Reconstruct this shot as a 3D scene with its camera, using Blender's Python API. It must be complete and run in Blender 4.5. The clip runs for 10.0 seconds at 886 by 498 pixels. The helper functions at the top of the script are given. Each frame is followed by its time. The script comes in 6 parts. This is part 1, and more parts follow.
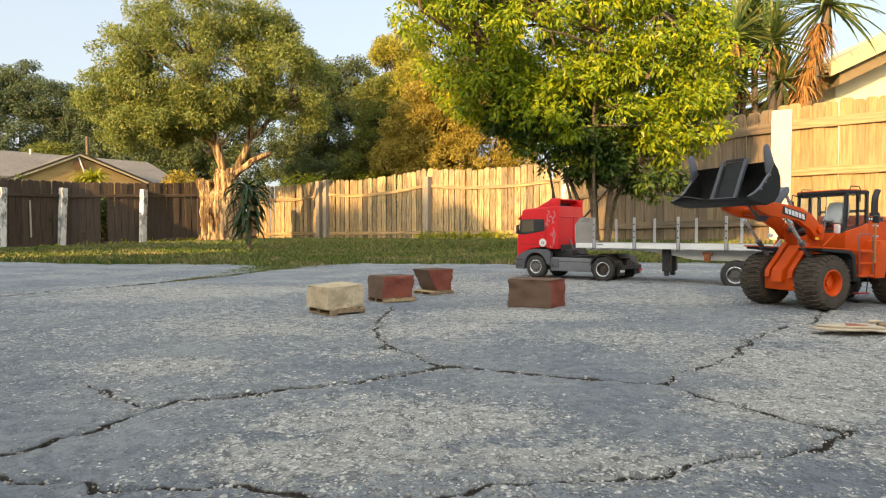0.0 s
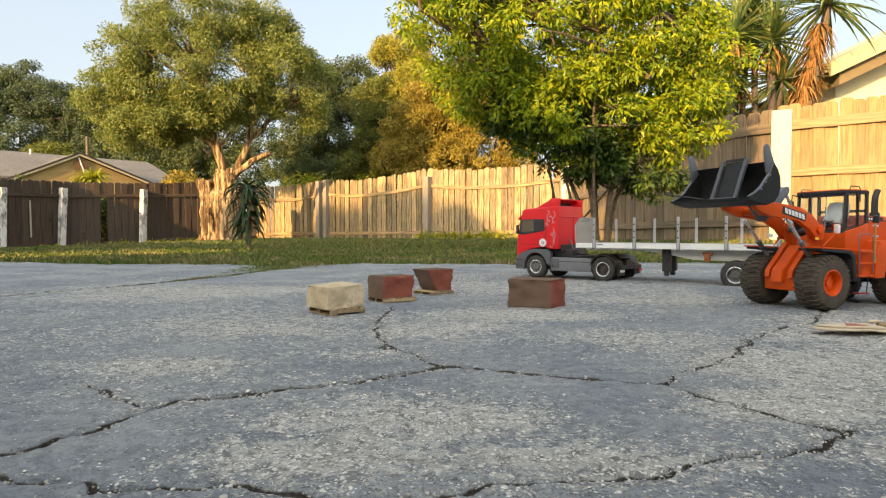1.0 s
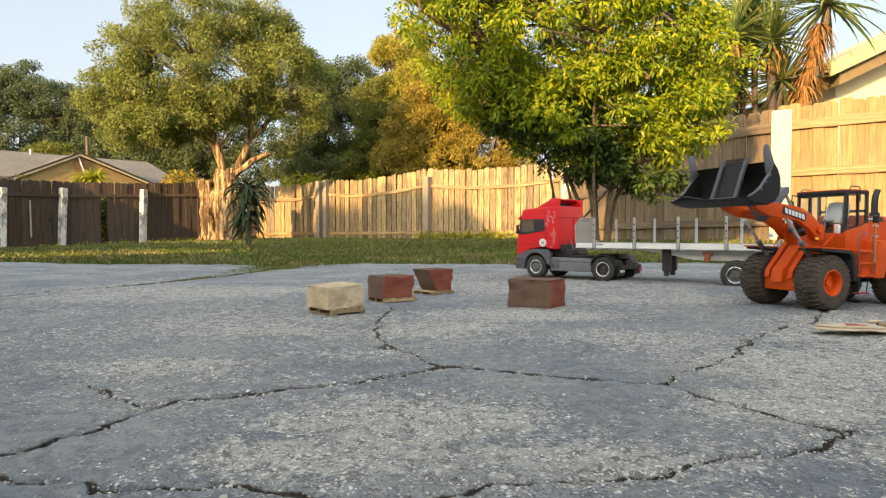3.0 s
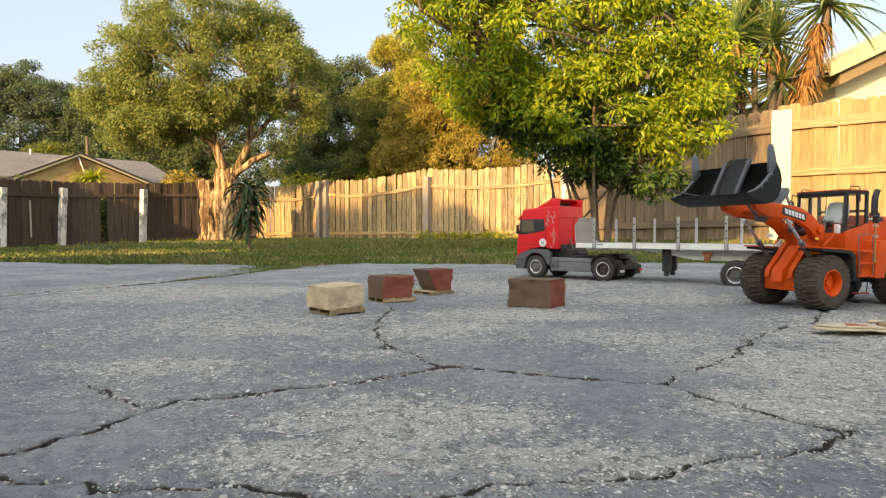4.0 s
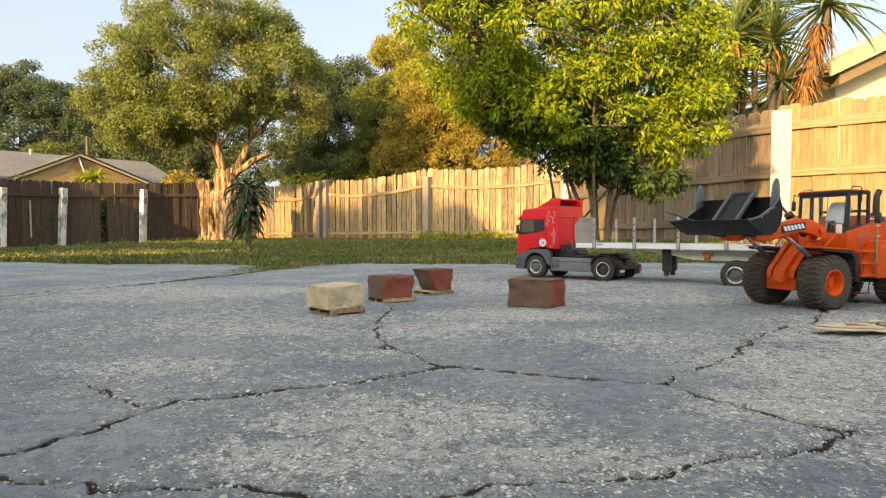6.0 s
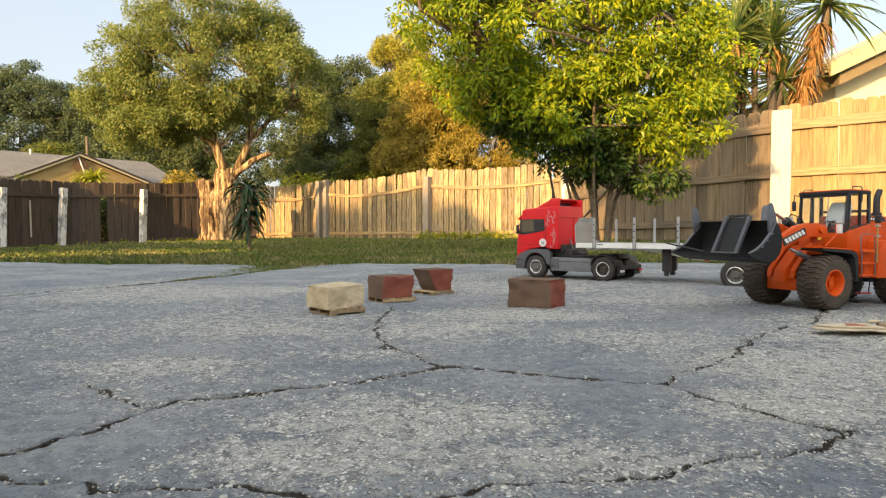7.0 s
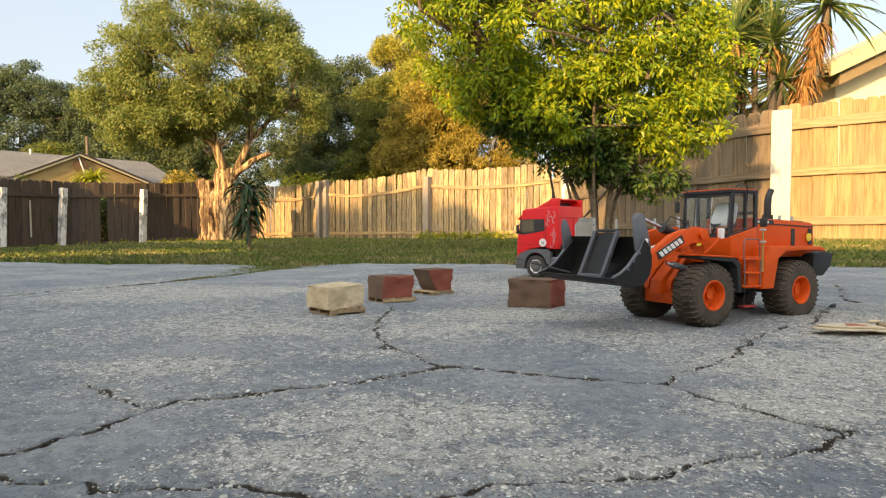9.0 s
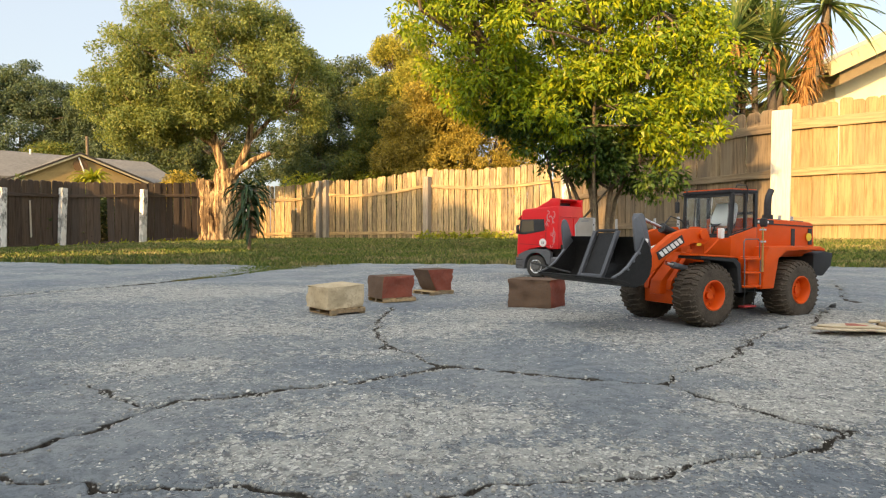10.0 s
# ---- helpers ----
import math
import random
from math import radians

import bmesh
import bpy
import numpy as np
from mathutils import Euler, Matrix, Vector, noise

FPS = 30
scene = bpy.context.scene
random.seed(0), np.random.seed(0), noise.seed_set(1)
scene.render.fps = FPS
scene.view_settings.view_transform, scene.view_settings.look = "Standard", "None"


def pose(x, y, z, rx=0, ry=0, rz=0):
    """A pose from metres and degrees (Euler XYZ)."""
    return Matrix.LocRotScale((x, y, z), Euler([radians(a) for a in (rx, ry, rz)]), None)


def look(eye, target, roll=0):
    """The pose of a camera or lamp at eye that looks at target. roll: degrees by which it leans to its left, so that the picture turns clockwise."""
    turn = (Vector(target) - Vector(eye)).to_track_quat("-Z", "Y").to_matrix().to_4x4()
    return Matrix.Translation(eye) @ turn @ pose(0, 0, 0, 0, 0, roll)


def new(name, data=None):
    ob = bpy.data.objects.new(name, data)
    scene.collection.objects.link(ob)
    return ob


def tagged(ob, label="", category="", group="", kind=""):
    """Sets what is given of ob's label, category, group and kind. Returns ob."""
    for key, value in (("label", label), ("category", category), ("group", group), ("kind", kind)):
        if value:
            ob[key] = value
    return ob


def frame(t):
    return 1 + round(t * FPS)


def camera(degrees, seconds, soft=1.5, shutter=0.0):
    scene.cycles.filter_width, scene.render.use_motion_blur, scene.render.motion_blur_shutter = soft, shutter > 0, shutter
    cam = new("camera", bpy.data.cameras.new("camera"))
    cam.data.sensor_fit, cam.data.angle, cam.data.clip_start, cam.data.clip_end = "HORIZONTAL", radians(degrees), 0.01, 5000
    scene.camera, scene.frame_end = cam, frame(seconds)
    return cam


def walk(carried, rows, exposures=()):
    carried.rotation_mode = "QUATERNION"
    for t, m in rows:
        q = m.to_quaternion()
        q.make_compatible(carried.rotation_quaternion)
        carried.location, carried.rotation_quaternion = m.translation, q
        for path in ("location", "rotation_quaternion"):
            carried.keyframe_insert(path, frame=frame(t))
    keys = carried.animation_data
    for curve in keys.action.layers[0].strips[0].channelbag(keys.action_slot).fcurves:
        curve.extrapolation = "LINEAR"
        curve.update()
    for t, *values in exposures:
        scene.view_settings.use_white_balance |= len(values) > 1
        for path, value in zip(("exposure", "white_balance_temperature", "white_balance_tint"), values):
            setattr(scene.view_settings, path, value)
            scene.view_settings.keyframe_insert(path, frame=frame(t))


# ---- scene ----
# ---- camera: it stands still, low over the pavement ----
EYE = (0, 0, 0.175)
cam = camera(72, 10.0, soft=1.15, shutter=0.15)
STILL = look(EYE, (0, 10, -0.0937))
walk(cam, [(0, STILL), (10, STILL)], exposures=[(0, 1.38, 6600, 10), (10, 1.38, 6600, 10)])

# ---- world and sun: low evening sun from behind, over the left shoulder ----
SUN_UP = radians(13)
TO_SUN = Vector((-0.515 * math.cos(SUN_UP), -0.857 * math.cos(SUN_UP), math.sin(SUN_UP)))
world = bpy.data.worlds.new("world")
scene.world = world
world.use_nodes = True
wn = world.node_tree
sky = wn.nodes.new("ShaderNodeTexSky")
sky.sky_type, sky.sun_disc = "NISHITA", False
sky.sun_elevation, sky.sun_rotation = SUN_UP, math.atan2(-0.515, -0.857)
sky.air_density, sky.dust_density, sky.ozone_density = 1.0, 4.0, 1.0
# thin evening haze over the whole sky, brighter overhead and on the sun's side
aim_at = wn.nodes.new("ShaderNodeTexCoord")
side = wn.nodes.new("ShaderNodeVectorMath")
side.operation = "DOT_PRODUCT"
side.inputs[1].default_value = (-0.515 * 0.4, -0.857 * 0.4, 0.6 * 0.5)
wn.links.new(aim_at.outputs["Generated"], side.inputs[0])
lift = wn.nodes.new("ShaderNodeMath")
lift.inputs[1].default_value = 0.5
wn.links.new(side.outputs["Value"], lift.inputs[0])
glow = wn.nodes.new("ShaderNodeValToRGB")
glow.color_ramp.elements[0].color = (0.205, 0.215, 0.226, 1)
glow.color_ramp.elements[0].position = 0.47
glow.color_ramp.elements[1].color = (0.7, 0.71, 0.7, 1)
wn.links.new(lift.outputs[0], glow.inputs[0])
haze = wn.nodes.new("ShaderNodeMix")
haze.data_type, haze.blend_type = "RGBA", "ADD"
haze.inputs[0].default_value = 1.0
haze.clamp_result = False
dim = wn.nodes.new("ShaderNodeVectorMath")
dim.operation = "SCALE"
dim.inputs["Scale"].default_value = 0.06
wn.links.new(sky.outputs[0], dim.inputs[0])
wn.links.new(dim.outputs[0], haze.inputs[6])
wn.links.new(glow.outputs[0], haze.inputs[7])
wn.links.new(haze.outputs[2], wn.nodes["Background"].inputs[0])
wn.nodes["Background"].inputs[1].default_value = 1.0
sun = new("sun", bpy.data.lights.new("sun", "SUN"))
sun.data.energy, sun.data.angle, sun.data.color = 4.0, radians(0.6), (1.0, 0.635, 0.285)
sun.matrix_world = look(TO_SUN * 50, (0, 0, 0))


# ---- material makers ----
class Mat:
    """A node material with shortcuts for its nodes."""

    def __init__(self, name, rough=0.7, metal=0.0, spec=0.5):
        self.m = bpy.data.materials.new(name)
        self.m.use_nodes = True
        self.t = self.m.node_tree
        self.b = self.t.nodes["Principled BSDF"]
        self.b.inputs["Roughness"].default_value = rough
        self.b.inputs["Metallic"].default_value = metal
        self.b.inputs["Specular IOR Level"].default_value = spec
        self.co = self.n("ShaderNodeTexCoord").outputs["Object"]

    def n(self, kind, **kw):
        node = self.t.nodes.new(kind)
        for k, v in kw.items():
            if k == "op":
                node.operation = v
            elif k == "blend":
                node.data_type, node.blend_type = "RGBA", v
            elif k == "feature":
                node.feature = v
            elif k == "attribute_name":
                node.attribute_name = v
        return node

    def put(self, sock, v):
        if hasattr(v, "is_linked"):
            self.t.links.new(v, sock)
        elif isinstance(v, (tuple, list)) and sock.type == "RGBA":
            sock.default_value = (*v[:3], 1)
        else:
            sock.default_value = v

    def noise(self, scale, detail=4, rough=0.6, at=None, stretch=None):
        tex = self.n("ShaderNodeTexNoise")
        tex.inputs["Scale"].default_value, tex.inputs["Detail"].default_value, tex.inputs["Roughness"].default_value = scale, detail, rough
        co = at or self.co
        if stretch:
            mp = self.n("ShaderNodeMapping")
            mp.inputs["Scale"].default_value = stretch
            self.put(mp.inputs[0], co)
            co = mp.outputs[0]
        self.put(tex.inputs["Vector"], co)
        return tex.outputs["Fac"]

    def voronoi(self, scale, feature="F1", out="Distance", at=None):
        tex = self.n("ShaderNodeTexVoronoi", feature=feature)
        tex.inputs["Scale"].default_value = scale
        self.put(tex.inputs["Vector"], at or self.co)
        return tex.outputs[out]

    def ramp(self, fac, *stops):
        r = self.n("ShaderNodeValToRGB")
        el = r.color_ramp.elements
        while len(el) < len(stops):
            el.new(0.5)
        for e, (p, c) in zip(el, stops):
            e.position = p
            e.color = (*c, 1) if isinstance(c, tuple) else (c, c, c, 1)
        self.put(r.inputs[0], fac)
        return r.outputs[0]

    def mix(self, fac, a, b, blend="MIX"):
        m = self.n("ShaderNodeMix", blend=blend)
        self.put(m.inputs[0], fac), self.put(m.inputs[6], a), self.put(m.inputs[7], b)
        return m.outputs[2]

    def math(self, op, a, b=0.0):
        m = self.n("ShaderNodeMath", op=op)
        self.put(m.inputs[0], a), self.put(m.inputs[1], b)
        return m.outputs[0]

    def random(self):
        return self.n("ShaderNodeObjectInfo").outputs["Random"]

    def island(self):
        return self.n("ShaderNodeNewGeometry").outputs["Random Per Island"]

    def colour(self, c):
        self.put(self.b.inputs["Base Color"], c)
        return self

    def rough(self, c):
        self.put(self.b.inputs["Roughness"], c)
        return self

    def bump(self, h, strength=0.5, dist=0.01):
        b = self.n("ShaderNodeBump")
        b.inputs["Strength"].default_value, b.inputs["Distance"].default_value = strength, dist
        self.put(b.inputs["Height"], h)
        self.put(self.b.inputs["Normal"], b.outputs[0])
        return self


def scaled(c, k):
    return tuple(min(1, v * k) for v in c)


def painted(name, c, rough=0.4, dirt=0.25, scale=25, metal=0.0, relief=0.05, spec=0.5):
    """Paint or plastic with uneven dust and fine scratches."""
    m = Mat(name, rough, metal, spec)
    a = m.noise(scale, 5)
    g = m.noise(scale * 9, 3, 0.7)
    base = m.mix(m.ramp(a, (0.35, 0.0), (0.75, 1.0)), c, scaled(c, 1 - dirt))
    dust = m.mix(m.math("MULTIPLY", m.ramp(g, (0.5, 0.0), (0.8, 1.0)), dirt * 0.5), base, (0.28, 0.25, 0.2))
    m.colour(dust).rough(m.math("ADD", m.math("MULTIPLY", a, 0.3), rough - 0.12)).bump(g, relief, 0.002)
    return m.m


def leaf_mat(name, c1, c2, c3, see=0.35, rough=0.45, blot=0.25):
    """Leaves of three hues, each leaf its own, with light coming through them."""
    m = Mat(name, rough, spec=0.18)
    col = m.ramp(m.island(), (0.0, c1), (0.55, c2), (1.0, c3))
    big = m.noise(1.3, 3)
    col = m.mix(m.ramp(big, (0.35, 0.0), (0.7, blot)), col, scaled(c1, 0.8))
    m.colour(col)
    tr = m.n("ShaderNodeBsdfTranslucent")
    m.put(tr.inputs[0], m.mix(1.0, col, (1.0, 1.0, 0.45), "MULTIPLY"))
    ms = m.n("ShaderNodeMixShader")
    ms.inputs[0].default_value = see
    m.t.links.new(m.b.outputs[0], ms.inputs[1]), m.t.links.new(tr.outputs[0], ms.inputs[2])
    m.t.links.new(ms.outputs[0], m.t.nodes["Material Output"].inputs[0])
    return m.m


def wood_mat(name, pale, brown, grey, grain=1.0, rough=0.8, vary=1.0, lying=False):
    """Weathered boards with grain along their height, knots and grey streaks; each board its own tone."""
    m = Mat(name, rough, spec=0.25)
    shift = m.n("ShaderNodeVectorMath", op="ADD")
    m.put(shift.inputs[0], m.co)
    sc = m.n("ShaderNodeVectorMath", op="SCALE")
    sc.inputs[0].default_value = (37, 51, 23)
    m.put(sc.inputs["Scale"], m.random())
    m.put(shift.inputs[1], sc.outputs[0])
    at = shift.outputs[0]
    fine = m.noise(30 * grain, 6, 0.65, at, (0.07, 1.0, 1.0) if lying else (1.0, 1.0, 0.07))
    broad = m.noise(3.5 * grain, 4, 0.6, at, (0.22, 1.0, 1.0) if lying else (1.0, 1.0, 0.22))
    knot = m.voronoi(3.2 * grain, at=at)
    col = m.ramp(fine, (0.34, brown), (0.58, pale))
    col = m.mix(m.ramp(broad, (0.42, 0.0), (0.72, 0.75)), col, grey)
    col = m.mix(m.ramp(knot, (0.03, 0.85), (0.085, 0.0)), col, scaled(brown, 0.45))
    tone = m.ramp(m.random(), (0.0, (0.86 - 0.36 * vary, 0.86 - 0.36 * vary, 0.86 - 0.34 * vary)), (0.5, (0.86, 0.85, 0.83)), (1.0, (0.86 + 0.3 * vary, 0.86 + 0.26 * vary, 0.85 + 0.16 * vary)))
    m.colour(m.mix(1.0, col, tone, "MULTIPLY")).bump(fine, 0.35, 0.004)
    return m.m


PICKET = wood_mat("picket_wood", (0.54, 0.41, 0.22), (0.1, 0.064, 0.032), (0.21, 0.17, 0.12), 1.7, vary=1.15)
POST_GREY = wood_mat("post_weathered_grey", (0.46, 0.4, 0.31), (0.25, 0.2, 0.15), (0.33, 0.3, 0.25), 1.4, vary=0.3)
PICKET_NEW = wood_mat("picket_wood_newer", (0.41, 0.305, 0.142), (0.235, 0.158, 0.07), (0.32, 0.245, 0.132), 1.3, vary=0.45)
# side fence wood, darkened so the colour carries part of the tree's shade
PICKET_SHADED = wood_mat("picket_wood_shaded", (0.27, 0.205, 0.13), (0.13, 0.092, 0.056), (0.19, 0.153, 0.11), vary=0.6)
PICKET_OLD = wood_mat("picket_wood_dark", (0.13, 0.097, 0.076), (0.07, 0.05, 0.039), (0.1, 0.085, 0.075), vary=0.55)


def flaking_mat():
    """White paint that has come off in patches down to grey-green wood."""
    m = Mat("post_flaking_white", 0.85, spec=0.2)
    patch = m.noise(5.5, 7, 0.7, stretch=(1.0, 1.0, 0.45))
    grain = m.noise(40, 5, 0.7, stretch=(1.0, 1.0, 0.08))
    wood = m.ramp(grain, (0.35, (0.17, 0.17, 0.155)), (0.65, (0.34, 0.33, 0.3)))
    paint = m.ramp(grain, (0.3, (0.62, 0.6, 0.55)), (0.55, (0.86, 0.84, 0.79)))
    m.colour(m.mix(m.ramp(patch, (0.47, 0.0), (0.58, 1.0)), paint, wood)).bump(m.math("ADD", grain, patch), 0.5, 0.006)
    return m.m


POST_WHITE = flaking_mat()
RAIL_OF = {
    PICKET.name: wood_mat("rail_wood", (0.52, 0.375, 0.18), (0.16, 0.1, 0.048), (0.28, 0.21, 0.14), 1.3, vary=0.3, lying=True),
    PICKET_NEW.name: wood_mat("rail_wood_newer", (0.45, 0.33, 0.17), (0.25, 0.16, 0.075), (0.35, 0.265, 0.155), 1.1, vary=0.2, lying=True),
    PICKET_SHADED.name: wood_mat("rail_wood_shaded", (0.26, 0.2, 0.128), (0.13, 0.092, 0.056), (0.185, 0.15, 0.108), vary=0.3, lying=True),
    PICKET_OLD.name: wood_mat("rail_wood_dark", (0.15, 0.11, 0.085), (0.06, 0.043, 0.033), (0.12, 0.1, 0.09), vary=0.3, lying=True)}
POST_PAINT = wood_mat("post_white_paint", (0.66, 0.62, 0.54), (0.5, 0.45, 0.36), (0.6, 0.55, 0.46), 1.8, vary=0.0)


def asphalt_mat():
    m = Mat("worn_asphalt", 0.88, spec=0.25)
    at = m.co
    wear = m.n("ShaderNodeAttribute", attribute_name="wear").outputs["Fac"]
    bent = m.n("ShaderNodeVectorMath", op="ADD")
    warp = m.n("ShaderNodeTexNoise")
    warp.inputs["Scale"].default_value, warp.inputs["Detail"].default_value = 90, 3
    m.put(warp.inputs["Vector"], at)
    shrink = m.n("ShaderNodeVectorMath", op="SCALE")
    shrink.inputs["Scale"].default_value = 0.012
    m.put(shrink.inputs[0], warp.outputs["Color"])
    m.put(bent.inputs[0], at), m.put(bent.inputs[1], shrink.outputs[0])
    fine = m.noise(260, 5, 0.8, at)
    mid = m.noise(55, 7, 0.75, at)
    ragged = m.noise(24, 9, 0.85, at)
    crust = m.noise(85, 6, 0.8, at)
    broad = m.noise(4.0, 5, 0.62, at)
    tar = m.mix(m.ramp(broad, (0.38, 0.0), (0.64, 1.0)), (0.255, 0.285, 0.312), (0.408, 0.42, 0.412))
    tar = m.mix(m.ramp(mid, (0.4, 0.0), (0.55, 1.0)), m.mix(1.0, tar, (0.68, 0.69, 0.71), "MULTIPLY"), tar)
    pit = m.math("MULTIPLY", m.ramp(fine, (0.41, 0.9), (0.47, 0.0)), m.ramp(m.math("ADD", wear, m.math("SUBTRACT", ragged, 0.5)), (0.05, 0.3), (0.35, 1.0)))
    tar = m.mix(pit, tar, (0.075, 0.078, 0.084))
    film = m.ramp(m.math("ADD", m.math("MULTIPLY", wear, 1.1), m.math("ADD", m.math("MULTIPLY", m.math("SUBTRACT", ragged, 0.5), 1.5), m.math("MULTIPLY", m.math("SUBTRACT", crust, 0.5), 2.0))), (0.45, 0.0), (0.48, 0.75))
    col = m.mix(film, tar, m.mix(m.ramp(mid, (0.42, 0.0), (0.52, 1.0)), (0.2, 0.197, 0.187), (0.58, 0.565, 0.505)))
    show = m.math("SUBTRACT", m.math("ADD", m.math("MULTIPLY", wear, 1.7), m.math("MULTIPLY", m.math("SUBTRACT", ragged, 0.5), 3.0)), 0.36)
    tall = 0.0
    # stone chips of two sizes, thicker where the tar has worn off
    for size, extra in ((120, -0.06), (190, 0.06), (320, 0.14)):
        cell = m.voronoi(size, out="Color", at=bent.outputs[0])
        chip = m.voronoi(size, at=bent.outputs[0])
        sep = m.n("ShaderNodeSeparateColor")
        m.put(sep.inputs[0], cell)
        stone = m.ramp(sep.outputs[1], (0.0, (0.25, 0.24, 0.22)), (0.3, (0.54, 0.525, 0.47)), (0.7, (0.76, 0.74, 0.67)), (1.0, (0.92, 0.9, 0.84)))
        on = m.math("MULTIPLY", m.math("LESS_THAN", sep.outputs[0], m.math("ADD", show, extra)), m.ramp(chip, (0.34, 1.0), (0.4, 0.0)))
        col = m.mix(on, col, stone)
        tall = m.math("ADD", on, tall)
    # dark soil in the cracks
    soil = m.ramp(fine, (0.35, (0.024, 0.02, 0.016)), (0.65, (0.1, 0.085, 0.066)))
    crack = m.n("ShaderNodeAttribute", attribute_name="crack").outputs["Fac"]
    into = m.math("ADD", crack, m.math("MULTIPLY", m.math("SUBTRACT", mid, 0.5), 0.7))
    m.colour(m.mix(m.ramp(into, (0.27, 0.0), (0.5, 1.0)), col, soil))
    high = m.math("ADD", m.math("MULTIPLY", tall, 0.8), m.math("MULTIPLY", fine, 1.2))
    m.bump(m.math("ADD", high, m.math("MULTIPLY", mid, 1.5)), 0.9, 0.006)
    return m.m


ASPHALT = asphalt_mat()


def soil_like(name, a, b, scale=40, rough=0.95):
    m = Mat(name, rough, spec=0.15)
    n1, n2 = m.noise(scale, 6, 0.7), m.noise(scale * 0.07, 4)
    col = m.ramp(n1, (0.3, a), (0.7, b))
    m.colour(m.mix(m.ramp(n2, (0.3, 0.0), (0.75, 0.6)), col, scaled(a, 0.75))).bump(n1, 0.7, 0.012)
    return m.m


def bark_mat(name, dark, pale, scale):
    """Fibrous bark, split along its height."""
    m = Mat(name, 0.95, spec=0.12)
    fibre = m.noise(scale, 7, 0.7, stretch=(1.0, 1.0, 0.07))
    flake = m.noise(scale * 0.5, 5, 0.65, stretch=(1.0, 1.0, 0.12))
    col = m.ramp(fibre, (0.39, dark), (0.53, pale), (0.7, scaled(pale, 1.4)))
    m.colour(m.mix(m.ramp(flake, (0.44, 0.85), (0.53, 0.0)), col, scaled(dark, 1.3))).bump(m.math("ADD", fibre, m.math("MULTIPLY", flake, 1.5)), 0.9, 0.05)
    return m.m


LAWN_SOIL = soil_like("lawn_soil", (0.045, 0.055, 0.018), (0.11, 0.10, 0.045), 14)


# ---- mesh makers ----
def mesh_ob(name, bm, mat, smooth=False):
    me = bpy.data.meshes.new(name)
    bm.normal_update()
    bm.to_mesh(me)
    bm.free()
    for mt in mat if isinstance(mat, (list, tuple)) else [mat]:
        me.materials.append(mt)
    if smooth:
        me.shade_smooth()
        me.set_sharp_from_angle(angle=radians(38))
    return new(name, me)


def part(name, bm, mat, parent, label="", smooth=False):
    ob = mesh_ob(name, bm, mat, smooth)
    ob.parent = parent
    return tagged(ob, label)


def thing(name, at, label, category, group="", kind=""):
    ob = new(name)
    ob.empty_display_size = 0.05
    ob.matrix_basis = at
    return tagged(ob, label, category, group, kind)


def soften(bm, r, seg=2, angle=30):
    if r <= 0:
        return bm
    edges = [e for e in bm.edges if len(e.link_faces) == 2 and e.calc_face_angle(0) > radians(angle)]
    bmesh.ops.bevel(bm, geom=edges, offset=r, segments=seg, profile=0.6, affect="EDGES", clamp_overlap=True)
    return bm


def merge(bm, other, m=None):
    """Adds the other bmesh, moved by m, to bm."""
    if m is not None:
        other.transform(m)
    me = bpy.data.meshes.new("tmp")
    other.to_mesh(me)
    other.free()
    bm.from_mesh(me)
    bpy.data.meshes.remove(me)
    return bm


def box(sx, sy, sz, at=(0, 0, 0), r=0.0, seg=2, turn=(0, 0, 0)):
    bm = bmesh.new()
    bmesh.ops.create_cube(bm, size=1)
    bmesh.ops.scale(bm, vec=(sx, sy, sz), verts=bm.verts)
    soften(bm, r, seg)
    bm.transform(pose(*at, *turn))
    return bm


def prism(pts, y0, y1, r=0.0, seg=2):
    """A profile in x and z, drawn out from y0 to y1."""
    bm = bmesh.new()
    f = bm.faces.new([bm.verts.new((x, y0, z)) for x, z in pts])
    out = bmesh.ops.extrude_face_region(bm, geom=[f])
    bmesh.ops.translate(bm, vec=(0, y1 - y0, 0), verts=[v for v in out["geom"] if isinstance(v, bmesh.types.BMVert)])
    bmesh.ops.recalc_face_normals(bm, faces=bm.faces)
    return soften(bm, r, seg)


def lathe(profile, n=32, ax="y", caps=True):
    """A closed or open profile of (radius, along), turned about an axis."""
    bm = bmesh.new()
    rings = []
    for r, a in profile:
        ring = []
        for i in range(n):
            t = 2 * math.pi * i / n
            c, s = r * math.cos(t), r * math.sin(t)
            ring.append(bm.verts.new({"y": (c, a, s), "z": (c, s, a), "x": (a, c, s)}[ax]))
        rings.append(ring)
    for p, q in zip(rings, rings[1:]):
        for i in range(n):
            bm.faces.new((p[i], p[(i + 1) % n], q[(i + 1) % n], q[i]))
    for ring in (rings[0], rings[-1]) if caps else ():
        bm.faces.new(ring)
    bmesh.ops.recalc_face_normals(bm, faces=bm.faces)
    return bm


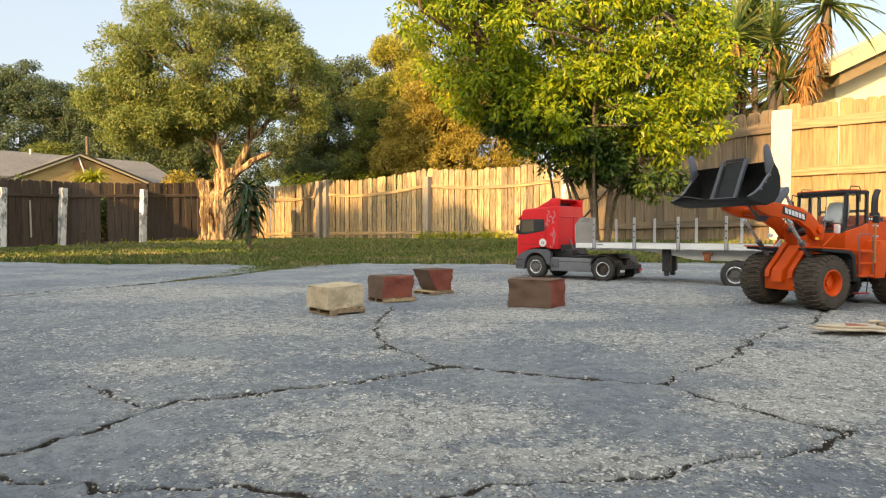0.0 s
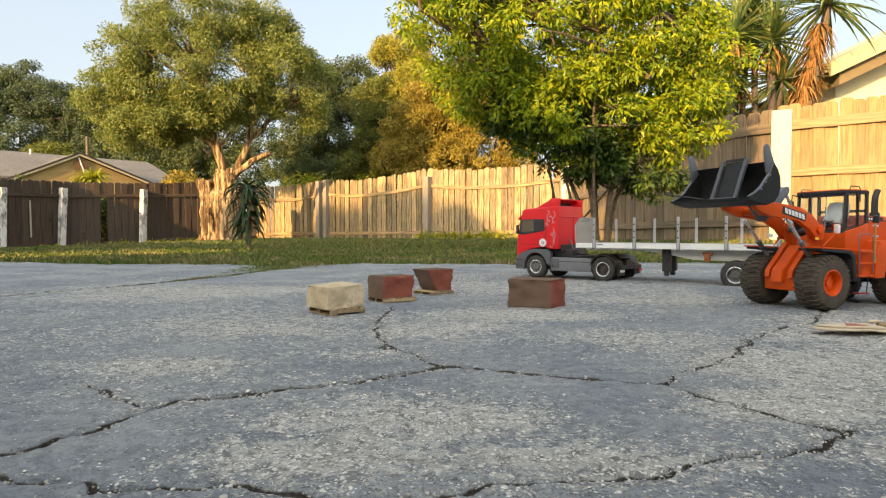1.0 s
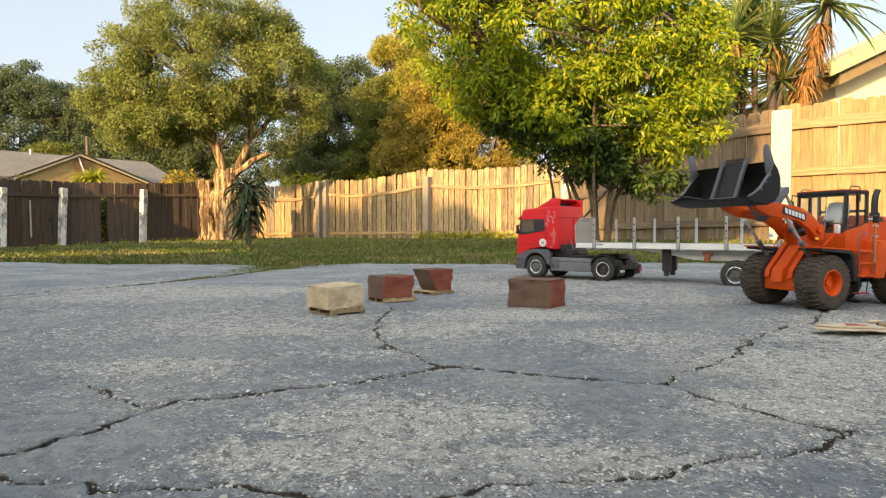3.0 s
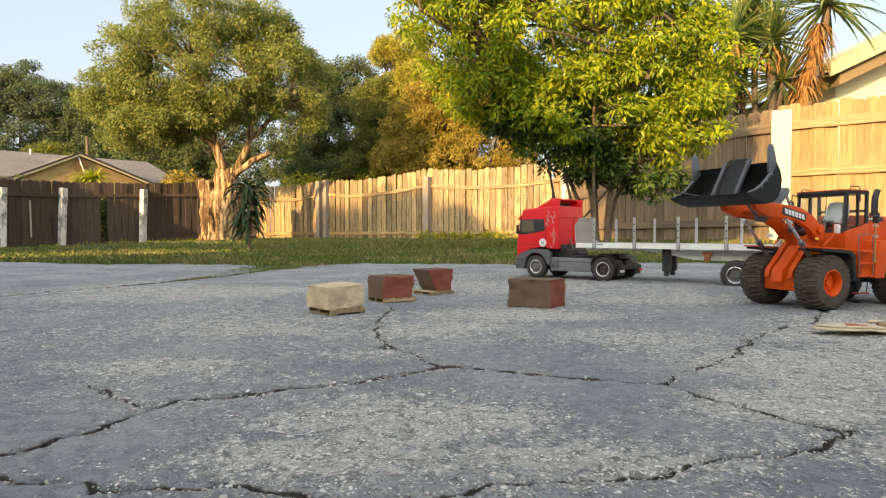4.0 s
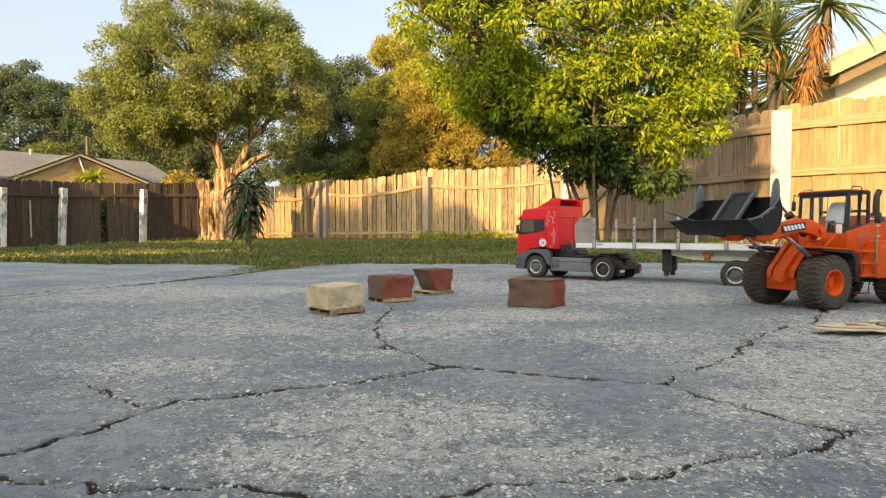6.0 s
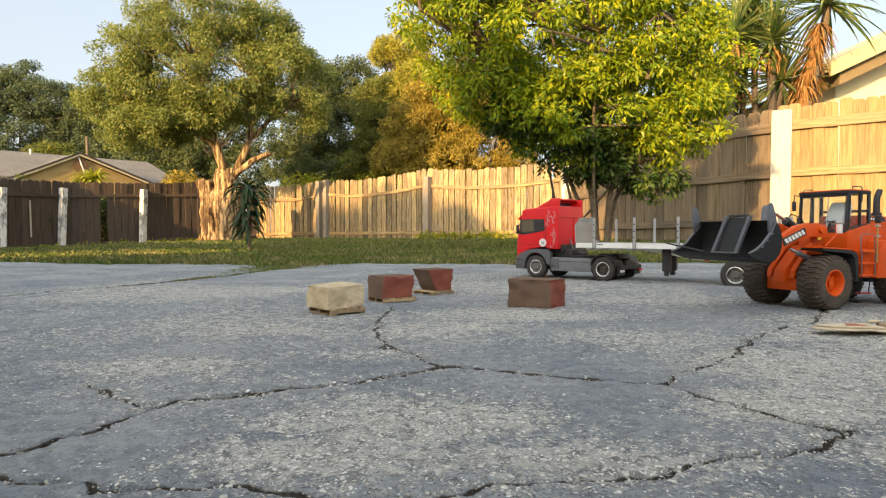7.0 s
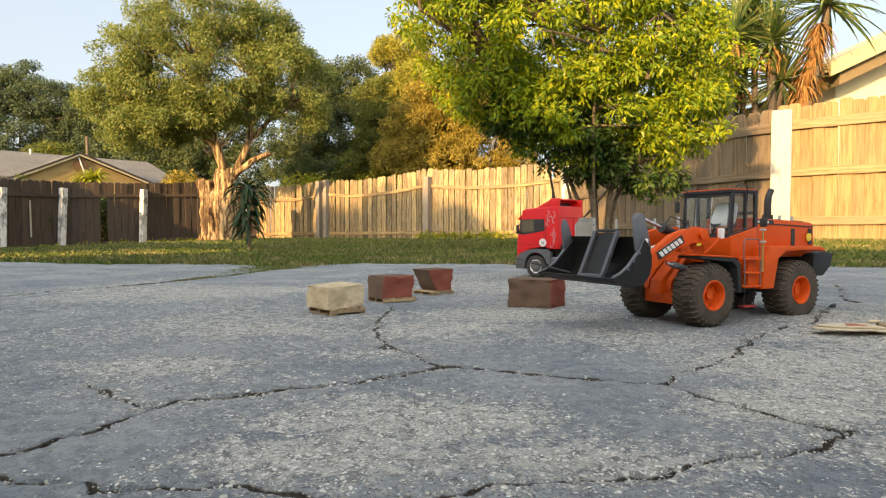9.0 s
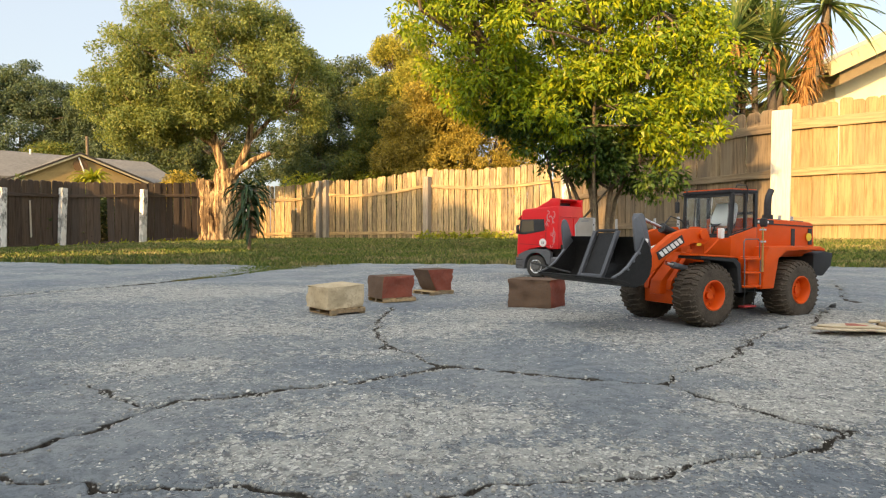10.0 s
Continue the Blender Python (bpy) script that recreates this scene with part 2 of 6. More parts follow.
def tube(path, r0, r1=None, n=8):
    """A tapering round bar along points."""
    bm = bmesh.new()
    r1 = r0 if r1 is None else r1
    pts = [Vector(p) for p in path]
    rings = []
    for i, p in enumerate(pts):
        d = (pts[min(i + 1, len(pts) - 1)] - pts[max(i - 1, 0)]).normalized()
        side = d.orthogonal().normalized() if not rings else (last - d * last.dot(d)).normalized()
        last = side
        up = d.cross(side)
        r = r0 + (r1 - r0) * i / (len(pts) - 1)
        rings.append([bm.verts.new(p + (side * math.cos(2 * math.pi * k / n) + up * math.sin(2 * math.pi * k / n)) * r) for k in range(n)])
    for a, b in zip(rings, rings[1:]):
        for k in range(n):
            bm.faces.new((a[k], a[(k + 1) % n], b[(k + 1) % n], b[k]))
    bm.faces.new(rings[0]), bm.faces.new(rings[-1])
    bmesh.ops.recalc_face_normals(bm, faces=bm.faces)
    return bm


def rod(a, b, r, n=10):
    return tube([a, b], r, r, n)


# ---- the lie of the land ----
def ease(v, a, b):
    t = np.clip((v - a) / (b - a), 0, 1)
    return t * t * (3 - 2 * t)


def land(x, y):
    """Height of the ground: the paving is level, the yard falls away to the far left and rises a little by the near fence."""
    return -0.36 * ease(-x, 4.2, 11) * ease(y, 3.5, 9) + 0.07 * ease(x, 2.2, 5) * ease(y, 3.6, 7) + 0.0095 * ease(x, 0.45, 0.8) * ease(y, 0.95, 1.25)


def sheet(name, xs, ys, height, mat, extra=None):
    """A fine sheet over the grid xs, ys."""
    gx, gy = np.meshgrid(xs, ys)
    gz = height(gx, gy)
    nx, ny = len(xs), len(ys)
    me = bpy.data.meshes.new(name)
    co = np.stack([gx, gy, gz], -1).reshape(-1, 3).astype(np.float32)
    i = (np.arange(ny - 1)[:, None] * nx + np.arange(nx - 1)).ravel()
    loops = np.stack([i, i + 1, i + nx + 1, i + nx], -1).astype(np.int32)
    me.vertices.add(len(co)), me.loops.add(loops.size), me.polygons.add(len(loops))
    me.vertices.foreach_set("co", co.ravel())
    me.loops.foreach_set("vertex_index", loops.ravel())
    me.polygons.foreach_set("loop_start", np.arange(0, loops.size, 4, dtype=np.int32))
    me.polygons.foreach_set("loop_total", np.full(len(loops), 4, np.int32))
    me.update(calc_edges=True)
    for mt in mat:
        me.materials.append(mt)
    me.shade_smooth()
    return new(name, me), gx, gy, loops


def value_noise(x, y, scale, seed):
    """Smooth noise from 0 to 1 on a lattice."""
    rng = np.random.default_rng(seed)
    lat = rng.random((256, 256))
    u, v = x * scale + 71.3, y * scale + 33.7
    iu, iv = np.floor(u).astype(int), np.floor(v).astype(int)
    fu, fv = u - iu, v - iv
    fu, fv = fu * fu * (3 - 2 * fu), fv * fv * (3 - 2 * fv)
    g = lambda a, b: lat[a % 256, b % 256]
    return (g(iu, iv) * (1 - fu) + g(iu + 1, iv) * fu) * (1 - fv) + (g(iu, iv + 1) * (1 - fu) + g(iu + 1, iv + 1) * fu) * fv


def rough_noise(x, y, scale, seed, octaves=4):
    return sum(value_noise(x, y, scale * 2**k, seed + k) / 2**k for k in range(octaves)) / sum(0.5**k for k in range(octaves))


# cracks: (half width, depth, way points)
CRACKS = [
    (0.0038, 0.012, [(-0.42, 0.41), (-0.349, 0.476), (-0.306, 0.546), (-0.296, 0.605), (-0.269, 0.634)]),
    (0.0062, 0.015, [(-0.269, 0.634), (-0.188, 0.663), (-0.096, 0.714), (0.008, 0.789)]),
    (0.0048, 0.013, [(0.008, 0.789), (0.033, 0.773), (0.148, 0.736), (0.249, 0.693)]),
    (0.0036, 0.013, [(0.249, 0.693), (0.291, 0.605), (0.335, 0.568)]),
    (0.006, 0.014, [(0.335, 0.568), (0.363, 0.543)]),
    (0.0034, 0.012, [(0.363, 0.543), (0.46, 0.52)]),
    (0.0027, 0.010, [(-0.37, 0.45), (-0.324, 0.442), (-0.286, 0.422), (-0.251, 0.422), (-0.232, 0.41), (-0.167, 0.41), (-0.116, 0.406), (-0.05, 0.39), (-0.031, 0.391), (0.033, 0.415), (0.101, 0.422), (0.132, 0.427), (0.164, 0.442), (0.198, 0.464), (0.273, 0.486), (0.301, 0.491)]),
    (0.005, 0.012, [(0.301, 0.491), (0.335, 0.523), (0.368, 0.543)]),
    (0.0022, 0.006, [(-0.62, 0.73), (-0.522, 0.714), (-0.411, 0.706), (-0.377, 0.675), (-0.356, 0.647), (-0.29, 0.617)]),
    (0.0036, 0.010, [(0.008, 0.789), (-0.031, 0.854), (-0.081, 0.926), (-0.117, 1.057), (-0.129, 1.191), (-0.124, 1.416)]),
    (0.0034, 0.012, [(0.249, 0.693), (0.307, 0.773), (0.384, 0.831), (0.454, 0.926), (0.494, 1.0), (0.603, 1.088), (0.705, 1.155), (0.889, 1.385), (0.979, 1.472), (1.144, 1.745), (1.355, 2.143)]),
    (0.013, 0.022, [(-2.2, 0.6), (-1.265, 1.653), (-1.121, 1.904), (-0.994, 2.167), (-0.861, 2.482), (-0.79, 3.1)]),
]
HOLES = [(-0.085, 0.935, 0.011, 0.012), (-0.372, 0.672, 0.007, 0.010), (0.985, 1.46, 0.016, 0.012), (0.345, 0.53, 0.004, 0.010)]
# worn places where the stones show: x, y, reach in x, reach in y, strength
WORN = [(-0.03, 0.56, 0.14, 0.07, 0.55), (-0.1, 0.47, 0.12, 0.05, 0.45), (0.11, 0.47, 0.12, 0.04, 0.5), (0.36, 0.63, 0.12, 0.07, 0.75), (0.5, 0.8, 0.18, 0.12, 0.8), (0.42, 0.47, 0.1, 0.05, 0.6),
        (0.02, 1.1, 0.2, 0.16, 0.5), (0.3, 1.0, 0.2, 0.13, 0.45), (-0.28, 1.15, 0.3, 0.2, 0.4), (-0.36, 0.8, 0.1, 0.06, 0.5), (-0.12, 0.88, 0.12, 0.05, 0.35), (0.9, 1.0, 0.3, 0.25, 0.7), (-0.8, 1.75, 0.5, 0.25, 0.45), (0.3, 2.0, 0.6, 0.5, 0.3), (0.12, 1.28, 0.28, 0.12, 0.55), (-0.3, 1.1, 0.2, 0.1, 0.5), (0.55, 1.55, 0.3, 0.2, 0.4)]


def crack_field(x, y):
    """How deep the cracks cut at each place."""
    jx = (rough_noise(x, y, 22, 5, 2) - 0.5) * 0.028 + (rough_noise(x, y, 90, 55, 1) - 0.5) * 0.005
    jy = (rough_noise(x, y, 22, 15, 2) - 0.5) * 0.028 + (rough_noise(x, y, 90, 65, 1) - 0.5) * 0.005
    wide = 0.75 + 0.45 * rough_noise(x, y, 16, 25, 2)
    cut = np.zeros_like(x)
    px, py = x + jx, y + jy
    for w, deep, way in CRACKS:
        for (ax, ay), (bx, by) in zip(way, way[1:]):
            near = (px > min(ax, bx) - 0.1) & (px < max(ax, bx) + 0.1) & (py > min(ay, by) - 0.1) & (py < max(ay, by) + 0.1)
            if not near.any():
                continue
            qx, qy = px[near], py[near]
            t = np.clip(((qx - ax) * (bx - ax) + (qy - ay) * (by - ay)) / ((bx - ax) ** 2 + (by - ay) ** 2), 0, 1)
            d = np.hypot(qx - ax - t * (bx - ax), qy - ay - t * (by - ay)) / (w * wide[near])
            cut[near] = np.maximum(cut[near], 0.6 * deep * ease(1.7 - d, 0, 1.1))
    for hx, hy, r, deep in HOLES:
        cut = np.maximum(cut, 0.5 * deep * ease(1.5 - np.hypot(px - hx, (py - hy) * 0.7) / r, 0, 0.9))
    return cut


def spaced(stops):
    """Grid lines from stops (place, step), the step changing evenly between them."""
    out = [stops[0][0]]
    while out[-1] < stops[-1][0]:
        a = out[-1]
        k = max(i for i in range(len(stops) - 1) if stops[i][0] <= a + 1e-9)
        (p0, s0), (p1, s1) = stops[k], stops[k + 1]
        out.append(a + s0 + (s1 - s0) * (a - p0) / (p1 - p0))
    return np.array(out)


def lawn_edge(x):
    """How far the paving reaches at each x."""
    e = np.interp(x, [-9, -2.75, -1.98, -1.44, -0.86, -0.21, 0.37, 1.43, 2.11, 3.2, 6], [5.6, 3.78, 3.45, 3.5, 3.28, 3.5, 3.43, 3.37, 2.95, 2.4, 1.2])
    return e + 0.04 * np.sin(x * 6.3 + 2.2 * np.sin(x * 2.1)) + 0.025 * np.sin(x * 17 + 3 * np.sin(x * 3.7)) + 0.015 * np.sin(x * 41 + 1)


def build_ground():
    xs = np.concatenate([np.linspace(-400, -30, 12), np.linspace(-28, 28, 80), np.linspace(30, 400, 12)])
    ys = np.concatenate([np.linspace(-400, -20, 10), np.linspace(-18, 45, 90), np.linspace(50, 700, 14)])
    ob, *_ = sheet("ground", xs, ys, lambda x, y: land(x, y) - 0.035 - 0.02 * (y < lawn_edge(x) + 0.4) + 0.02 * (rough_noise(x, y, 1.5, 3) - 0.5), [LAWN_SOIL])
    tagged(ob, "uneven brown and green lawn soil", "ground", kind="structure")

    xs = spaced([(-9, 0.16), (-2.5, 0.03), (-0.95, 0.008), (-0.55, 0.0022), (-0.4, 0.0017), (0.45, 0.0017), (0.62, 0.0024), (0.85, 0.004), (1.3, 0.008), (2.8, 0.03), (6, 0.15)])
    ys = spaced([(-3.0, 0.2), (0.2, 0.03), (0.37, 0.0022), (0.8, 0.0028), (1.6, 0.008), (2.6, 0.02), (6.0, 0.05)])

    def height(x, y):
        z = land(x, y) - 0.05 + 0.05
        z = z + 0.010 * (rough_noise(x, y, 1.3, 9, 3) - 0.5) + 0.0035 * (rough_noise(x, y, 14, 19, 3) - 0.5) + 0.0042 * (rough_noise(x, y, 75, 29, 3) - 0.5)
        z = z - crack_field(x, y)
        return z - 0.12 * ease(y, lawn_edge(x) - 0.04, lawn_edge(x) + 0.05)

    ob, gx, gy, loops = sheet("pavement", xs, ys, height, [ASPHALT])
    cut = crack_field(gx, gy).ravel()
    att = ob.data.attributes.new("crack", "FLOAT", "POINT")
    att.data.foreach_set("value", np.clip(cut / 0.006, 0, 1).astype(np.float32))
    wear = np.zeros_like(gx)
    for x, y, rx, ry, k in WORN:
        wear = np.maximum(wear, k * np.exp(-(((gx - x) / rx) ** 2 + ((gy - y) / ry) ** 2)))
    wear = np.clip(wear * (0.5 + 1.1 * rough_noise(gx, gy, 9, 41)) + 0.5 * (rough_noise(gx, gy, 3.2, 43) - 0.22), 0, 1)
    att = ob.data.attributes.new("wear", "FLOAT", "POINT")
    att.data.foreach_set("value", wear.ravel().astype(np.float32))
    tagged(ob, "cracked grey asphalt with pale worn stone chips", "pavement", kind="structure")


build_ground()


# ---- fences ----
def picket_mesh(name, w, h, dog, mat, seed):
    """One dog-eared board, its foot at the origin, slightly bowed."""
    rng = random.Random(seed)
    k = w * dog
    pts = [(-w / 2, 0), (w / 2, 0), (w / 2 + rng.uniform(-0.004, 0.004), h - k), (w / 2 - k, h), (-w / 2 + k, h), (-w / 2 + rng.uniform(-0.004, 0.004), h - k)]
    bm = prism(pts, -0.014, 0.014, 0.0115, 2)
    me = bpy.data.meshes.new(name)
    bm.to_mesh(me)
    bm.free()
    me.materials.append(mat)
    return me


def fence(name, label, way, tops, width, mat, post_mat, rails, post_at, slit=0.006, gaps=(), post_w=0.1, side=-1, seed=1, post_over=0.0, group="", thick_posts=False, sag=0.0, step=0.0):
    """A picket fence along way points (x, y); tops: height of the boards' tops at each; rails: shares of the height."""
    rng = random.Random(seed)
    ob = thing(name, pose(way[0][0], way[0][1], 0), label, "fence")
    ob["kind"] = "structure"
    origin = Vector((way[0][0], way[0][1], 0))
    meshes = {}
    seg = [math.hypot(b[0] - a[0], b[1] - a[1]) for a, b in zip(way, way[1:])]
    n = 0
    for i, length in enumerate(seg):
        (ax, ay), (bx, by) = way[i], way[i + 1]
        ang = math.degrees(math.atan2(by - ay, bx - ax))
        nrm = Vector((by - ay, ax - bx, 0)).normalized() * -side
        count = max(1, round(length / width))
        for k in range(count):
            n += 1
            t = (k + 0.5) / count
            x, y = ax + (bx - ax) * t, ay + (by - ay) * t
            base = float(land(x, y)) - 0.02 + rng.uniform(-0.02, 0.02)
            top = tops[i] + (tops[i + 1] - tops[i]) * t - sag * 4 * t * (1 - t) + rng.uniform(-0.022, 0.022)
            h = round((top - base) / 0.02) * 0.02
            # a broken board keeps only its top above the rail
            if n in gaps:
                base, h = base + h * 0.78, h * 0.22
            key = (i, round(h, 2), rng.randrange(3))
            if key not in meshes:
                meshes[key] = picket_mesh("picket", length / count - slit, h, 0.2, mat, n)
            p = new("picket", meshes[key])
            p.parent = ob
            p.matrix_basis = pose(x - origin.x + nrm.x * (off := (rng.uniform(-0.014, 0.014) if step == 0 else step * (1 if k % 2 else -1) + rng.uniform(-0.002, 0.002))), y - origin.y + nrm.y * off, base, rng.uniform(-0.6, 0.6), rng.uniform(-0.5, 0.5), ang + rng.uniform(-2.5, 2.5) * (step == 0))
        for share, rail_w in rails:
            path = []
            for j in range(7):
                t = j / 6
                x, y = ax + (bx - ax) * t, ay + (by - ay) * t
                b = float(land(x, y))
                top = tops[i] + (tops[i + 1] - tops[i]) * t
                path.append((t * length, b + (top - b) * share - sag * 5.5 * t * (1 - t) * (share > 0.5) + rng.uniform(-0.006, 0.006)))
            pts = [(s, z - rail_w / 2) for s, z in path] + [(s, z + rail_w / 2) for s, z in reversed(path)]
            r = part("rail", prism(pts, -0.019, 0.019, 0.004, 1), RAIL_OF[mat.name], ob)
            off = nrm * 0.043
            r.matrix_basis = pose(ax - origin.x + off.x, ay - origin.y + off.y, 0, 0, 0, ang)
    # a board behind each corner closes the joint
    for i in range(1, len(way) - 1):
        (ax, ay), (bx, by) = way[i - 1], way[i + 1]
        nrm = Vector((by - ay, ax - bx, 0)).normalized() * side
        b = float(land(*way[i])) - 0.02
        p = new("picket", picket_mesh("picket", width, tops[i] - b - 0.06, 0.2, mat, i))
        p.parent = ob
        p.matrix_basis = pose(way[i][0] - origin.x + nrm.x * 0.04, way[i][1] - origin.y + nrm.y * 0.04, b, 0, 0, math.degrees(math.atan2(by - ay, bx - ax)))
    for x, y, h, lean, w in post_at:
        b = float(land(x, y)) - 0.05
        bm = box(w, w, h + 0.05, (0, 0, (h + 0.05) / 2), 0.012)
        for v in bm.verts:
            v.co.x += 0.006 * math.sin(v.co.z * 5 + x)
        p = part("post", bm, post_mat, ob)
        p.matrix_basis = pose(x - origin.x, y - origin.y, b, rng.uniform(-0.8, 0.8), lean, math.degrees(math.atan2(way[1][1] - way[0][1], way[1][0] - way[0][0])))
    return ob


def build_fences():
    fence("fence_left", "dark weathered wooden picket fence with peeling white posts", [(-11.2, 11.6), (-10.3, 14), (-9.95, 16), (-8.66, 17.5), (-7.4, 18.8), (-6.1, 20)],
          [1.30, 1.42, 1.50, 1.60, 1.70, 1.74], 0.185, PICKET_OLD, POST_WHITE, [(0.1, 0.09), (0.8, 0.085)],
          [(-10.08, 13.93, 1.55, 2, 0.12), (-9.9, 15.8, 1.67, 3, 0.15), (-8.56, 17.38, 1.66, 2, 0.15)], seed=3, gaps=(31,))
    # white strip stands in for brightness showing through a slit between boards
    batten = part("batten", box(0.045, 0.012, 0.9, (0, 0, 0.45), 0.003), POST_PAINT, bpy.data.objects["fence_left"], "thin white strip standing in for a bright gap")
    batten.matrix_basis = pose(1.135, 3.31, 0.06, 0, -1.5, 80)
    fence("fence_back", "sunlit sagging cedar picket fence with wavy rails", [(-6.1, 20), (-3.62, 18.4), (-0.43, 16.6), (3.0, 14.9)],
          [1.74, 1.74, 1.9, 1.95], 0.165, PICKET, POST_GREY, [(0.09, 0.09), (0.76, 0.085)],
          [(-3.72, 18.3, 1.72, 0, 0.14), (-3.5, 18.2, 1.74, 0, 0.14), (-0.43, 16.48, 1.68, 0, 0.17), (2.93, 14.75, 1.75, 0, 0.14)], seed=4, sag=0.09, slit=0.017)
    fence("fence_side", "grey-brown cedar picket fence with tree shade in its colour and a peeling white corner post", [(3.0, 14.9), (3.55, 10.2), (4.5, 8.33)],
          [1.95, 1.88, 1.86], 0.2, PICKET_SHADED, POST_WHITE, [(0.14, 0.11), (0.5, 0.1), (0.85, 0.12)], [(2.98, 14.62, 1.9, 0, 0.2)], seed=6, slit=-0.006, step=0.007)
    fence("fence_near", "tall newer cedar picket fence with a white painted post", [(4.5, 8.27), (5.6, 7.62), (8.6, 5.9)],
          [1.87, 1.9, 1.92], 0.15, PICKET_NEW, POST_PAINT, [(0.14, 0.11), (0.5, 0.11), (0.85, 0.13)], [(4.52, 8.18, 1.72, 0, 0.24)], seed=5, slit=-0.005, step=0.006)


build_fences()


# ---- houses ----
STUCCO_TAN = painted("tan_stucco", (0.33, 0.225, 0.085), 0.9, 0.15, 3, relief=0.4)
STUCCO_PALE = painted("pale_yellow_stucco", (0.74, 0.66, 0.42), 0.9, 0.12, 3, relief=0.4)
TRIM_DARK = painted("dark_trim", (0.038, 0.03, 0.025), 0.7, 0.2, 4)
TRIM_BROWN = painted("brown_louvre", (0.16, 0.085, 0.03), 0.8, 0.25, 4)
# soffit tan is darkened, putting the shade under the eave into the colour
TRIM_SHADE = painted("shaded_tan_soffit", (0.2, 0.15, 0.075), 0.8, 0.15, 4)
TRIM_PALE = painted("pale_trim", (0.5, 0.43, 0.25), 0.7, 0.12, 4)
SHINGLE = soil_like("grey_roof_shingle", (0.14, 0.132, 0.118), (0.235, 0.222, 0.2), 7)
WHITE_METAL = painted("white_metal", (0.72, 0.71, 0.68), 0.45, 0.15, 8)


def roof_slab(pts, thick, mat, name, parent):
    """A sloping slab through four corners, drawn down by thick."""
    bm = bmesh.new()
    f = bm.faces.new([bm.verts.new(p) for p in pts])
    out = bmesh.ops.extrude_face_region(bm, geom=[f])
    bmesh.ops.translate(bm, vec=(0, 0, -thick), verts=[v for v in out["geom"] if isinstance(v, bmesh.types.BMVert)])
    bmesh.ops.recalc_face_normals(bm, faces=bm.faces)
    return part(name, bm, mat, parent)


def build_house_tan():
    """A long low house with a gable towards the yard; the gable's top edge stands over its origin."""
    h = thing("house", pose(-17.8, 30, -0.4, 0, 0, 48), "tan stucco house with a low pale grey shingle roof", "house")
    part("wall", prism([(-2.9, 0), (3.3, 0), (3.3, 3.1), (0.0, 4.3), (-2.9, 3.0)], 0.14, 5), STUCCO_TAN, h)
    part("wall", prism([(-14, 0), (4.6, 0), (4.6, 3.05), (-14, 3.05)], 0.9, 7.2), STUCCO_TAN, h)
    part("wall", prism([(0.9, 3.06), (7.2, 3.06), (4.05, 4.5)], -4.6, -4.45), STUCCO_TAN, h).matrix_basis = pose(0, 0, 0, 0, 0, 90)
    roof_slab([(-3.4, 0, 2.83), (0.0, 0, 4.5), (0.0, 5, 4.5), (-3.4, 5, 2.83)], 0.1, SHINGLE, "roof", h)
    roof_slab([(0.0, 0, 4.5), (3.75, 0, 3.11), (3.75, 5, 3.11), (0.0, 5, 4.5)], 0.1, SHINGLE, "roof", h)
    roof_slab([(-14.3, 0.3, 3.18), (5.5, 0.3, 3.18), (4.9, 4.05, 4.76), (-14.3, 4.05, 4.72)], 0.1, SHINGLE, "roof", h)
    roof_slab([(-14.3, 4.05, 4.72), (4.9, 4.05, 4.76), (5.5, 7.8, 3.18), (-14.3, 7.8, 3.18)], 0.1, SHINGLE, "roof", h)
    for (ax, az), (bx, bz) in (((-3.42, 2.83), (0.0, 4.5)), ((0.0, 4.5), (3.77, 3.11))):
        part("bargeboard", prism([(ax, az - 0.16), (bx, bz - 0.16), (bx, bz - 0.07), (ax, az - 0.07)], -0.03, 0.0), TRIM_PALE, h, "pale bargeboard")
        part("drip_edge", prism([(ax, az - 0.068), (bx, bz - 0.068), (bx, bz + 0.025), (ax, az + 0.025)], -0.05, -0.002), TRIM_DARK, h, "dark drip edge")
    vent = part("gable_vent", lathe([(0.001, -0.06), (0.32, -0.06), (0.32, 0.03), (0.001, 0.03)], 24), TRIM_BROWN, h, "round brown louvred vent")
    vent.matrix_basis = pose(0.06, 0.12, 3.88)
    part("conduit", rod((0.2, 0.06, 3.55), (-0.03, 0.06, 4.25), 0.035), WHITE_METAL, h, "thin white pipe")
    part("vent_pipe", rod((-1.13, 3.8, 4.4), (-1.13, 3.8, 4.9), 0.05), WHITE_METAL, h, "white roof vent pipe")


def build_house_pale():
    h = thing("house", pose(6.78, 11, 0.1), "pale yellow house corner with a wide gable eave", "house")
    part("wall", prism([(0.25, 0), (9, 0), (9, 3.2), (5.0, 5.0), (0.25, 2.85)], 0, 7), STUCCO_PALE, h)
    roof_slab([(-0.2, -0.55, 2.98), (5.0, -0.55, 5.45), (5.0, 7, 5.45), (-0.2, 7, 2.98)], 0.16, TRIM_PALE, "roof", h)
    part("bargeboard", prism([(-0.22, 2.72), (5.0, 5.2), (5.0, 5.42), (-0.22, 2.95)], -0.62, -0.56), TRIM_PALE, h)
    part("soffit_beam", prism([(0.0, 2.6), (5.0, 4.98), (5.0, 5.28), (0.0, 2.9)], -0.5, -0.02), TRIM_SHADE, h, "tan soffit board with eave shade in its colour")


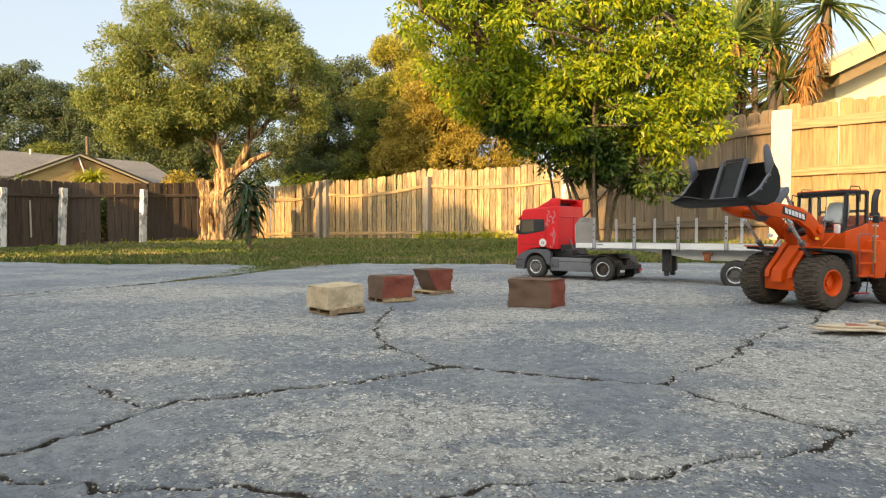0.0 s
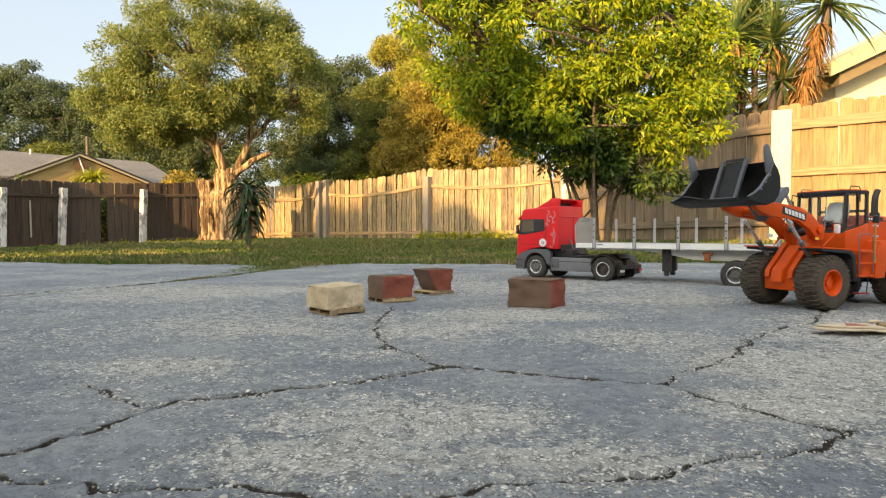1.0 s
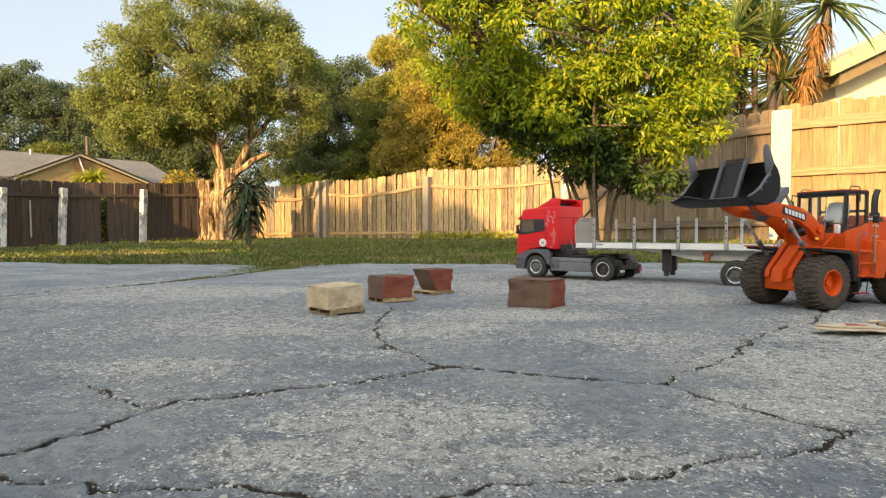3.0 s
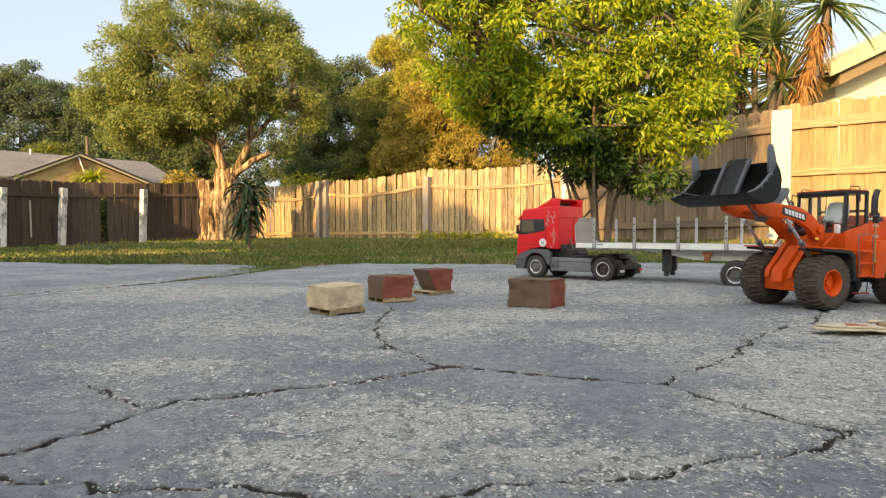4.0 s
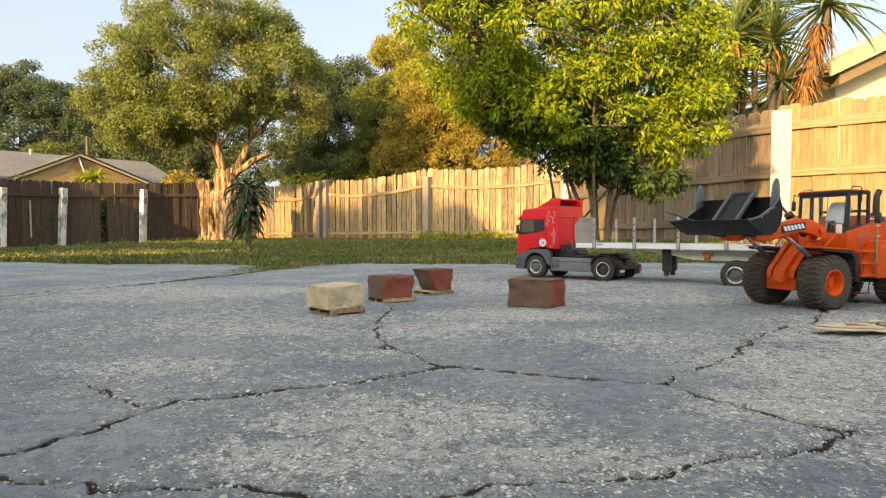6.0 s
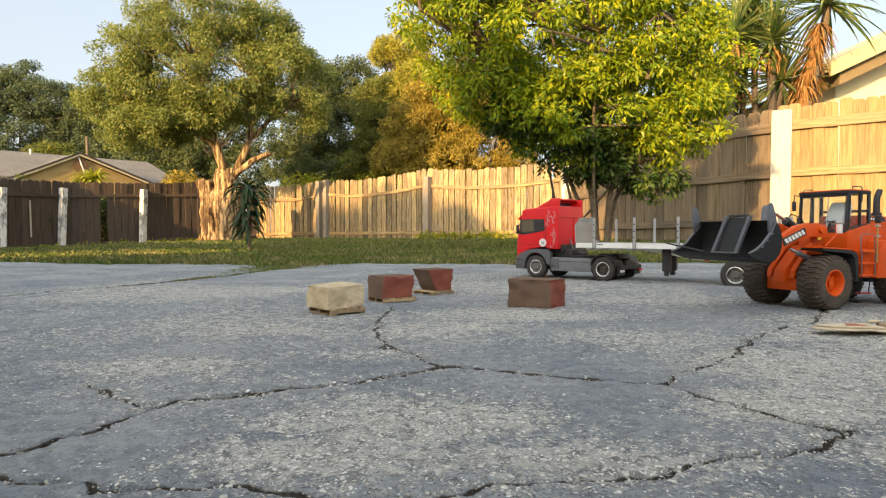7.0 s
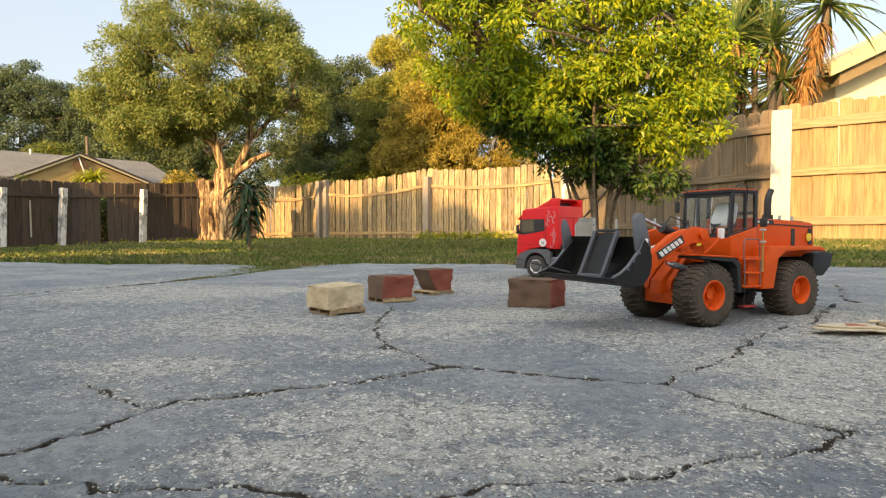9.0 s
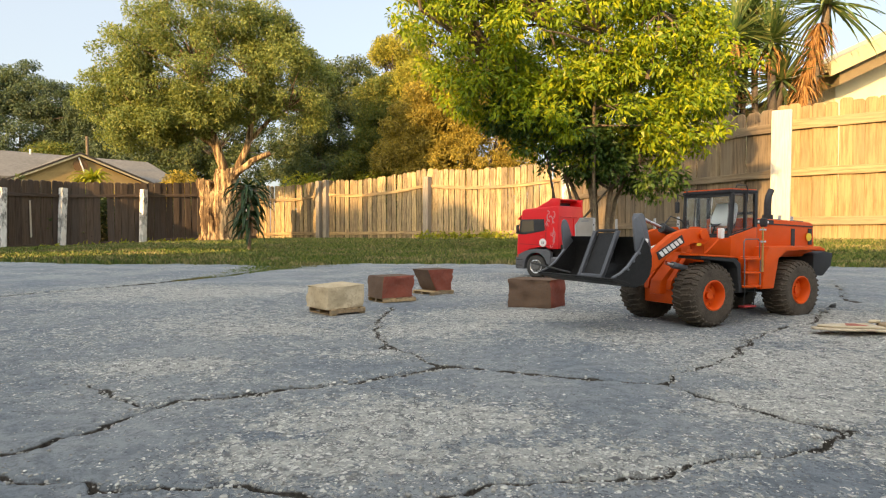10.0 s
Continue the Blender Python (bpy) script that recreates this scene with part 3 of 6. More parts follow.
def build_shade_house():
    """Unseen house added at the camera's back: plain walls, roofs stepped to shape the shade, square to the low sun."""
    h = thing("house", pose(0, 0, -0.05, 0, 0, math.degrees(math.atan2(-0.515, 0.857))), "unseen plain pale house added to shade the yard, with stepped flat roofs", "house")
    for p0, p1, top in ((-1.45, 14, 2.75), (-2.1, -1.45, 3.65), (-2.8, -2.1, 4.2), (-4.3, -2.8, 3.6), (-7.4, -5.6, 4.45), (-16, -7.4, 2.7)):
        part("wall", box(p1 - p0, 5, top, ((p0 + p1) / 2, -8.5, top / 2)), STUCCO_PALE, h)
        part("roof", box(p1 - p0 + 0.02, 5.3, 0.12, ((p0 + p1) / 2, -8.5, top + 0.04)), SHINGLE, h)
    # made-up opening between the two high parts: low wall and upper block pass one strip of sun
    part("wall", box(1.3, 0.2, 1.78, (-4.95, -6.1, 0.89)), STUCCO_PALE, h)
    part("lintel", box(1.3, 0.2, 2.05, (-4.95, -6.1, 3.45)), STUCCO_PALE, h)


build_house_tan()
build_house_pale()
build_shade_house()


# ---- trees and plants ----
BARK = soil_like("grey_brown_bark", (0.10, 0.075, 0.05), (0.24, 0.19, 0.13), 22)
BARK_PALE = bark_mat("stripped_orange_bark", (0.06, 0.038, 0.022), (0.5, 0.345, 0.18), 12)
BARK_DARK = soil_like("dark_bark", (0.06, 0.05, 0.04), (0.15, 0.125, 0.1), 25)
LEAF_CITRUS = leaf_mat("glossy_yellow_green_leaf", (0.095, 0.165, 0.014), (0.24, 0.315, 0.014), (0.44, 0.44, 0.018), 0.38, 0.36)
LEAF_OAK = leaf_mat("olive_leaf", (0.11, 0.151, 0.049), (0.2, 0.242, 0.066), (0.339, 0.343, 0.091), 0.38)
LEAF_DARK = leaf_mat("dark_green_leaf", (0.044, 0.07, 0.036), (0.09, 0.122, 0.048), (0.19, 0.2, 0.062), 0.34)
LEAF_RUST = leaf_mat("rusty_golden_leaf", (0.185, 0.16, 0.033), (0.345, 0.262, 0.042), (0.52, 0.385, 0.068), 0.36)
LEAF_OLIVE = leaf_mat("olive_gold_leaf", (0.176, 0.187, 0.033), (0.341, 0.325, 0.044), (0.528, 0.44, 0.064), 0.38)
LEAF_MID = leaf_mat("mid_green_leaf", (0.082, 0.115, 0.03), (0.15, 0.18, 0.04), (0.3, 0.275, 0.056), 0.36)
# far leaves: haze is put into the colour as paler, bluer tones
LEAF_FAR = leaf_mat("hazy_blue_green_leaf", (0.05, 0.079, 0.05), (0.088, 0.124, 0.07), (0.163, 0.191, 0.084), 0.3)
LEAF_LIME = leaf_mat("lime_leaf", (0.16, 0.2, 0.024), (0.33, 0.35, 0.03), (0.5, 0.44, 0.04), 0.35)
# darker green that carries the near tree's shade in its colour
LEAF_SHADE = leaf_mat("deep_green_shade_leaf", (0.038, 0.085, 0.023), (0.072, 0.126, 0.027), (0.132, 0.178, 0.031), 0.3, 0.4)
LEAF_BLUE = leaf_mat("deep_green_strap_leaf", (0.02, 0.045, 0.02), (0.04, 0.07, 0.03), (0.08, 0.11, 0.04), 0.15, 0.35)
LEAF_YUCCA = leaf_mat("grey_green_sword_leaf", (0.06, 0.115, 0.04), (0.135, 0.2, 0.06), (0.35, 0.36, 0.13), 0.22, 0.4)
LEAF_DRY = leaf_mat("dry_orange_frond", (0.12, 0.055, 0.02), (0.31, 0.155, 0.05), (0.46, 0.28, 0.1), 0.2, 0.7)


def lawn_mat():
    """Blades from deep green to straw, drier in patches."""
    m = Mat("lawn_blade", 0.6, spec=0.15)
    green = m.ramp(m.island(), (0.0, (0.04, 0.075, 0.012)), (0.6, (0.092, 0.128, 0.02)), (1.0, (0.2, 0.185, 0.05)))
    dry = m.ramp(m.island(), (0.0, (0.085, 0.07, 0.03)), (0.6, (0.2, 0.16, 0.07)), (1.0, (0.36, 0.29, 0.14)))
    m.colour(m.mix(m.ramp(m.noise(1.7, 6, 0.7), (0.48, 0.0), (0.6, 0.85)), green, dry))
    return m.m


GRASS = lawn_mat()


def quads_mesh(name, co, mat):
    """A mesh of loose quads from an array (n, 4, 3)."""
    n = len(co)
    me = bpy.data.meshes.new(name)
    me.vertices.add(n * 4), me.loops.add(n * 4), me.polygons.add(n)
    me.vertices.foreach_set("co", co.reshape(-1).astype(np.float32))
    me.loops.foreach_set("vertex_index", np.arange(n * 4, dtype=np.int32))
    me.polygons.foreach_set("loop_start", np.arange(0, n * 4, 4, dtype=np.int32))
    me.polygons.foreach_set("loop_total", np.full(n, 4, np.int32))
    me.update(calc_edges=True)
    me.materials.append(mat)
    return me


def unit(v):
    return v / np.maximum(np.linalg.norm(v, axis=-1, keepdims=True), 1e-9)


# leaf faces are tilted towards the sun's side to make the crowns brighter
LIGHTWARD = np.array((-0.4, -0.65, 0.6))


def leaves_at(pos, way, length, width, rng, face=None, curl=0.25):
    """Pointed leaves, each a kite bent along its middle: pos and way are (n, 3)."""
    n = len(pos)
    if face is None:
        face = unit(rng.normal(size=(n, 3)) * 0.52 + LIGHTWARD)
    side = unit(np.cross(way, face))
    up = np.cross(side, way)
    ln = (length * rng.uniform(0.6, 1.25, n))[:, None]
    wd = ln * (width / length)
    mid = pos + way * ln * 0.45
    return np.stack([pos, mid + side * wd * 0.5 + up * ln * 0.08, pos + way * ln - up * ln * curl, mid - side * wd * 0.5 + up * ln * 0.08], 1)


def crown_puffs(lobes, count, size, rng, gap):
    """Tufts (middle, reach, outward way) over a set of lobes (x, y, z, rx, ry, rz): most near the lobes' skin, some beyond it, with open gaps between."""
    lob = np.array(lobes)
    area = (lob[:, 3] * lob[:, 4] + lob[:, 3] * lob[:, 5] + lob[:, 4] * lob[:, 5]) ** 0.9
    share = area / area.sum()
    mids, reach, outward = [], [], []
    tries = 0
    while len(mids) < count and tries < count * 12:
        tries += 1
        l = lob[rng.choice(len(lob), p=share)]
        d = unit(rng.normal(size=3) + np.array((0, 0, 0.18)))
        r = rng.uniform(0.25, 1.0) ** 0.42
        if rng.random() < 0.16:
            r = rng.uniform(1.0, 1.2)
        wob = 1 + 0.3 * noise.noise(Vector((d * 2.1 + l[:3]).tolist()))
        p = l[:3] + d * r * wob * l[3:]
        deep = (np.linalg.norm((p - lob[:, :3]) / lob[:, 3:], axis=1) < 0.6).any()
        if deep and rng.random() < 0.7:
            continue
        if noise.noise(Vector((p * 0.62 / size).tolist())) * 0.5 + 0.5 < gap * rng.uniform(0.8, 1.1):
            continue
        mids.append(p)
        reach.append(size * rng.uniform(0.6, 1.3) * (0.55 if r > 1 else 1.0))
        outward.append(d)
    return np.array(mids), np.array(reach), np.array(outward)


def tree(name, at, label, trunk_paths, lobes, puffs, per, size, leaf_len, leaf_wid, leaf, bark, seed, gap=0.42, twigs=60, droop=0.25, category="tree", flat=0.75, crowd=0.5, group=""):
    """tree > trunk and limbs, crown. trunk_paths: (points, r0, r1); puffs: how many leaf tufts, each of about per leaves and the given size."""
    rng = np.random.default_rng(seed)
    ob = thing(name, pose(*at), label, category, group)
    for k, (pts, r0, r1) in enumerate(trunk_paths):
        fine = []
        pts = [Vector(p) for p in pts]
        for a, b in zip(pts, pts[1:]):
            fine_steps = 12 if r0 > 0.2 else 4
            for j in range(fine_steps):
                q = a.lerp(b, j / fine_steps)
                fine.append(q + noise.noise_vector(q * 1.7 + Vector((seed, k, 0))) * r0 * 0.35)
        fine.append(pts[-1])
        bm = tube(fine, r0, r1, 44 if r0 > 0.2 else 12)
        bm.normal_update()
        for v in bm.verts:
            c = v.co / max(r0, 0.03)
            v.co += noise.noise_vector(c * 1.2) * r0 * 0.16
            if r0 > 0.2:
                v.co += v.normal * r0 * (0.22 * noise.noise(Vector((c.x * 4, c.y * 4, c.z * 0.55))) + 0.12 * noise.noise(Vector((c.x * 11, c.y * 11, c.z * 1.6))))
                v.co += v.normal * max(0, 0.35 - v.co.z) * 0.35 * (0.5 + noise.noise(Vector((c.x * 3, c.y * 3, 1.0))))
        part("trunk" if k == 0 else "limb", bm, bark, ob, smooth=True)
    mids, reach, outward = crown_puffs(lobes, puffs, size, rng, gap)
    tips = []
    for pts, _, _ in trunk_paths:
        for a, b in zip(pts[len(pts) // 2 - 1:], pts[len(pts) // 2:]):
            tips += [Vector(a).lerp(Vector(b), k / 5) for k in range(1, 6)]
    tw = bmesh.new()
    for i in rng.choice(len(mids), min(twigs, len(mids)), replace=False):
        end = Vector(mids[i].tolist())
        start = min(tips, key=lambda q: (q - end).length)
        bend = start.lerp(end, 0.5) + Vector(rng.normal(size=3).tolist()) * (end - start).length * 0.1
        r = 0.008 + 0.012 * (end - start).length
        merge(tw, tube([start, start.lerp(bend, 0.6), bend, end], r, r * 0.25, 5))
    tagged(part("branchwork", tw, bark, ob, smooth=True), kind="stuff")
    # leaves sit towards each tuft's skin and point out of it, sagging
    many = np.maximum(3, per * (reach / size) ** 1.7).astype(int)
    idx = np.repeat(np.arange(len(mids)), many)
    n = len(idx)
    d = unit(rng.normal(size=(n, 3)) + outward[idx] * 0.5)
    pos = mids[idx] + d * (reach[idx] * rng.random(n) ** crowd)[:, None] * np.array((1, 1, flat))
    way = unit(d * 0.8 + rng.normal(size=(n, 3)) * 0.55 + np.array((0, 0, -droop)))
    face = unit(rng.normal(size=(n, 3)) * 0.55 + d * 0.35 + LIGHTWARD * 0.95)
    cr = new("crown", quads_mesh("crown", leaves_at(pos, way, leaf_len, leaf_wid, rng, face), leaf))
    cr.parent = ob
    return ob


def build_trees():
    # broad-leaved tree in the near lawn; numbers are metres from its foot
    tree("tree", (1.53, 6.0, 0.0), "bushy yellow-green broad-leaved tree with several thin stems", [
        ([(0, 0, -0.05), (-0.05, 0.05, 0.5), (-0.2, 0.1, 1.2), (-0.5, 0.0, 2.2)], 0.034, 0.013),
        ([(0.06, -0.05, -0.05), (0.1, 0, 0.5), (0.25, 0.0, 1.2), (0.45, 0.1, 2.3)], 0.03, 0.013),
        ([(-0.1, 0.06, -0.05), (-0.18, 0.1, 0.5), (-0.45, 0.1, 1.1), (-0.95, 0.0, 1.8)], 0.024, 0.011),
        ([(0.1, 0.1, -0.05), (0.2, 0.15, 0.5), (0.5, 0.2, 1.1), (0.95, 0.1, 1.7)], 0.022, 0.011),
        ([(-0.04, -0.1, -0.05), (-0.1, -0.2, 0.6), (-0.15, -0.4, 1.3), (-0.1, -0.4, 2.0)], 0.02, 0.01),
        ([(0.3, -0.5, 1.55), (0.36, -0.62, 2.0), (0.33, -0.72, 2.5), (0.42, -0.75, 2.9)], 0.022, 0.012),
        ([(0.02, 0.12, -0.05), (0.03, 0.25, 0.6), (0.1, 0.4, 1.3), (0.1, 0.5, 2.6)], 0.022, 0.01),
        ([(-0.16, -0.02, -0.05), (-0.26, 0.0, 0.45), (-0.4, -0.05, 0.95), (-0.7, -0.1, 1.5)], 0.017, 0.009)],
        [(-0.3, 0, 2.25, 1.2, 1.1, 0.85), (-1.3, -0.1, 2.1, 0.58, 0.7, 0.62), (-1.05, -0.1, 1.62, 0.52, 0.6, 0.4), (0.78, 0, 1.72, 0.52, 0.7, 0.48), (0.72, -0.15, 1.2, 0.4, 0.5, 0.33),
         (-0.4, -0.1, 1.3, 0.62, 0.7, 0.4), (0.2, -0.1, 1.45, 0.7, 0.8, 0.45), (0.0, 0, 3.0, 1.2, 1.0, 0.7), (0.68, 0, 2.35, 0.42, 0.6, 0.42), (-1.1, 0, 2.85, 0.65, 0.7, 0.5), (-1.6, 0, 3.05, 0.85, 0.9, 0.6), (-0.7, 0, 3.65, 1.3, 1.1, 0.7), (0.4, 0.3, 2.2, 0.8, 0.9, 0.7)],
        1300, 92, 0.16, 0.062, 0.023, LEAF_CITRUS, BARK, 11, 0.46, 380, droop=0.4, crowd=0.55)
    # added dark leaves stand in for the shaded lower crown, no plant of their own
    tree("shrub", (1.16, 5.95, 0.0), "dark leaves added in the broad-leaved tree to stand in for its shade", [
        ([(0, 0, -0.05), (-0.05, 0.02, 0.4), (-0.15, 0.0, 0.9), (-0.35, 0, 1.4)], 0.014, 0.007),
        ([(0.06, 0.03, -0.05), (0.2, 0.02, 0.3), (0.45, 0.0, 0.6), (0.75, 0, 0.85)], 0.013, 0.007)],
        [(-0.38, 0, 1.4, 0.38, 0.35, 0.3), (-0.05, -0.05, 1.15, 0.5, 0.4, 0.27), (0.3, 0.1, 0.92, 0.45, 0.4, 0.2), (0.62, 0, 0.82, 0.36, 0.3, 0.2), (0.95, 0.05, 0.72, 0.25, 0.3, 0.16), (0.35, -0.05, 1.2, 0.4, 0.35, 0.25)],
        175, 55, 0.15, 0.062, 0.026, LEAF_SHADE, BARK_DARK, 14, 0.42, 60, category="shrub", droop=0.4)
    # old tree by the far fence
    tree("tree", (-5.79, 16.2, -0.1), "large olive-green tree with a thick split orange trunk", [
        ([(0, 0, -0.104), (0.052, 0, 0.522), (0.052, 0, 1.149), (0.104, 0, 1.829)], 0.376, 0.261),
        ([(-0.334, 0, -0.104), (-0.397, 0, 0.836), (-0.481, 0, 1.672)], 0.251, 0.199),
        ([(0.125, -0.104, 1.62), (0.418, -0.157, 1.881), (0.784, -0.157, 2.142), (1.254, -0.104, 2.362)], 0.104, 0.063),
        ([(0.052, 0, 1.672), (-0.125, -0.104, 2.403), (-0.293, -0.209, 3.135), (-0.627, 0, 4.18)], 0.136, 0.063),
        ([(0.209, 0.104, 1.776), (0.575, 0.104, 2.508), (0.731, 0.104, 3.344), (0.836, 0, 4.389)], 0.104, 0.052),
        ([(0.648, 0.104, 2.717), (1.149, 0.104, 3.24), (1.672, 0.104, 3.553)], 0.063, 0.031),
        ([(-0.157, 0, 2.508), (-0.941, 0.104, 3.03), (-1.776, 0, 3.344)], 0.084, 0.037)],
        [(-0.522, 0, 4.441, 2.195, 1.985, 1.306), (-0.313, 0, 5.591, 1.829, 1.672, 0.784), (0.784, 0, 5.486, 1.149, 1.254, 0.731), (-2.403, 0, 3.919, 1.202, 1.254, 0.784), (-3.292, 0, 3.605, 0.627, 0.836, 0.418), (-1.985, -0.209, 2.926, 0.836, 0.941, 0.47), (-0.993, -0.522, 3.187, 0.993, 0.941, 0.439),
         (0.104, -0.627, 3.605, 1.254, 0.941, 0.522), (1.724, 0, 4.441, 0.993, 1.254, 0.888), (2.038, 0, 3.553, 0.627, 0.836, 0.439), (-2.508, 0, 4.912, 0.731, 0.941, 0.522)],
        760, 225, 0.335, 0.069, 0.036, LEAF_OAK, BARK_PALE, 12, 0.5, 240, flat=0.7, droop=0.15)
    # unseen tree added behind the house at the camera's back, its crown placed to shade the back fence
    tree("tree", (-14.75, -5.1, 0), "round green tree, unseen, added to shade the back fence", [([(0, 0, -0.2), (0.1, 0, 2.0), (0.0, 0, 5.2)], 0.2, 0.08), ([(0.1, 0, 2.6), (1.0, -0.6, 4.0), (1.8, -1.1, 5.4)], 0.1, 0.04), ([(0.0, 0, 2.6), (-1.0, 0.6, 4.0), (-1.7, 1.0, 5.3)], 0.1, 0.04)],
         [(0, 0, 5.9, 1.5, 1.4, 1.2), (1.4, -0.85, 5.7, 1.2, 1.1, 1.0), (-1.3, 0.8, 5.7, 1.2, 1.1, 1.0), (2.2, -1.3, 5.5, 0.7, 0.7, 0.7), (-2.0, 1.2, 5.4, 0.6, 0.7, 0.6)], 320, 85, 0.42, 0.2, 0.1, LEAF_DARK, BARK_DARK, 41, 0.12, 40)
    far = [
        # foot; crown lobes about it; tufts; leaf; label; seed
        ((-2.35, 22.6, 0), [(0, 0, 3.9, 0.9, 0.9, 1.3), (-0.3, 0, 4.9, 0.7, 0.8, 0.7), (0.4, 0, 5.2, 0.6, 0.7, 0.5), (-0.9, 0, 2.5, 0.6, 0.8, 0.5), (0.3, 0, 2.7, 0.7, 0.8, 0.7)], 300, LEAF_MID, "olive green tree behind the back fence", 36),
        ((-4.0, 23.6, 0), [(0.2, 0, 4.4, 1.5, 1.6, 1.5), (-0.7, 0, 5.8, 1.0, 1.1, 0.85), (0.5, 0, 5.9, 0.8, 1.0, 0.8), (-1.0, 0, 4.2, 0.9, 1.2, 1.1), (-0.6, 0, 2.7, 1.2, 1.2, 0.7), (1.1, 0, 3.1, 0.9, 1.0, 0.9), (-2.0, 0, 2.8, 0.9, 0.9, 0.9)], 520, LEAF_DARK, "dark green tree behind the back fence", 21),
        ((-0.55, 22.5, 0), [(0.2, 0, 4.2, 1.3, 1.3, 1.5), (-0.6, 0, 5.4, 0.8, 0.8, 0.9), (-0.5, 0, 2.9, 0.9, 1.0, 1.0), (1.0, 0, 5.0, 1.0, 1.0, 1.2)], 420, LEAF_OLIVE, "feathery olive and gold tree behind the back fence", 22),
        ((-1.9, 25.5, 0), [(0.15, 0, 7.9, 0.95, 0.8, 0.45), (-0.45, 0, 7.4, 0.7, 0.6, 0.35), (0.6, 0, 7.2, 0.7, 0.6, 0.4), (0.5, 0, 6.3, 0.7, 0.7, 0.5)], 120, LEAF_OLIVE, "tall thin-topped olive tree behind the back fence", 37),
        ((0.6, 21.0, 0), [(0.0, 0, 2.7, 1.2, 1.1, 1.2), (0.9, 0, 3.2, 1.2, 1.1, 1.3), (-0.9, 0, 2.3, 0.8, 0.9, 0.9), (1.6, 0, 4.6, 1.2, 1.2, 1.1), (-0.2, 0, 4.0, 0.9, 0.9, 0.9), (1.9, 0, 2.6, 0.8, 0.9, 1.0), (-1.45, 0, 3.1, 0.85, 0.9, 1.1), (-0.9, 0, 4.6, 0.8, 0.9, 0.9), (-2.2, 0, 2.4, 0.75, 0.9, 1.1), (-2.0, 0, 3.7, 0.6, 0.8, 0.8)], 800, LEAF_RUST, "feathery rust and gold tree behind the back fence", 23),
        ((-23.5, 47, -0.3), [(0, 0, 7.4, 3.4, 2.8, 3.6), (-2.6, 0, 9.4, 2.4, 2.0, 2.2), (2.8, 0, 7.6, 2.8, 2.2, 3.0), (-0.5, 0, 4.4, 4.0, 2.2, 2.0), (4.4, 0, 6.0, 2.2, 2.0, 2.4), (0.6, 0, 10.2, 2.0, 1.8, 1.6), (-2.5, 0, 6.0, 2.8, 2.0, 2.6)], 600, LEAF_FAR, "dense dark tree behind the tan house", 24),
        ((-32.5, 47, -0.3), [(0, 0, 7.6, 3.6, 3.0, 3.6), (2.2, 0, 10.4, 2.2, 2.0, 1.6), (-2.4, 0, 11.8, 2.0, 2.0, 1.7), (0.4, 0, 12.6, 1.1, 1.2, 0.8), (0.6, 0, 4.8, 3.4, 2.6, 2.2), (4.2, 0, 9.8, 2.0, 1.8, 1.8), (4.0, 0, 6.0, 3.2, 2.0, 2.6)], 600, LEAF_FAR, "tall dark tree behind the tan house", 25),
        ((-15.4, 41, 0), [(0, 0, 7.0, 3.8, 2.6, 2.6), (1.6, 0, 4.1, 1.8, 1.8, 1.6), (-2.2, 0, 4.2, 2.0, 1.8, 1.8), (-4.2, 0, 6.0, 1.8, 1.8, 1.9)], 330, LEAF_DARK, "broad dark tree behind the fences", 26),
        ((-6.5, 33, 0), [(-0.6, 0, 2.9, 1.6, 1.6, 1.2), (2.4, 0, 3.4, 1.6, 1.6, 1.7)], 240, LEAF_DARK, "broad dark tree behind the fences", 27),
        ((5.5, 19, 0), [(0, 0, 3.8, 2.4, 2.0, 2.2), (-1.4, 0, 5.4, 1.6, 1.4, 1.4), (1.6, 0, 2.4, 1.5, 1.5, 1.2)], 300, LEAF_DARK, "dark green tree behind the side fence", 28),
        ((-1.8, 30, 0), [(0, 0, 4.0, 2.4, 2.0, 2.2), (1.4, 0, 2.5, 1.8, 1.6, 1.4)], 260, LEAF_DARK, "dark green tree behind the back fence", 29),
        ((-25.6, 40, -0.3), [(0, 0, 5.3, 1.0, 1.0, 0.8), (0.8, 0, 4.8, 0.7, 0.8, 0.5)], 60, LEAF_MID, "small dull green tree behind the tan house", 38),
    ]
    for at, lobes, puffs, leaf, label, seed in far:
        top = max(l[2] for l in lobes)
        k = at[1] / 24
        tree("tree", at, label, [([(0, 0, -0.2), (0.1, 0, top * 0.3), (0.0, 0, top * 0.75)], 0.16, 0.06), ([(0.05, 0, top * 0.25), (0.8, 0, top * 0.45), (1.1, 0, top * 0.6)], 0.09, 0.03), ([(0.05, 0, top * 0.3), (-0.7, 0, top * 0.5), (-1.0, 0, top * 0.62)], 0.09, 0.03)],
             lobes, puffs, 190, 0.37 * k, 0.095 * k, 0.05 * k, leaf, BARK_DARK, seed, 0.36 if k < 1.5 else 0.12, 50, flat=0.8)
    bushes = [((-5.1, 22, 0), [(0, 0, 1.7, 0.9, 0.7, 0.5), (0.9, 0, 1.5, 0.8, 0.7, 0.6)], 50, LEAF_LIME, "lime green bush behind the back fence", 31),
              ((-11.6, 27, -0.3), [(0, 0, 2.45, 0.6, 0.6, 0.65)], 40, LEAF_RUST, "brownish bush beside the tan house", 32),
              ((-2.5, 22, 0), [(0, 0, 1.7, 0.9, 0.7, 0.7)], 40, LEAF_LIME, "lime green bush behind the back fence", 33)]
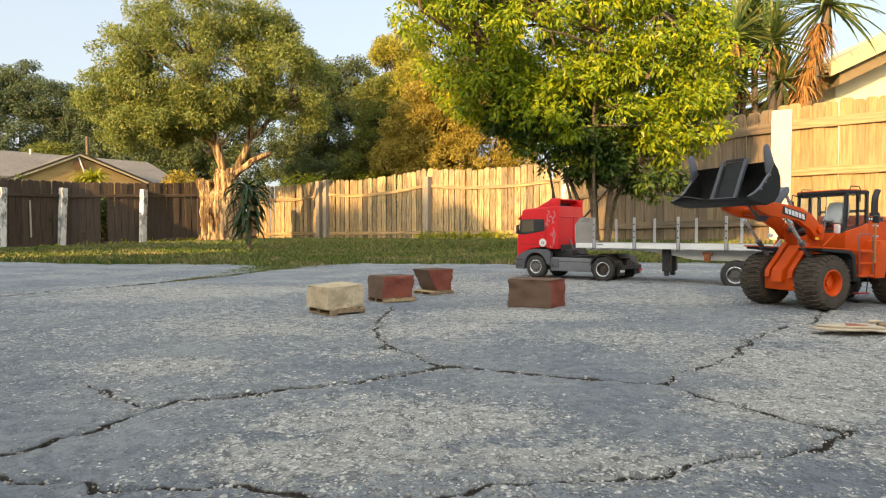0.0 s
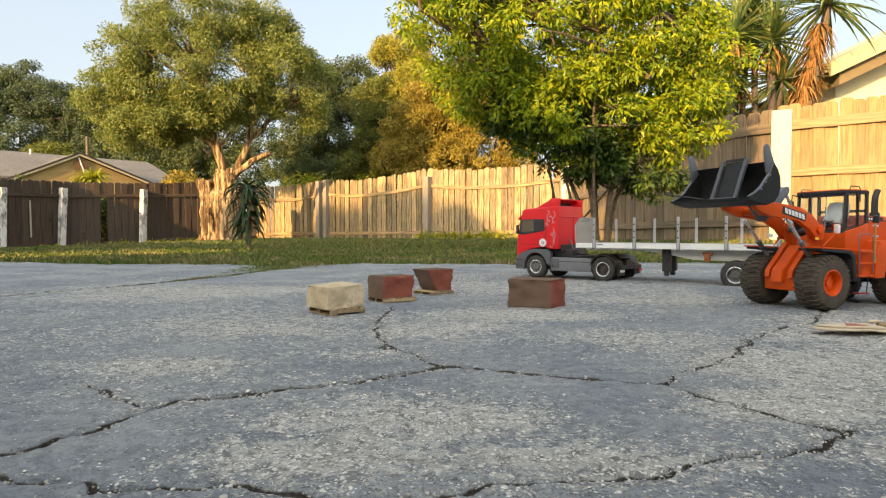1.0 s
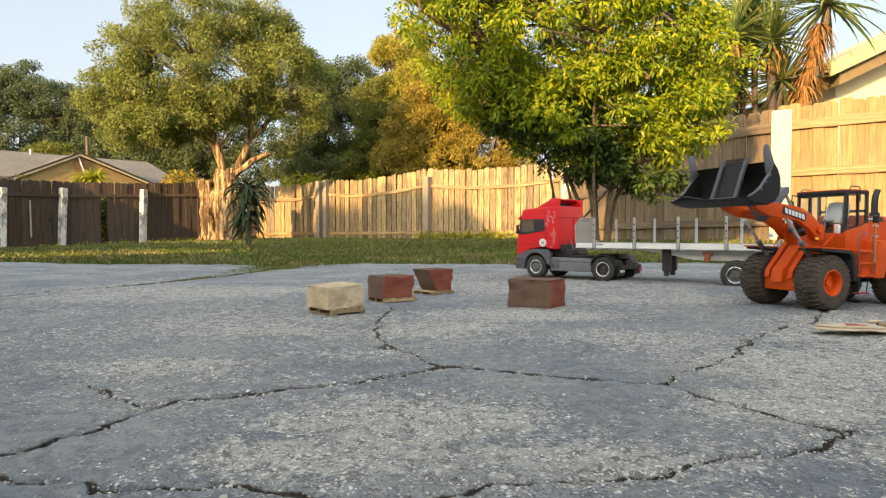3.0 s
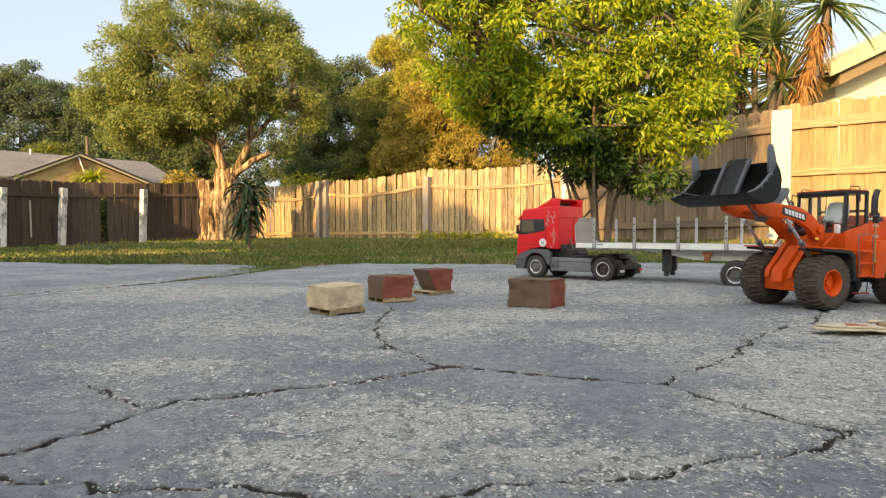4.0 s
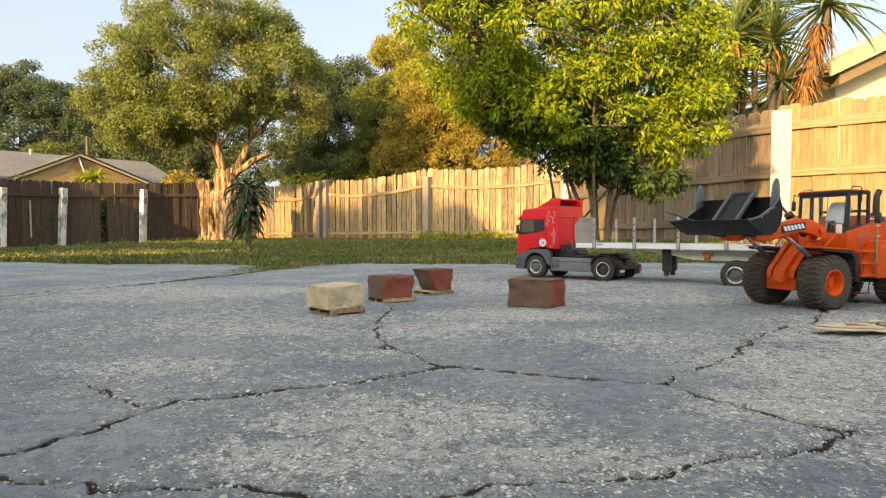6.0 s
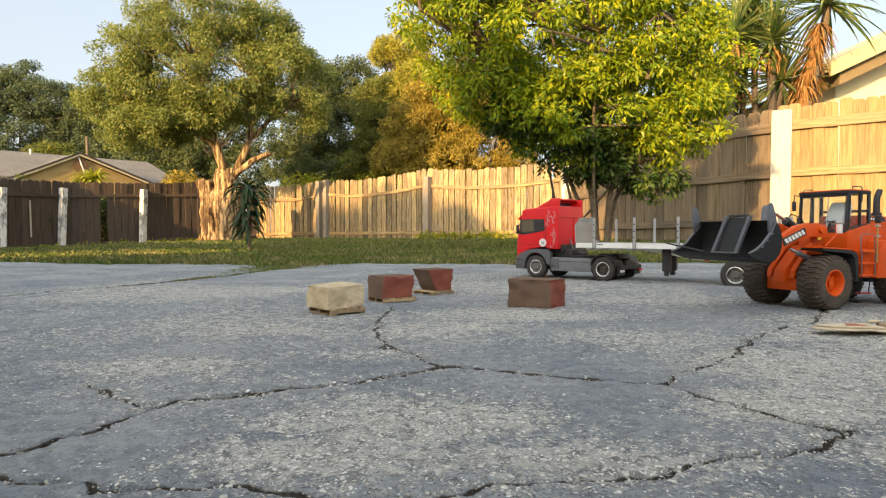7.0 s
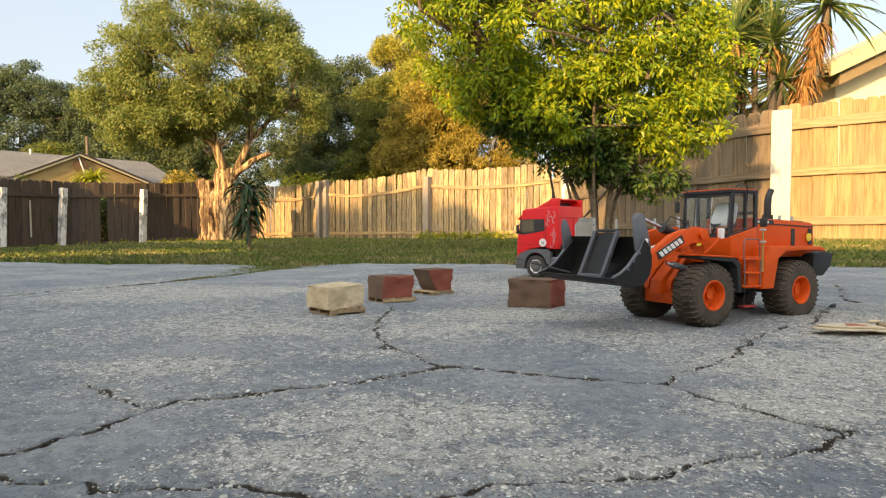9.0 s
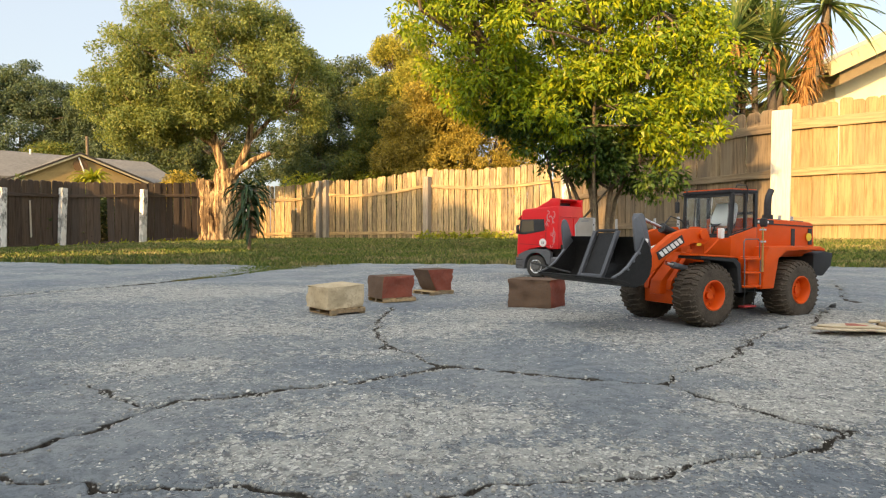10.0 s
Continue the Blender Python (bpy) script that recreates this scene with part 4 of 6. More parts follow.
    # made-up dark bushes close behind both fences keep their gaps dark
    for k, (x, y) in enumerate(((-4.6, 21.2), (-3.0, 20.3), (-1.4, 19.4), (0.2, 18.5), (1.8, 17.7), (3.4, 17.0))):
        bushes.append(((x, y, -0.05), [(0, 0, 0.8, 1.0, 0.5, 0.8), (0.4, 0.1, 0.5, 0.8, 0.5, 0.5), (-0.5, 0, 0.5, 0.8, 0.5, 0.5)], 60, LEAF_DARK, "dark low bush added to darken gaps in the back fence", 140 + k))
    for k, (x, y) in enumerate(((-11.7, 13.6), (-11.1, 15.6), (-10.4, 17.5), (-9.1, 19.0), (-7.8, 20.2))):
        bushes.append(((x, y, -0.4), [(0, 0, 0.95, 0.9, 0.6, 0.85), (0.4, 0.5, 0.8, 0.8, 0.6, 0.75), (-0.3, -0.6, 0.8, 0.8, 0.6, 0.7)], 100, LEAF_DARK, "dark low bush added to darken gaps in the weathered fence", 150 + k))
    for at, lobes, puffs, leaf, label, seed in bushes:
        tree("bush", at, label, [([(0, 0, -0.1), (0.05, 0, 0.6), (0, 0, 1.2)], 0.05, 0.02)], lobes, puffs, 50, 0.28, 0.15, 0.06, leaf, BARK_DARK, seed, 0.3, 20, category="bush")


def sword_leaf(root, way, length, width, sag, n=6):
    """One long folded leaf that bends down towards its tip, as quads."""
    way = Vector(way).normalized()
    side = way.cross(Vector((0, 0, 1)))
    side = side.normalized() if side.length > 0.05 else Vector((1, 0, 0))
    pts = []
    p, d = Vector(root), way.copy()
    for i in range(n + 1):
        w = width * (0.55 + 0.45 * math.sin(math.pi * min(1, (i + 1) / n * 0.75))) * (1 - (i / n) ** 3)
        up = side.cross(d).normalized()
        pts.append((p + side * w / 2 + up * w * 0.2, p - up * w * 0.05, p - side * w / 2 + up * w * 0.2))
        d = (d + Vector((0, 0, -sag)) * (i + 1) / n).normalized()
        p = p + d * length / n
    out = []
    for a, b in zip(pts, pts[1:]):
        out.append([a[0], a[1], b[1], b[0]])
        out.append([a[1], a[2], b[2], b[1]])
    return out


def rosette(parent, name, at, count, length, width, sag, mat, seed, low=-0.5, high=1.0, label=""):
    rng = random.Random(seed)
    q = []
    for i in range(count):
        a = rng.uniform(0, 2 * math.pi)
        e = low + (high - low) * (i + 0.5) / count
        way = (math.cos(a) * math.cos(e), math.sin(a) * math.cos(e), math.sin(e))
        q += sword_leaf(Vector(at) + Vector(way) * 0.03, way, length * rng.uniform(0.75, 1.1), width, sag * rng.uniform(0.5, 1.3), 6)
    co = np.array([[tuple(v) for v in f] for f in q])
    ob = new(name, quads_mesh(name, co, mat))
    ob.parent = parent
    return tagged(ob, label)


def build_palms():
    # yuccas behind the side fence
    for k, (at, heads) in enumerate([((4.75, 10.3, 0.0), [(0.13, 0, 3.5), (-0.25, 0.2, 2.75)]), ((5.2, 11.0, 0.0), [(0.0, 0, 3.0), (-0.3, 0, 2.4), (0.3, 0.1, 3.9)]), ((5.6, 10.5, 0.0), [(0.0, 0, 3.45), (0.25, 0.1, 2.8), (-0.15, 0.3, 4.1)])]):
        y = thing("yucca", pose(*at), "tall yucca with grey-green sword-leaf heads behind the fence", "yucca", "yuccas behind the fence")
        part("trunk", tube([(0, 0, -0.05), (0.05, 0, 1.5), heads[0]], 0.09, 0.06, 10), BARK_DARK, y, smooth=True)
        for j, h in enumerate(heads):
            if j:
                part("limb", tube([(0.04, 0, 1.7), (h[0] * 0.7, h[1], 2.2), h], 0.06, 0.05, 8), BARK_DARK, y, smooth=True)
            rosette(y, "leaf_head", h, 90, 0.8, 0.068, 0.08, LEAF_YUCCA, 50 + k * 5 + j, -0.6, 1.4)
            rosette(y, "dry_leaves", (h[0], h[1], h[2] - 0.1), 26, 0.6, 0.05, 0.5, LEAF_DARK if j else LEAF_DRY, 60 + k * 5 + j, -1.3, -0.5, "hanging dry leaves")
    p = thing("palm", pose(6.08, 10.2, 0.0), "palm with a shaggy skirt of dry orange fronds", "palm")
    part("trunk", tube([(0, 0, -0.05), (0.0, 0, 2.4), (0.2, 0, 3.4), (0.3, 0, 3.95)], 0.1, 0.06, 12), BARK, p, smooth=True)
    rosette(p, "leaf_head", (0.3, 0, 3.95), 90, 1.2, 0.055, 0.24, LEAF_YUCCA, 71, -0.6, 1.2)
    for j in range(9):
        rosette(p, "dry_skirt", (0.16 - 0.05 * j, 0, 3.66 - 0.2 * j), 60, 0.5, 0.03, 0.4, LEAF_DRY, 80 + j, -1.45, -0.45, "hanging dry orange fronds")
    # strap-leaved plant in the lawn
    d = thing("dracaena", pose(-1.83, 5.75, float(land(-1.83, 5.75))), "young dracaena with drooping dark strap leaves in the lawn", "plant")
    part("stem", tube([(0, 0, -0.03), (0.01, 0, 0.25), (-0.01, 0, 0.56)], 0.018, 0.012, 8), BARK, d, smooth=True)
    for j, (x, z, n) in enumerate(((0.0, 0.6, 22), (0.0, 0.52, 17), (0.02, 0.44, 14), (0.0, 0.37, 12), (-0.02, 0.3, 11), (0.01, 0.23, 9))):
        rosette(d, "leaf_head", (x, 0, z), n, 0.28 - 0.012 * j, 0.038, 0.75, LEAF_BLUE, 90 + j, -0.5, 0.9 - 0.2 * j)
    # young palm showing over the dark fence
    a = thing("palm", pose(-15.75, 27.5, -0.35), "young yellow-green palm behind the dark fence", "palm")
    part("trunk", tube([(0, 0, 0), (0.05, 0, 1.6), (0.0, 0, 2.5)], 0.07, 0.05, 8), BARK, a, smooth=True)
    rosette(a, "leaf_head", (0, 0, 2.75), 80, 1.2, 0.16, 0.6, LEAF_LIME, 99, -0.3, 1.2)


def build_grass():
    rng = np.random.default_rng(77)
    n = 280000
    y = 2.3 + 18 * rng.random(n) ** 2.4
    x = rng.uniform(-0.9, 0.9, n) * (y + 1.2)
    edge = lawn_edge(x)
    keep = (y > edge - 0.03 + 0.05 * rng.normal(size=n)) & (y < np.interp(x, [-10.3, -8.7, -6.1, 3.0, 3.55, 4.5, 5.6, 8.6], [14, 17.3, 19.8, 14.8, 10.1, 8.15, 7.5, 5.8])) & (x > -10.2)
    patch = rough_noise(x, y, 0.9, 101)
    keep &= rng.random(n) < 0.35 + 1.1 * patch
    x, y, patch = x[keep], y[keep], patch[keep]
    # tongue of weeds in the seam of the paving
    t = 0.42 + 0.58 * rng.random(5200)
    sx, sy = np.interp(t, [0, 0.5, 1], [-1.15, -0.94, -0.8]), np.interp(t, [0, 0.5, 1], [1.85, 2.3, 3.2])
    w = 0.014 + 0.2 * np.clip(t - 0.55, 0, 1)
    x, y, patch = np.append(x, sx + rng.normal(size=5200) * w), np.append(y, sy + rng.normal(size=5200) * w * 0.6), np.append(patch, np.full(5200, 0.25))
    m = len(x)
    z = land(x, y) - 0.02
    far = np.clip(y / 5, 1, 3.2)
    h = (0.014 + 0.036 * patch * rng.random(m)) * (0.75 + 0.25 * far)
    h[-5200:] *= 0.15 + 0.4 * t
    lean = rng.normal(size=(m, 2)) * 0.45
    a = rng.uniform(0, math.pi, m)
    wd = 0.0032 * far * rng.uniform(0.7, 1.4, m)
    sx, sy = np.cos(a) * wd, np.sin(a) * wd
    root = np.stack([x, y, z], 1)
    sd = np.stack([sx, sy, np.zeros(m)], 1)
    mid = root + np.stack([lean[:, 0] * h * 0.35, lean[:, 1] * h * 0.35, h * 0.6 + 0.015], 1)
    tip = root + np.stack([lean[:, 0] * h * 1.1, lean[:, 1] * h * 1.1, h + 0.015], 1)
    co = np.stack([root - sd, root + sd, mid + sd * 0.7, tip], 1)
    ob = new("lawn_grass", quads_mesh("lawn_grass", co, GRASS))
    tagged(ob, "patchy green lawn with some dry blades", "grass", kind="stuff")
    # weeds along the fences
    rows = [((-10, 14.2), (-8.6, 17.1), 26), ((-8.4, 17.3), (-6.3, 19.6), 26), ((-1.0, 16.6), (2.9, 14.5), 22)]
    pts = []
    for (ax, ay), (bx, by), k in rows:
        for _ in range(k):
            t = rng.random()
            px, py = ax + (bx - ax) * t, ay + (by - ay) * t - 0.1
            pts += [(px + rng.normal() * 0.09, py + rng.normal() * 0.05, float(land(px, py)) + 0.02 + abs(rng.normal()) * 0.07) for _ in range(26)]
    pts = np.array(pts)
    way = unit(rng.normal(size=(len(pts), 3)) + np.array((0, 0, 0.5)))
    ob = new("fence_weeds", quads_mesh("fence_weeds", leaves_at(pts, way, 0.11, 0.05, rng), LEAF_LIME))
    tagged(ob, "low leafy weeds along the foot of the fences", "weeds", kind="stuff")


def build_lines():
    pole = thing("utility_pole", pose(-18.6, 32, -0.4), "thin weathered wooden utility pole behind the houses", "pole")
    part("shaft", tube([(0, 0, 0), (0, 0, 5.6)], 0.09, 0.07, 10), BARK, pole, smooth=True)
    pts = [(-8 + 0.5 * i, 24.5, 3.42 - 0.25 * math.sin(math.pi * i / 14)) for i in range(15)]
    ob = mesh_ob("power_line", tube(pts, 0.016, 0.016, 6), BLACK_WIRE)
    tagged(ob, "thin dark overhead cable between the trees", "cable")


BLACK_WIRE = painted("black_cable", (0.02, 0.02, 0.02), 0.6, 0.2, 10)
build_trees()
build_palms()
build_grass()
build_lines()


# ---- model vehicles: shared materials ----
ORANGE = painted("orange_paint", (0.62, 0.08, 0.005), 0.42, 0.16, 22, spec=0.2)
RED = painted("red_paint", (0.66, 0.014, 0.018), 0.32, 0.1, 20, spec=0.35)
RED_DIM = painted("dull_red_paint", (0.3, 0.02, 0.02), 0.6, 0.35, 40)
GREY_PLASTIC = painted("grey_plastic", (0.03, 0.031, 0.034), 0.55, 0.1, 30, spec=0.15)
TRUCK_GREY = painted("truck_grey_plastic", (0.1, 0.103, 0.112), 0.55, 0.15, 30, spec=0.25)
MID_GREY = painted("mid_grey_paint", (0.16, 0.165, 0.18), 0.5, 0.25, 30)
BLACK = painted("black_plastic", (0.027, 0.027, 0.029), 0.45, 0.2, 40, spec=0.35)
BAR_GREY = painted("scuffed_grey_bar", (0.062, 0.066, 0.077), 0.5, 0.25, 40)
BUCKET_BLACK = painted("scuffed_black_paint", (0.013, 0.013, 0.0135), 0.5, 0.22, 60, spec=0.2)
STEEL_GREY = painted("grey_steel", (0.125, 0.132, 0.148), 0.42, 0.25, 40, 0.3)
RUBBER = painted("dusty_rubber", (0.041, 0.038, 0.034), 0.85, 0.3, 60, relief=0.2)
TYRE_MUD = painted("muddy_rubber", (0.078, 0.062, 0.047), 0.85, 0.5, 38, relief=0.4, spec=0.25)
CHROME = painted("dull_chrome", (0.62, 0.62, 0.62), 0.25, 0.15, 60, 0.95)
ALU = painted("aluminium", (0.42, 0.425, 0.43), 0.45, 0.18, 40, 0.5)
WHITE = painted("white_paint", (0.74, 0.74, 0.71), 0.4, 0.12, 30)
DECAL = painted("pale_decal", (0.55, 0.2, 0.2), 0.5, 0.2, 60)
AMBER = painted("amber_plastic", (0.3, 0.085, 0.02), 0.35, 0.3, 60)
GOLD = painted("brass_rod", (0.5, 0.36, 0.12), 0.35, 0.2, 60, 0.7)
YELLOW = painted("yellow_sticker", (0.75, 0.52, 0.03), 0.5, 0.15, 60)
SEAT = painted("grey_cloth", (0.2, 0.2, 0.21), 0.9, 0.2, 80)


def glass_mat():
    m = Mat("clear_glass", 0.05)
    m.colour((0.9, 0.95, 0.95))
    m.b.inputs["Transmission Weight"].default_value = 1.0
    m.b.inputs["IOR"].default_value = 1.3
    return m.m


GLASS = glass_mat()


def pane(pts, thick, mat, parent, name="window_pane", label=""):
    """A thin pane through corners given in space."""
    bm = bmesh.new()
    vs = [bm.verts.new(p) for p in pts]
    f = bm.faces.new(vs)
    f.normal_update()
    out = bmesh.ops.extrude_face_region(bm, geom=[f])
    n = f.normal.copy()
    bmesh.ops.translate(bm, vec=n * thick, verts=[v for v in out["geom"] if isinstance(v, bmesh.types.BMVert)])
    bmesh.ops.recalc_face_normals(bm, faces=bm.faces)
    ob = part(name, bm, mat, parent, label)
    if mat is GLASS:
        ob.visible_shadow = False
    return ob


def make_wheel(parent, x, y, z, r, w, rim_r, rim_mat, tyre_mat, lugs=0, side=1, dish=0.35, seg=40, bolts=0, holes=0, ring=False, boss=0.16):
    """wheel > tyre, rim: the axle lies along y; side: where the outer face looks."""
    hub = part("wheel", lathe([(0.001, -w * 0.3), (rim_r * 0.3, -w * 0.3), (rim_r * 0.3, w * 0.3), (0.001, w * 0.3)], 20), rim_mat, parent, smooth=True)
    hub.matrix_basis = pose(x, y, z)
    e = w / 2
    tyre = lathe([(rim_r, -e * 0.8), (rim_r * 1.1, -e * 0.94), (r * 0.74, -e), (r * 0.87, -e * 0.95), (r * 0.945, -e * 0.78), (r * 0.98, -e * 0.45), (r * 0.985, 0), (r * 0.98, e * 0.45), (r * 0.945, e * 0.78), (r * 0.87, e * 0.95), (r * 0.74, e), (rim_r * 1.1, e * 0.94), (rim_r, e * 0.8), (rim_r, -e * 0.8)], seg, caps=False)
    if lugs:
        for i in range(lugs):
            for s in (-1, 1):
                a = 360 * (i + (0.5 if s > 0 else 0)) / lugs
                lug = box(r * 0.085, e * 0.8, r * 0.062, (0, 0, 0), r * 0.012, 1)
                lug.transform(pose(0, 0, 0, 0, a, 0) @ pose(r * 0.972, s * e * 0.42, 0, s * 10, 0, 0) @ pose(0, 0, 0, 0, 0, s * 4))
                merge(tyre, lug)
                blk = box(r * 0.075, e * 0.42, r * 0.062, (0, 0, 0), r * 0.012, 1)
                blk.transform(pose(0, 0, 0, 0, a, 0) @ pose(r * 0.905, s * e * 0.84, 0, s * 10, 0, 0) @ pose(0, 0, 0, 0, 0, s * 36))
                merge(tyre, blk)
    else:
        grooved = 48
        for i in range(grooved):
            for s in (-1, 1):
                b = box(r * 0.03, e * 0.5, r * 0.085, (0, 0, 0))
                b.transform(pose(0, 0, 0, 0, 360 * (i + 0.25 * s) / grooved, 0) @ pose(r * 0.985, s * e * 0.58, 0))
                merge(tyre, b)
    part("tyre", tyre, tyre_mat, hub, smooth=True)
    o = side * e
    d = o * (1 - 2 * dish * 0.75)
    rim = lathe([(0.001, d - o * 0.08), (rim_r * 0.9, d - o * 0.08), (rim_r * 1.06, o * 0.8), (rim_r * 1.08, o * 0.94), (rim_r * 1.0, o * 0.97), (rim_r * 0.93, o * 0.9), (rim_r * 0.84, d), (rim_r * 0.5, d), (rim_r * 0.44, d + o * boss), (rim_r * 0.32, d + o * boss * 1.25), (0.001, d + o * boss * 1.25)], seg)
    for i in range(bolts):
        a = 2 * math.pi * i / bolts
        bolt = lathe([(0.001, 0), (rim_r * 0.07, 0), (rim_r * 0.07, o * 0.1), (0.001, o * 0.1)], 8)
        merge(rim, bolt, pose(math.cos(a) * rim_r * 0.66, d, math.sin(a) * rim_r * 0.66))
    part("rim", rim, rim_mat, hub, smooth=True)
    if ring:
        band = lathe([(rim_r * 0.93, o * 0.93), (rim_r * 1.0, o * 1.0), (rim_r * 1.07, o * 0.97), (rim_r * 1.0, o * 0.9), (rim_r * 0.93, o * 0.93)], seg, caps=False)
        part("rim_ring", band, CHROME, hub, "bright rim ring", True)
    for i in range(holes):
        a = 2 * math.pi * i / holes
        hole = lathe([(0.001, 0), (rim_r * 0.1, 0), (rim_r * 0.1, o * 0.03), (0.001, o * 0.03)], 10)
        h = part("rim_hole", hole, BLACK, hub, "dark hole in the rim", True)
        h.matrix_basis = pose(math.cos(a) * rim_r * 0.68, d, math.sin(a) * rim_r * 0.68)
    return hub


def ribbon(pts, width, thick, y):
    """A flat curling stroke through points in x and z, lying on the plane y."""
    bm = bmesh.new()
    v = [Vector((p[0], 0, p[1])) for p in pts]
    rows = []
    for i, p in enumerate(v):
        d = (v[min(i + 1, len(v) - 1)] - v[max(i - 1, 0)]).normalized()
        n = Vector((-d.z, 0, d.x)) * width * (0.25 + math.sin(math.pi * i / (len(v) - 1)))
        rows.append([bm.verts.new((p.x + n.x * s, y + k, p.z + n.z * s)) for s, k in ((-1, 0), (1, 0), (1, thick), (-1, thick))])
    for a, b in zip(rows, rows[1:]):
        for k in range(4):
            bm.faces.new((a[k], a[(k + 1) % 4], b[(k + 1) % 4], b[k]))
    bm.faces.new(rows[0]), bm.faces.new(rows[-1])
    bmesh.ops.recalc_face_normals(bm, faces=bm.faces)
    return bm


# ---- the wheel loader ----
ARM_PIVOT = Vector((-0.02, 0, 0.172))
PIN = Vector((0.168, 0, 0.097))
WHEEL_R = 0.0595


def build_loader():
    L = thing("wheel_loader", pose(0.786, 1.368, 0.0095, 0, 0, 202), "orange scale model wheel loader with black bucket on asphalt", "toy loader")
    # rear half
    part("rear_frame", box(0.25, 0.06, 0.045, (-0.2, 0, 0.075), 0.004), BLACK, L)
    hood = prism([(-0.15, 0.125), (-0.345, 0.125), (-0.349, 0.150), (-0.345, 0.1935), (-0.335, 0.1975), (-0.15, 0.2055)], -0.055, 0.055, 0.004)
    hood = part("hood", hood, ORANGE, L, smooth=True)
    part("grille", box(0.004, 0.08, 0.05, (-0.3485, 0, 0.165), 0.001), BLACK, hood, "black rear grille")
    for s in (1, -1):
        part("model_strip", prism([(-0.152, 0.1935), (-0.215, 0.1915), (-0.215, 0.2008), (-0.152, 0.2032)], s * 0.0552, s * 0.0562), BLACK, hood, "black strip with illegible white marks")
        bars = bmesh.new()
        for k in range(4):
            merge(bars, box(0.0045, 0.001, 0.0045, (-0.168 - k * 0.0075 - (0.006 if k > 1 else 0), s * 0.0567, 0.1975 - k * 0.0003), 0.0008))
        part("marking", bars, WHITE, hood, "short white bars")
        part("air_intake", box(0.012, 0.0015, 0.038, (-0.277, s * 0.0555, 0.165), 0.0006), BLACK, hood, "tall dark air intake")
        part("air_intake", box(0.012, 0.0015, 0.034, (-0.333, s * 0.0555, 0.167), 0.0006), BLACK, hood, "tall dark air intake")
        badge = lathe([(0.001, 0), (0.0085, 0), (0.0085, 0.0012), (0.001, 0.0012)], 20)
        part("badge", badge, YELLOW, hood, "round yellow badge").matrix_basis = pose(-0.327, s * 0.0565 - (0.0012 if s < 0 else 0), 0.166)
        part("trim_line", box(0.19, 0.0012, 0.0022, (-0.247, s * 0.0557, 0.1915), 0, turn=(0, -2.2, 0)), BLACK, hood)
    part("top_vent", box(0.06, 0.07, 0.004, (-0.26, 0, 0.2015), 0.0012, turn=(0, -2.4, 0)), BLACK, hood, "black top vent")
    part("top_vent", box(0.03, 0.08, 0.004, (-0.32, 0, 0.199), 0.0012, turn=(0, -2.4, 0)), BLACK, hood, "black top vent")
    cw = prism([(-0.312, 0.088), (-0.345, 0.084), (-0.372, 0.105), (-0.378, 0.132), (-0.345, 0.136), (-0.312, 0.13)], -0.078, 0.078, 0.004)
    part("counterweight", cw, GREY_PLASTIC, L, "dark grey rear counterweight", True)
    part("rear_bumper_step", box(0.03, 0.05, 0.006, (-0.372, 0.03, 0.137), 0.001), BLACK, L)
    for s in (1, -1):
        out = [(-0.132, 0.066), (-0.139, 0.12), (-0.15, 0.1475), (-0.2, 0.1485), (-0.265, 0.1485), (-0.31, 0.147), (-0.327, 0.142), (-0.325, 0.137), (-0.308, 0.139), (-0.262, 0.14), (-0.205, 0.139), (-0.18, 0.125), (-0.166, 0.066)]
        a, b = (0.05, 0.0935) if s > 0 else (-0.0935, -0.05)
        part("rear_fender", prism(out, a, b, 0.002), ORANGE, L, smooth=True)
    part("exhaust_pipe", tube([(-0.273, 0.0, 0.2), (-0.273, 0.0, 0.238), (-0.275, 0.0, 0.253), (-0.284, 0.0, 0.268)], 0.0075, 0.0065, 14), BLACK, L, "curved black exhaust stack", True)
    part("exhaust_base", lathe([(0.001, 0), (0.011, 0), (0.011, 0.014), (0.001, 0.014)], 18, "z"), BLACK, L, smooth=True).matrix_basis = pose(-0.273, 0.0, 0.2)
    # under the cab
    part("side_panel", prism([(-0.078, 0.128), (-0.155, 0.118), (-0.155, 0.187), (-0.12, 0.178), (-0.08, 0.168)], -0.064, 0.064, 0.003), ORANGE, L, smooth=True)
    part("belly", box(0.1, 0.05, 0.07, (-0.1, 0, 0.09), 0.004), BLACK, L)
    for s in (1, -1):
        part("tank", box(0.05, 0.024, 0.062, (-0.128, s * 0.072, 0.098), 0.004), ORANGE, L)
        # ladder
        for z in (0.073, 0.099, 0.125):
            part("ladder_step", box(0.042 + (0.125 - z) * 0.1, 0.016, 0.003, (-0.1, s * 0.09, z), 0.0008), ORANGE, L)
        for x in (-0.078, -0.122):
            part("ladder_rail", tube([(x, s * 0.096, 0.07), (x, s * 0.096, 0.126)], 0.0012, n=8), STEEL_GREY, L)
        part("lower_step", box(0.034, 0.014, 0.0035, (-0.1, s * 0.086, 0.034), 0.0008), RED_DIM, L, "red hanging lower step")
        for x in (-0.086, -0.114):
            part("step_hanger", rod((x, s * 0.088, 0.035), (x + 0.003, s * 0.094, 0.073), 0.0012, 6), BLACK, L)
        part("handrail", tube([(-0.078, s * 0.094, 0.126), (-0.078, s * 0.094, 0.158), (-0.082, s * 0.094, 0.163), (-0.118, s * 0.094, 0.163), (-0.1225, s * 0.094, 0.158), (-0.1225, s * 0.094, 0.126)], 0.0011, n=8), STEEL_GREY, L, smooth=True)
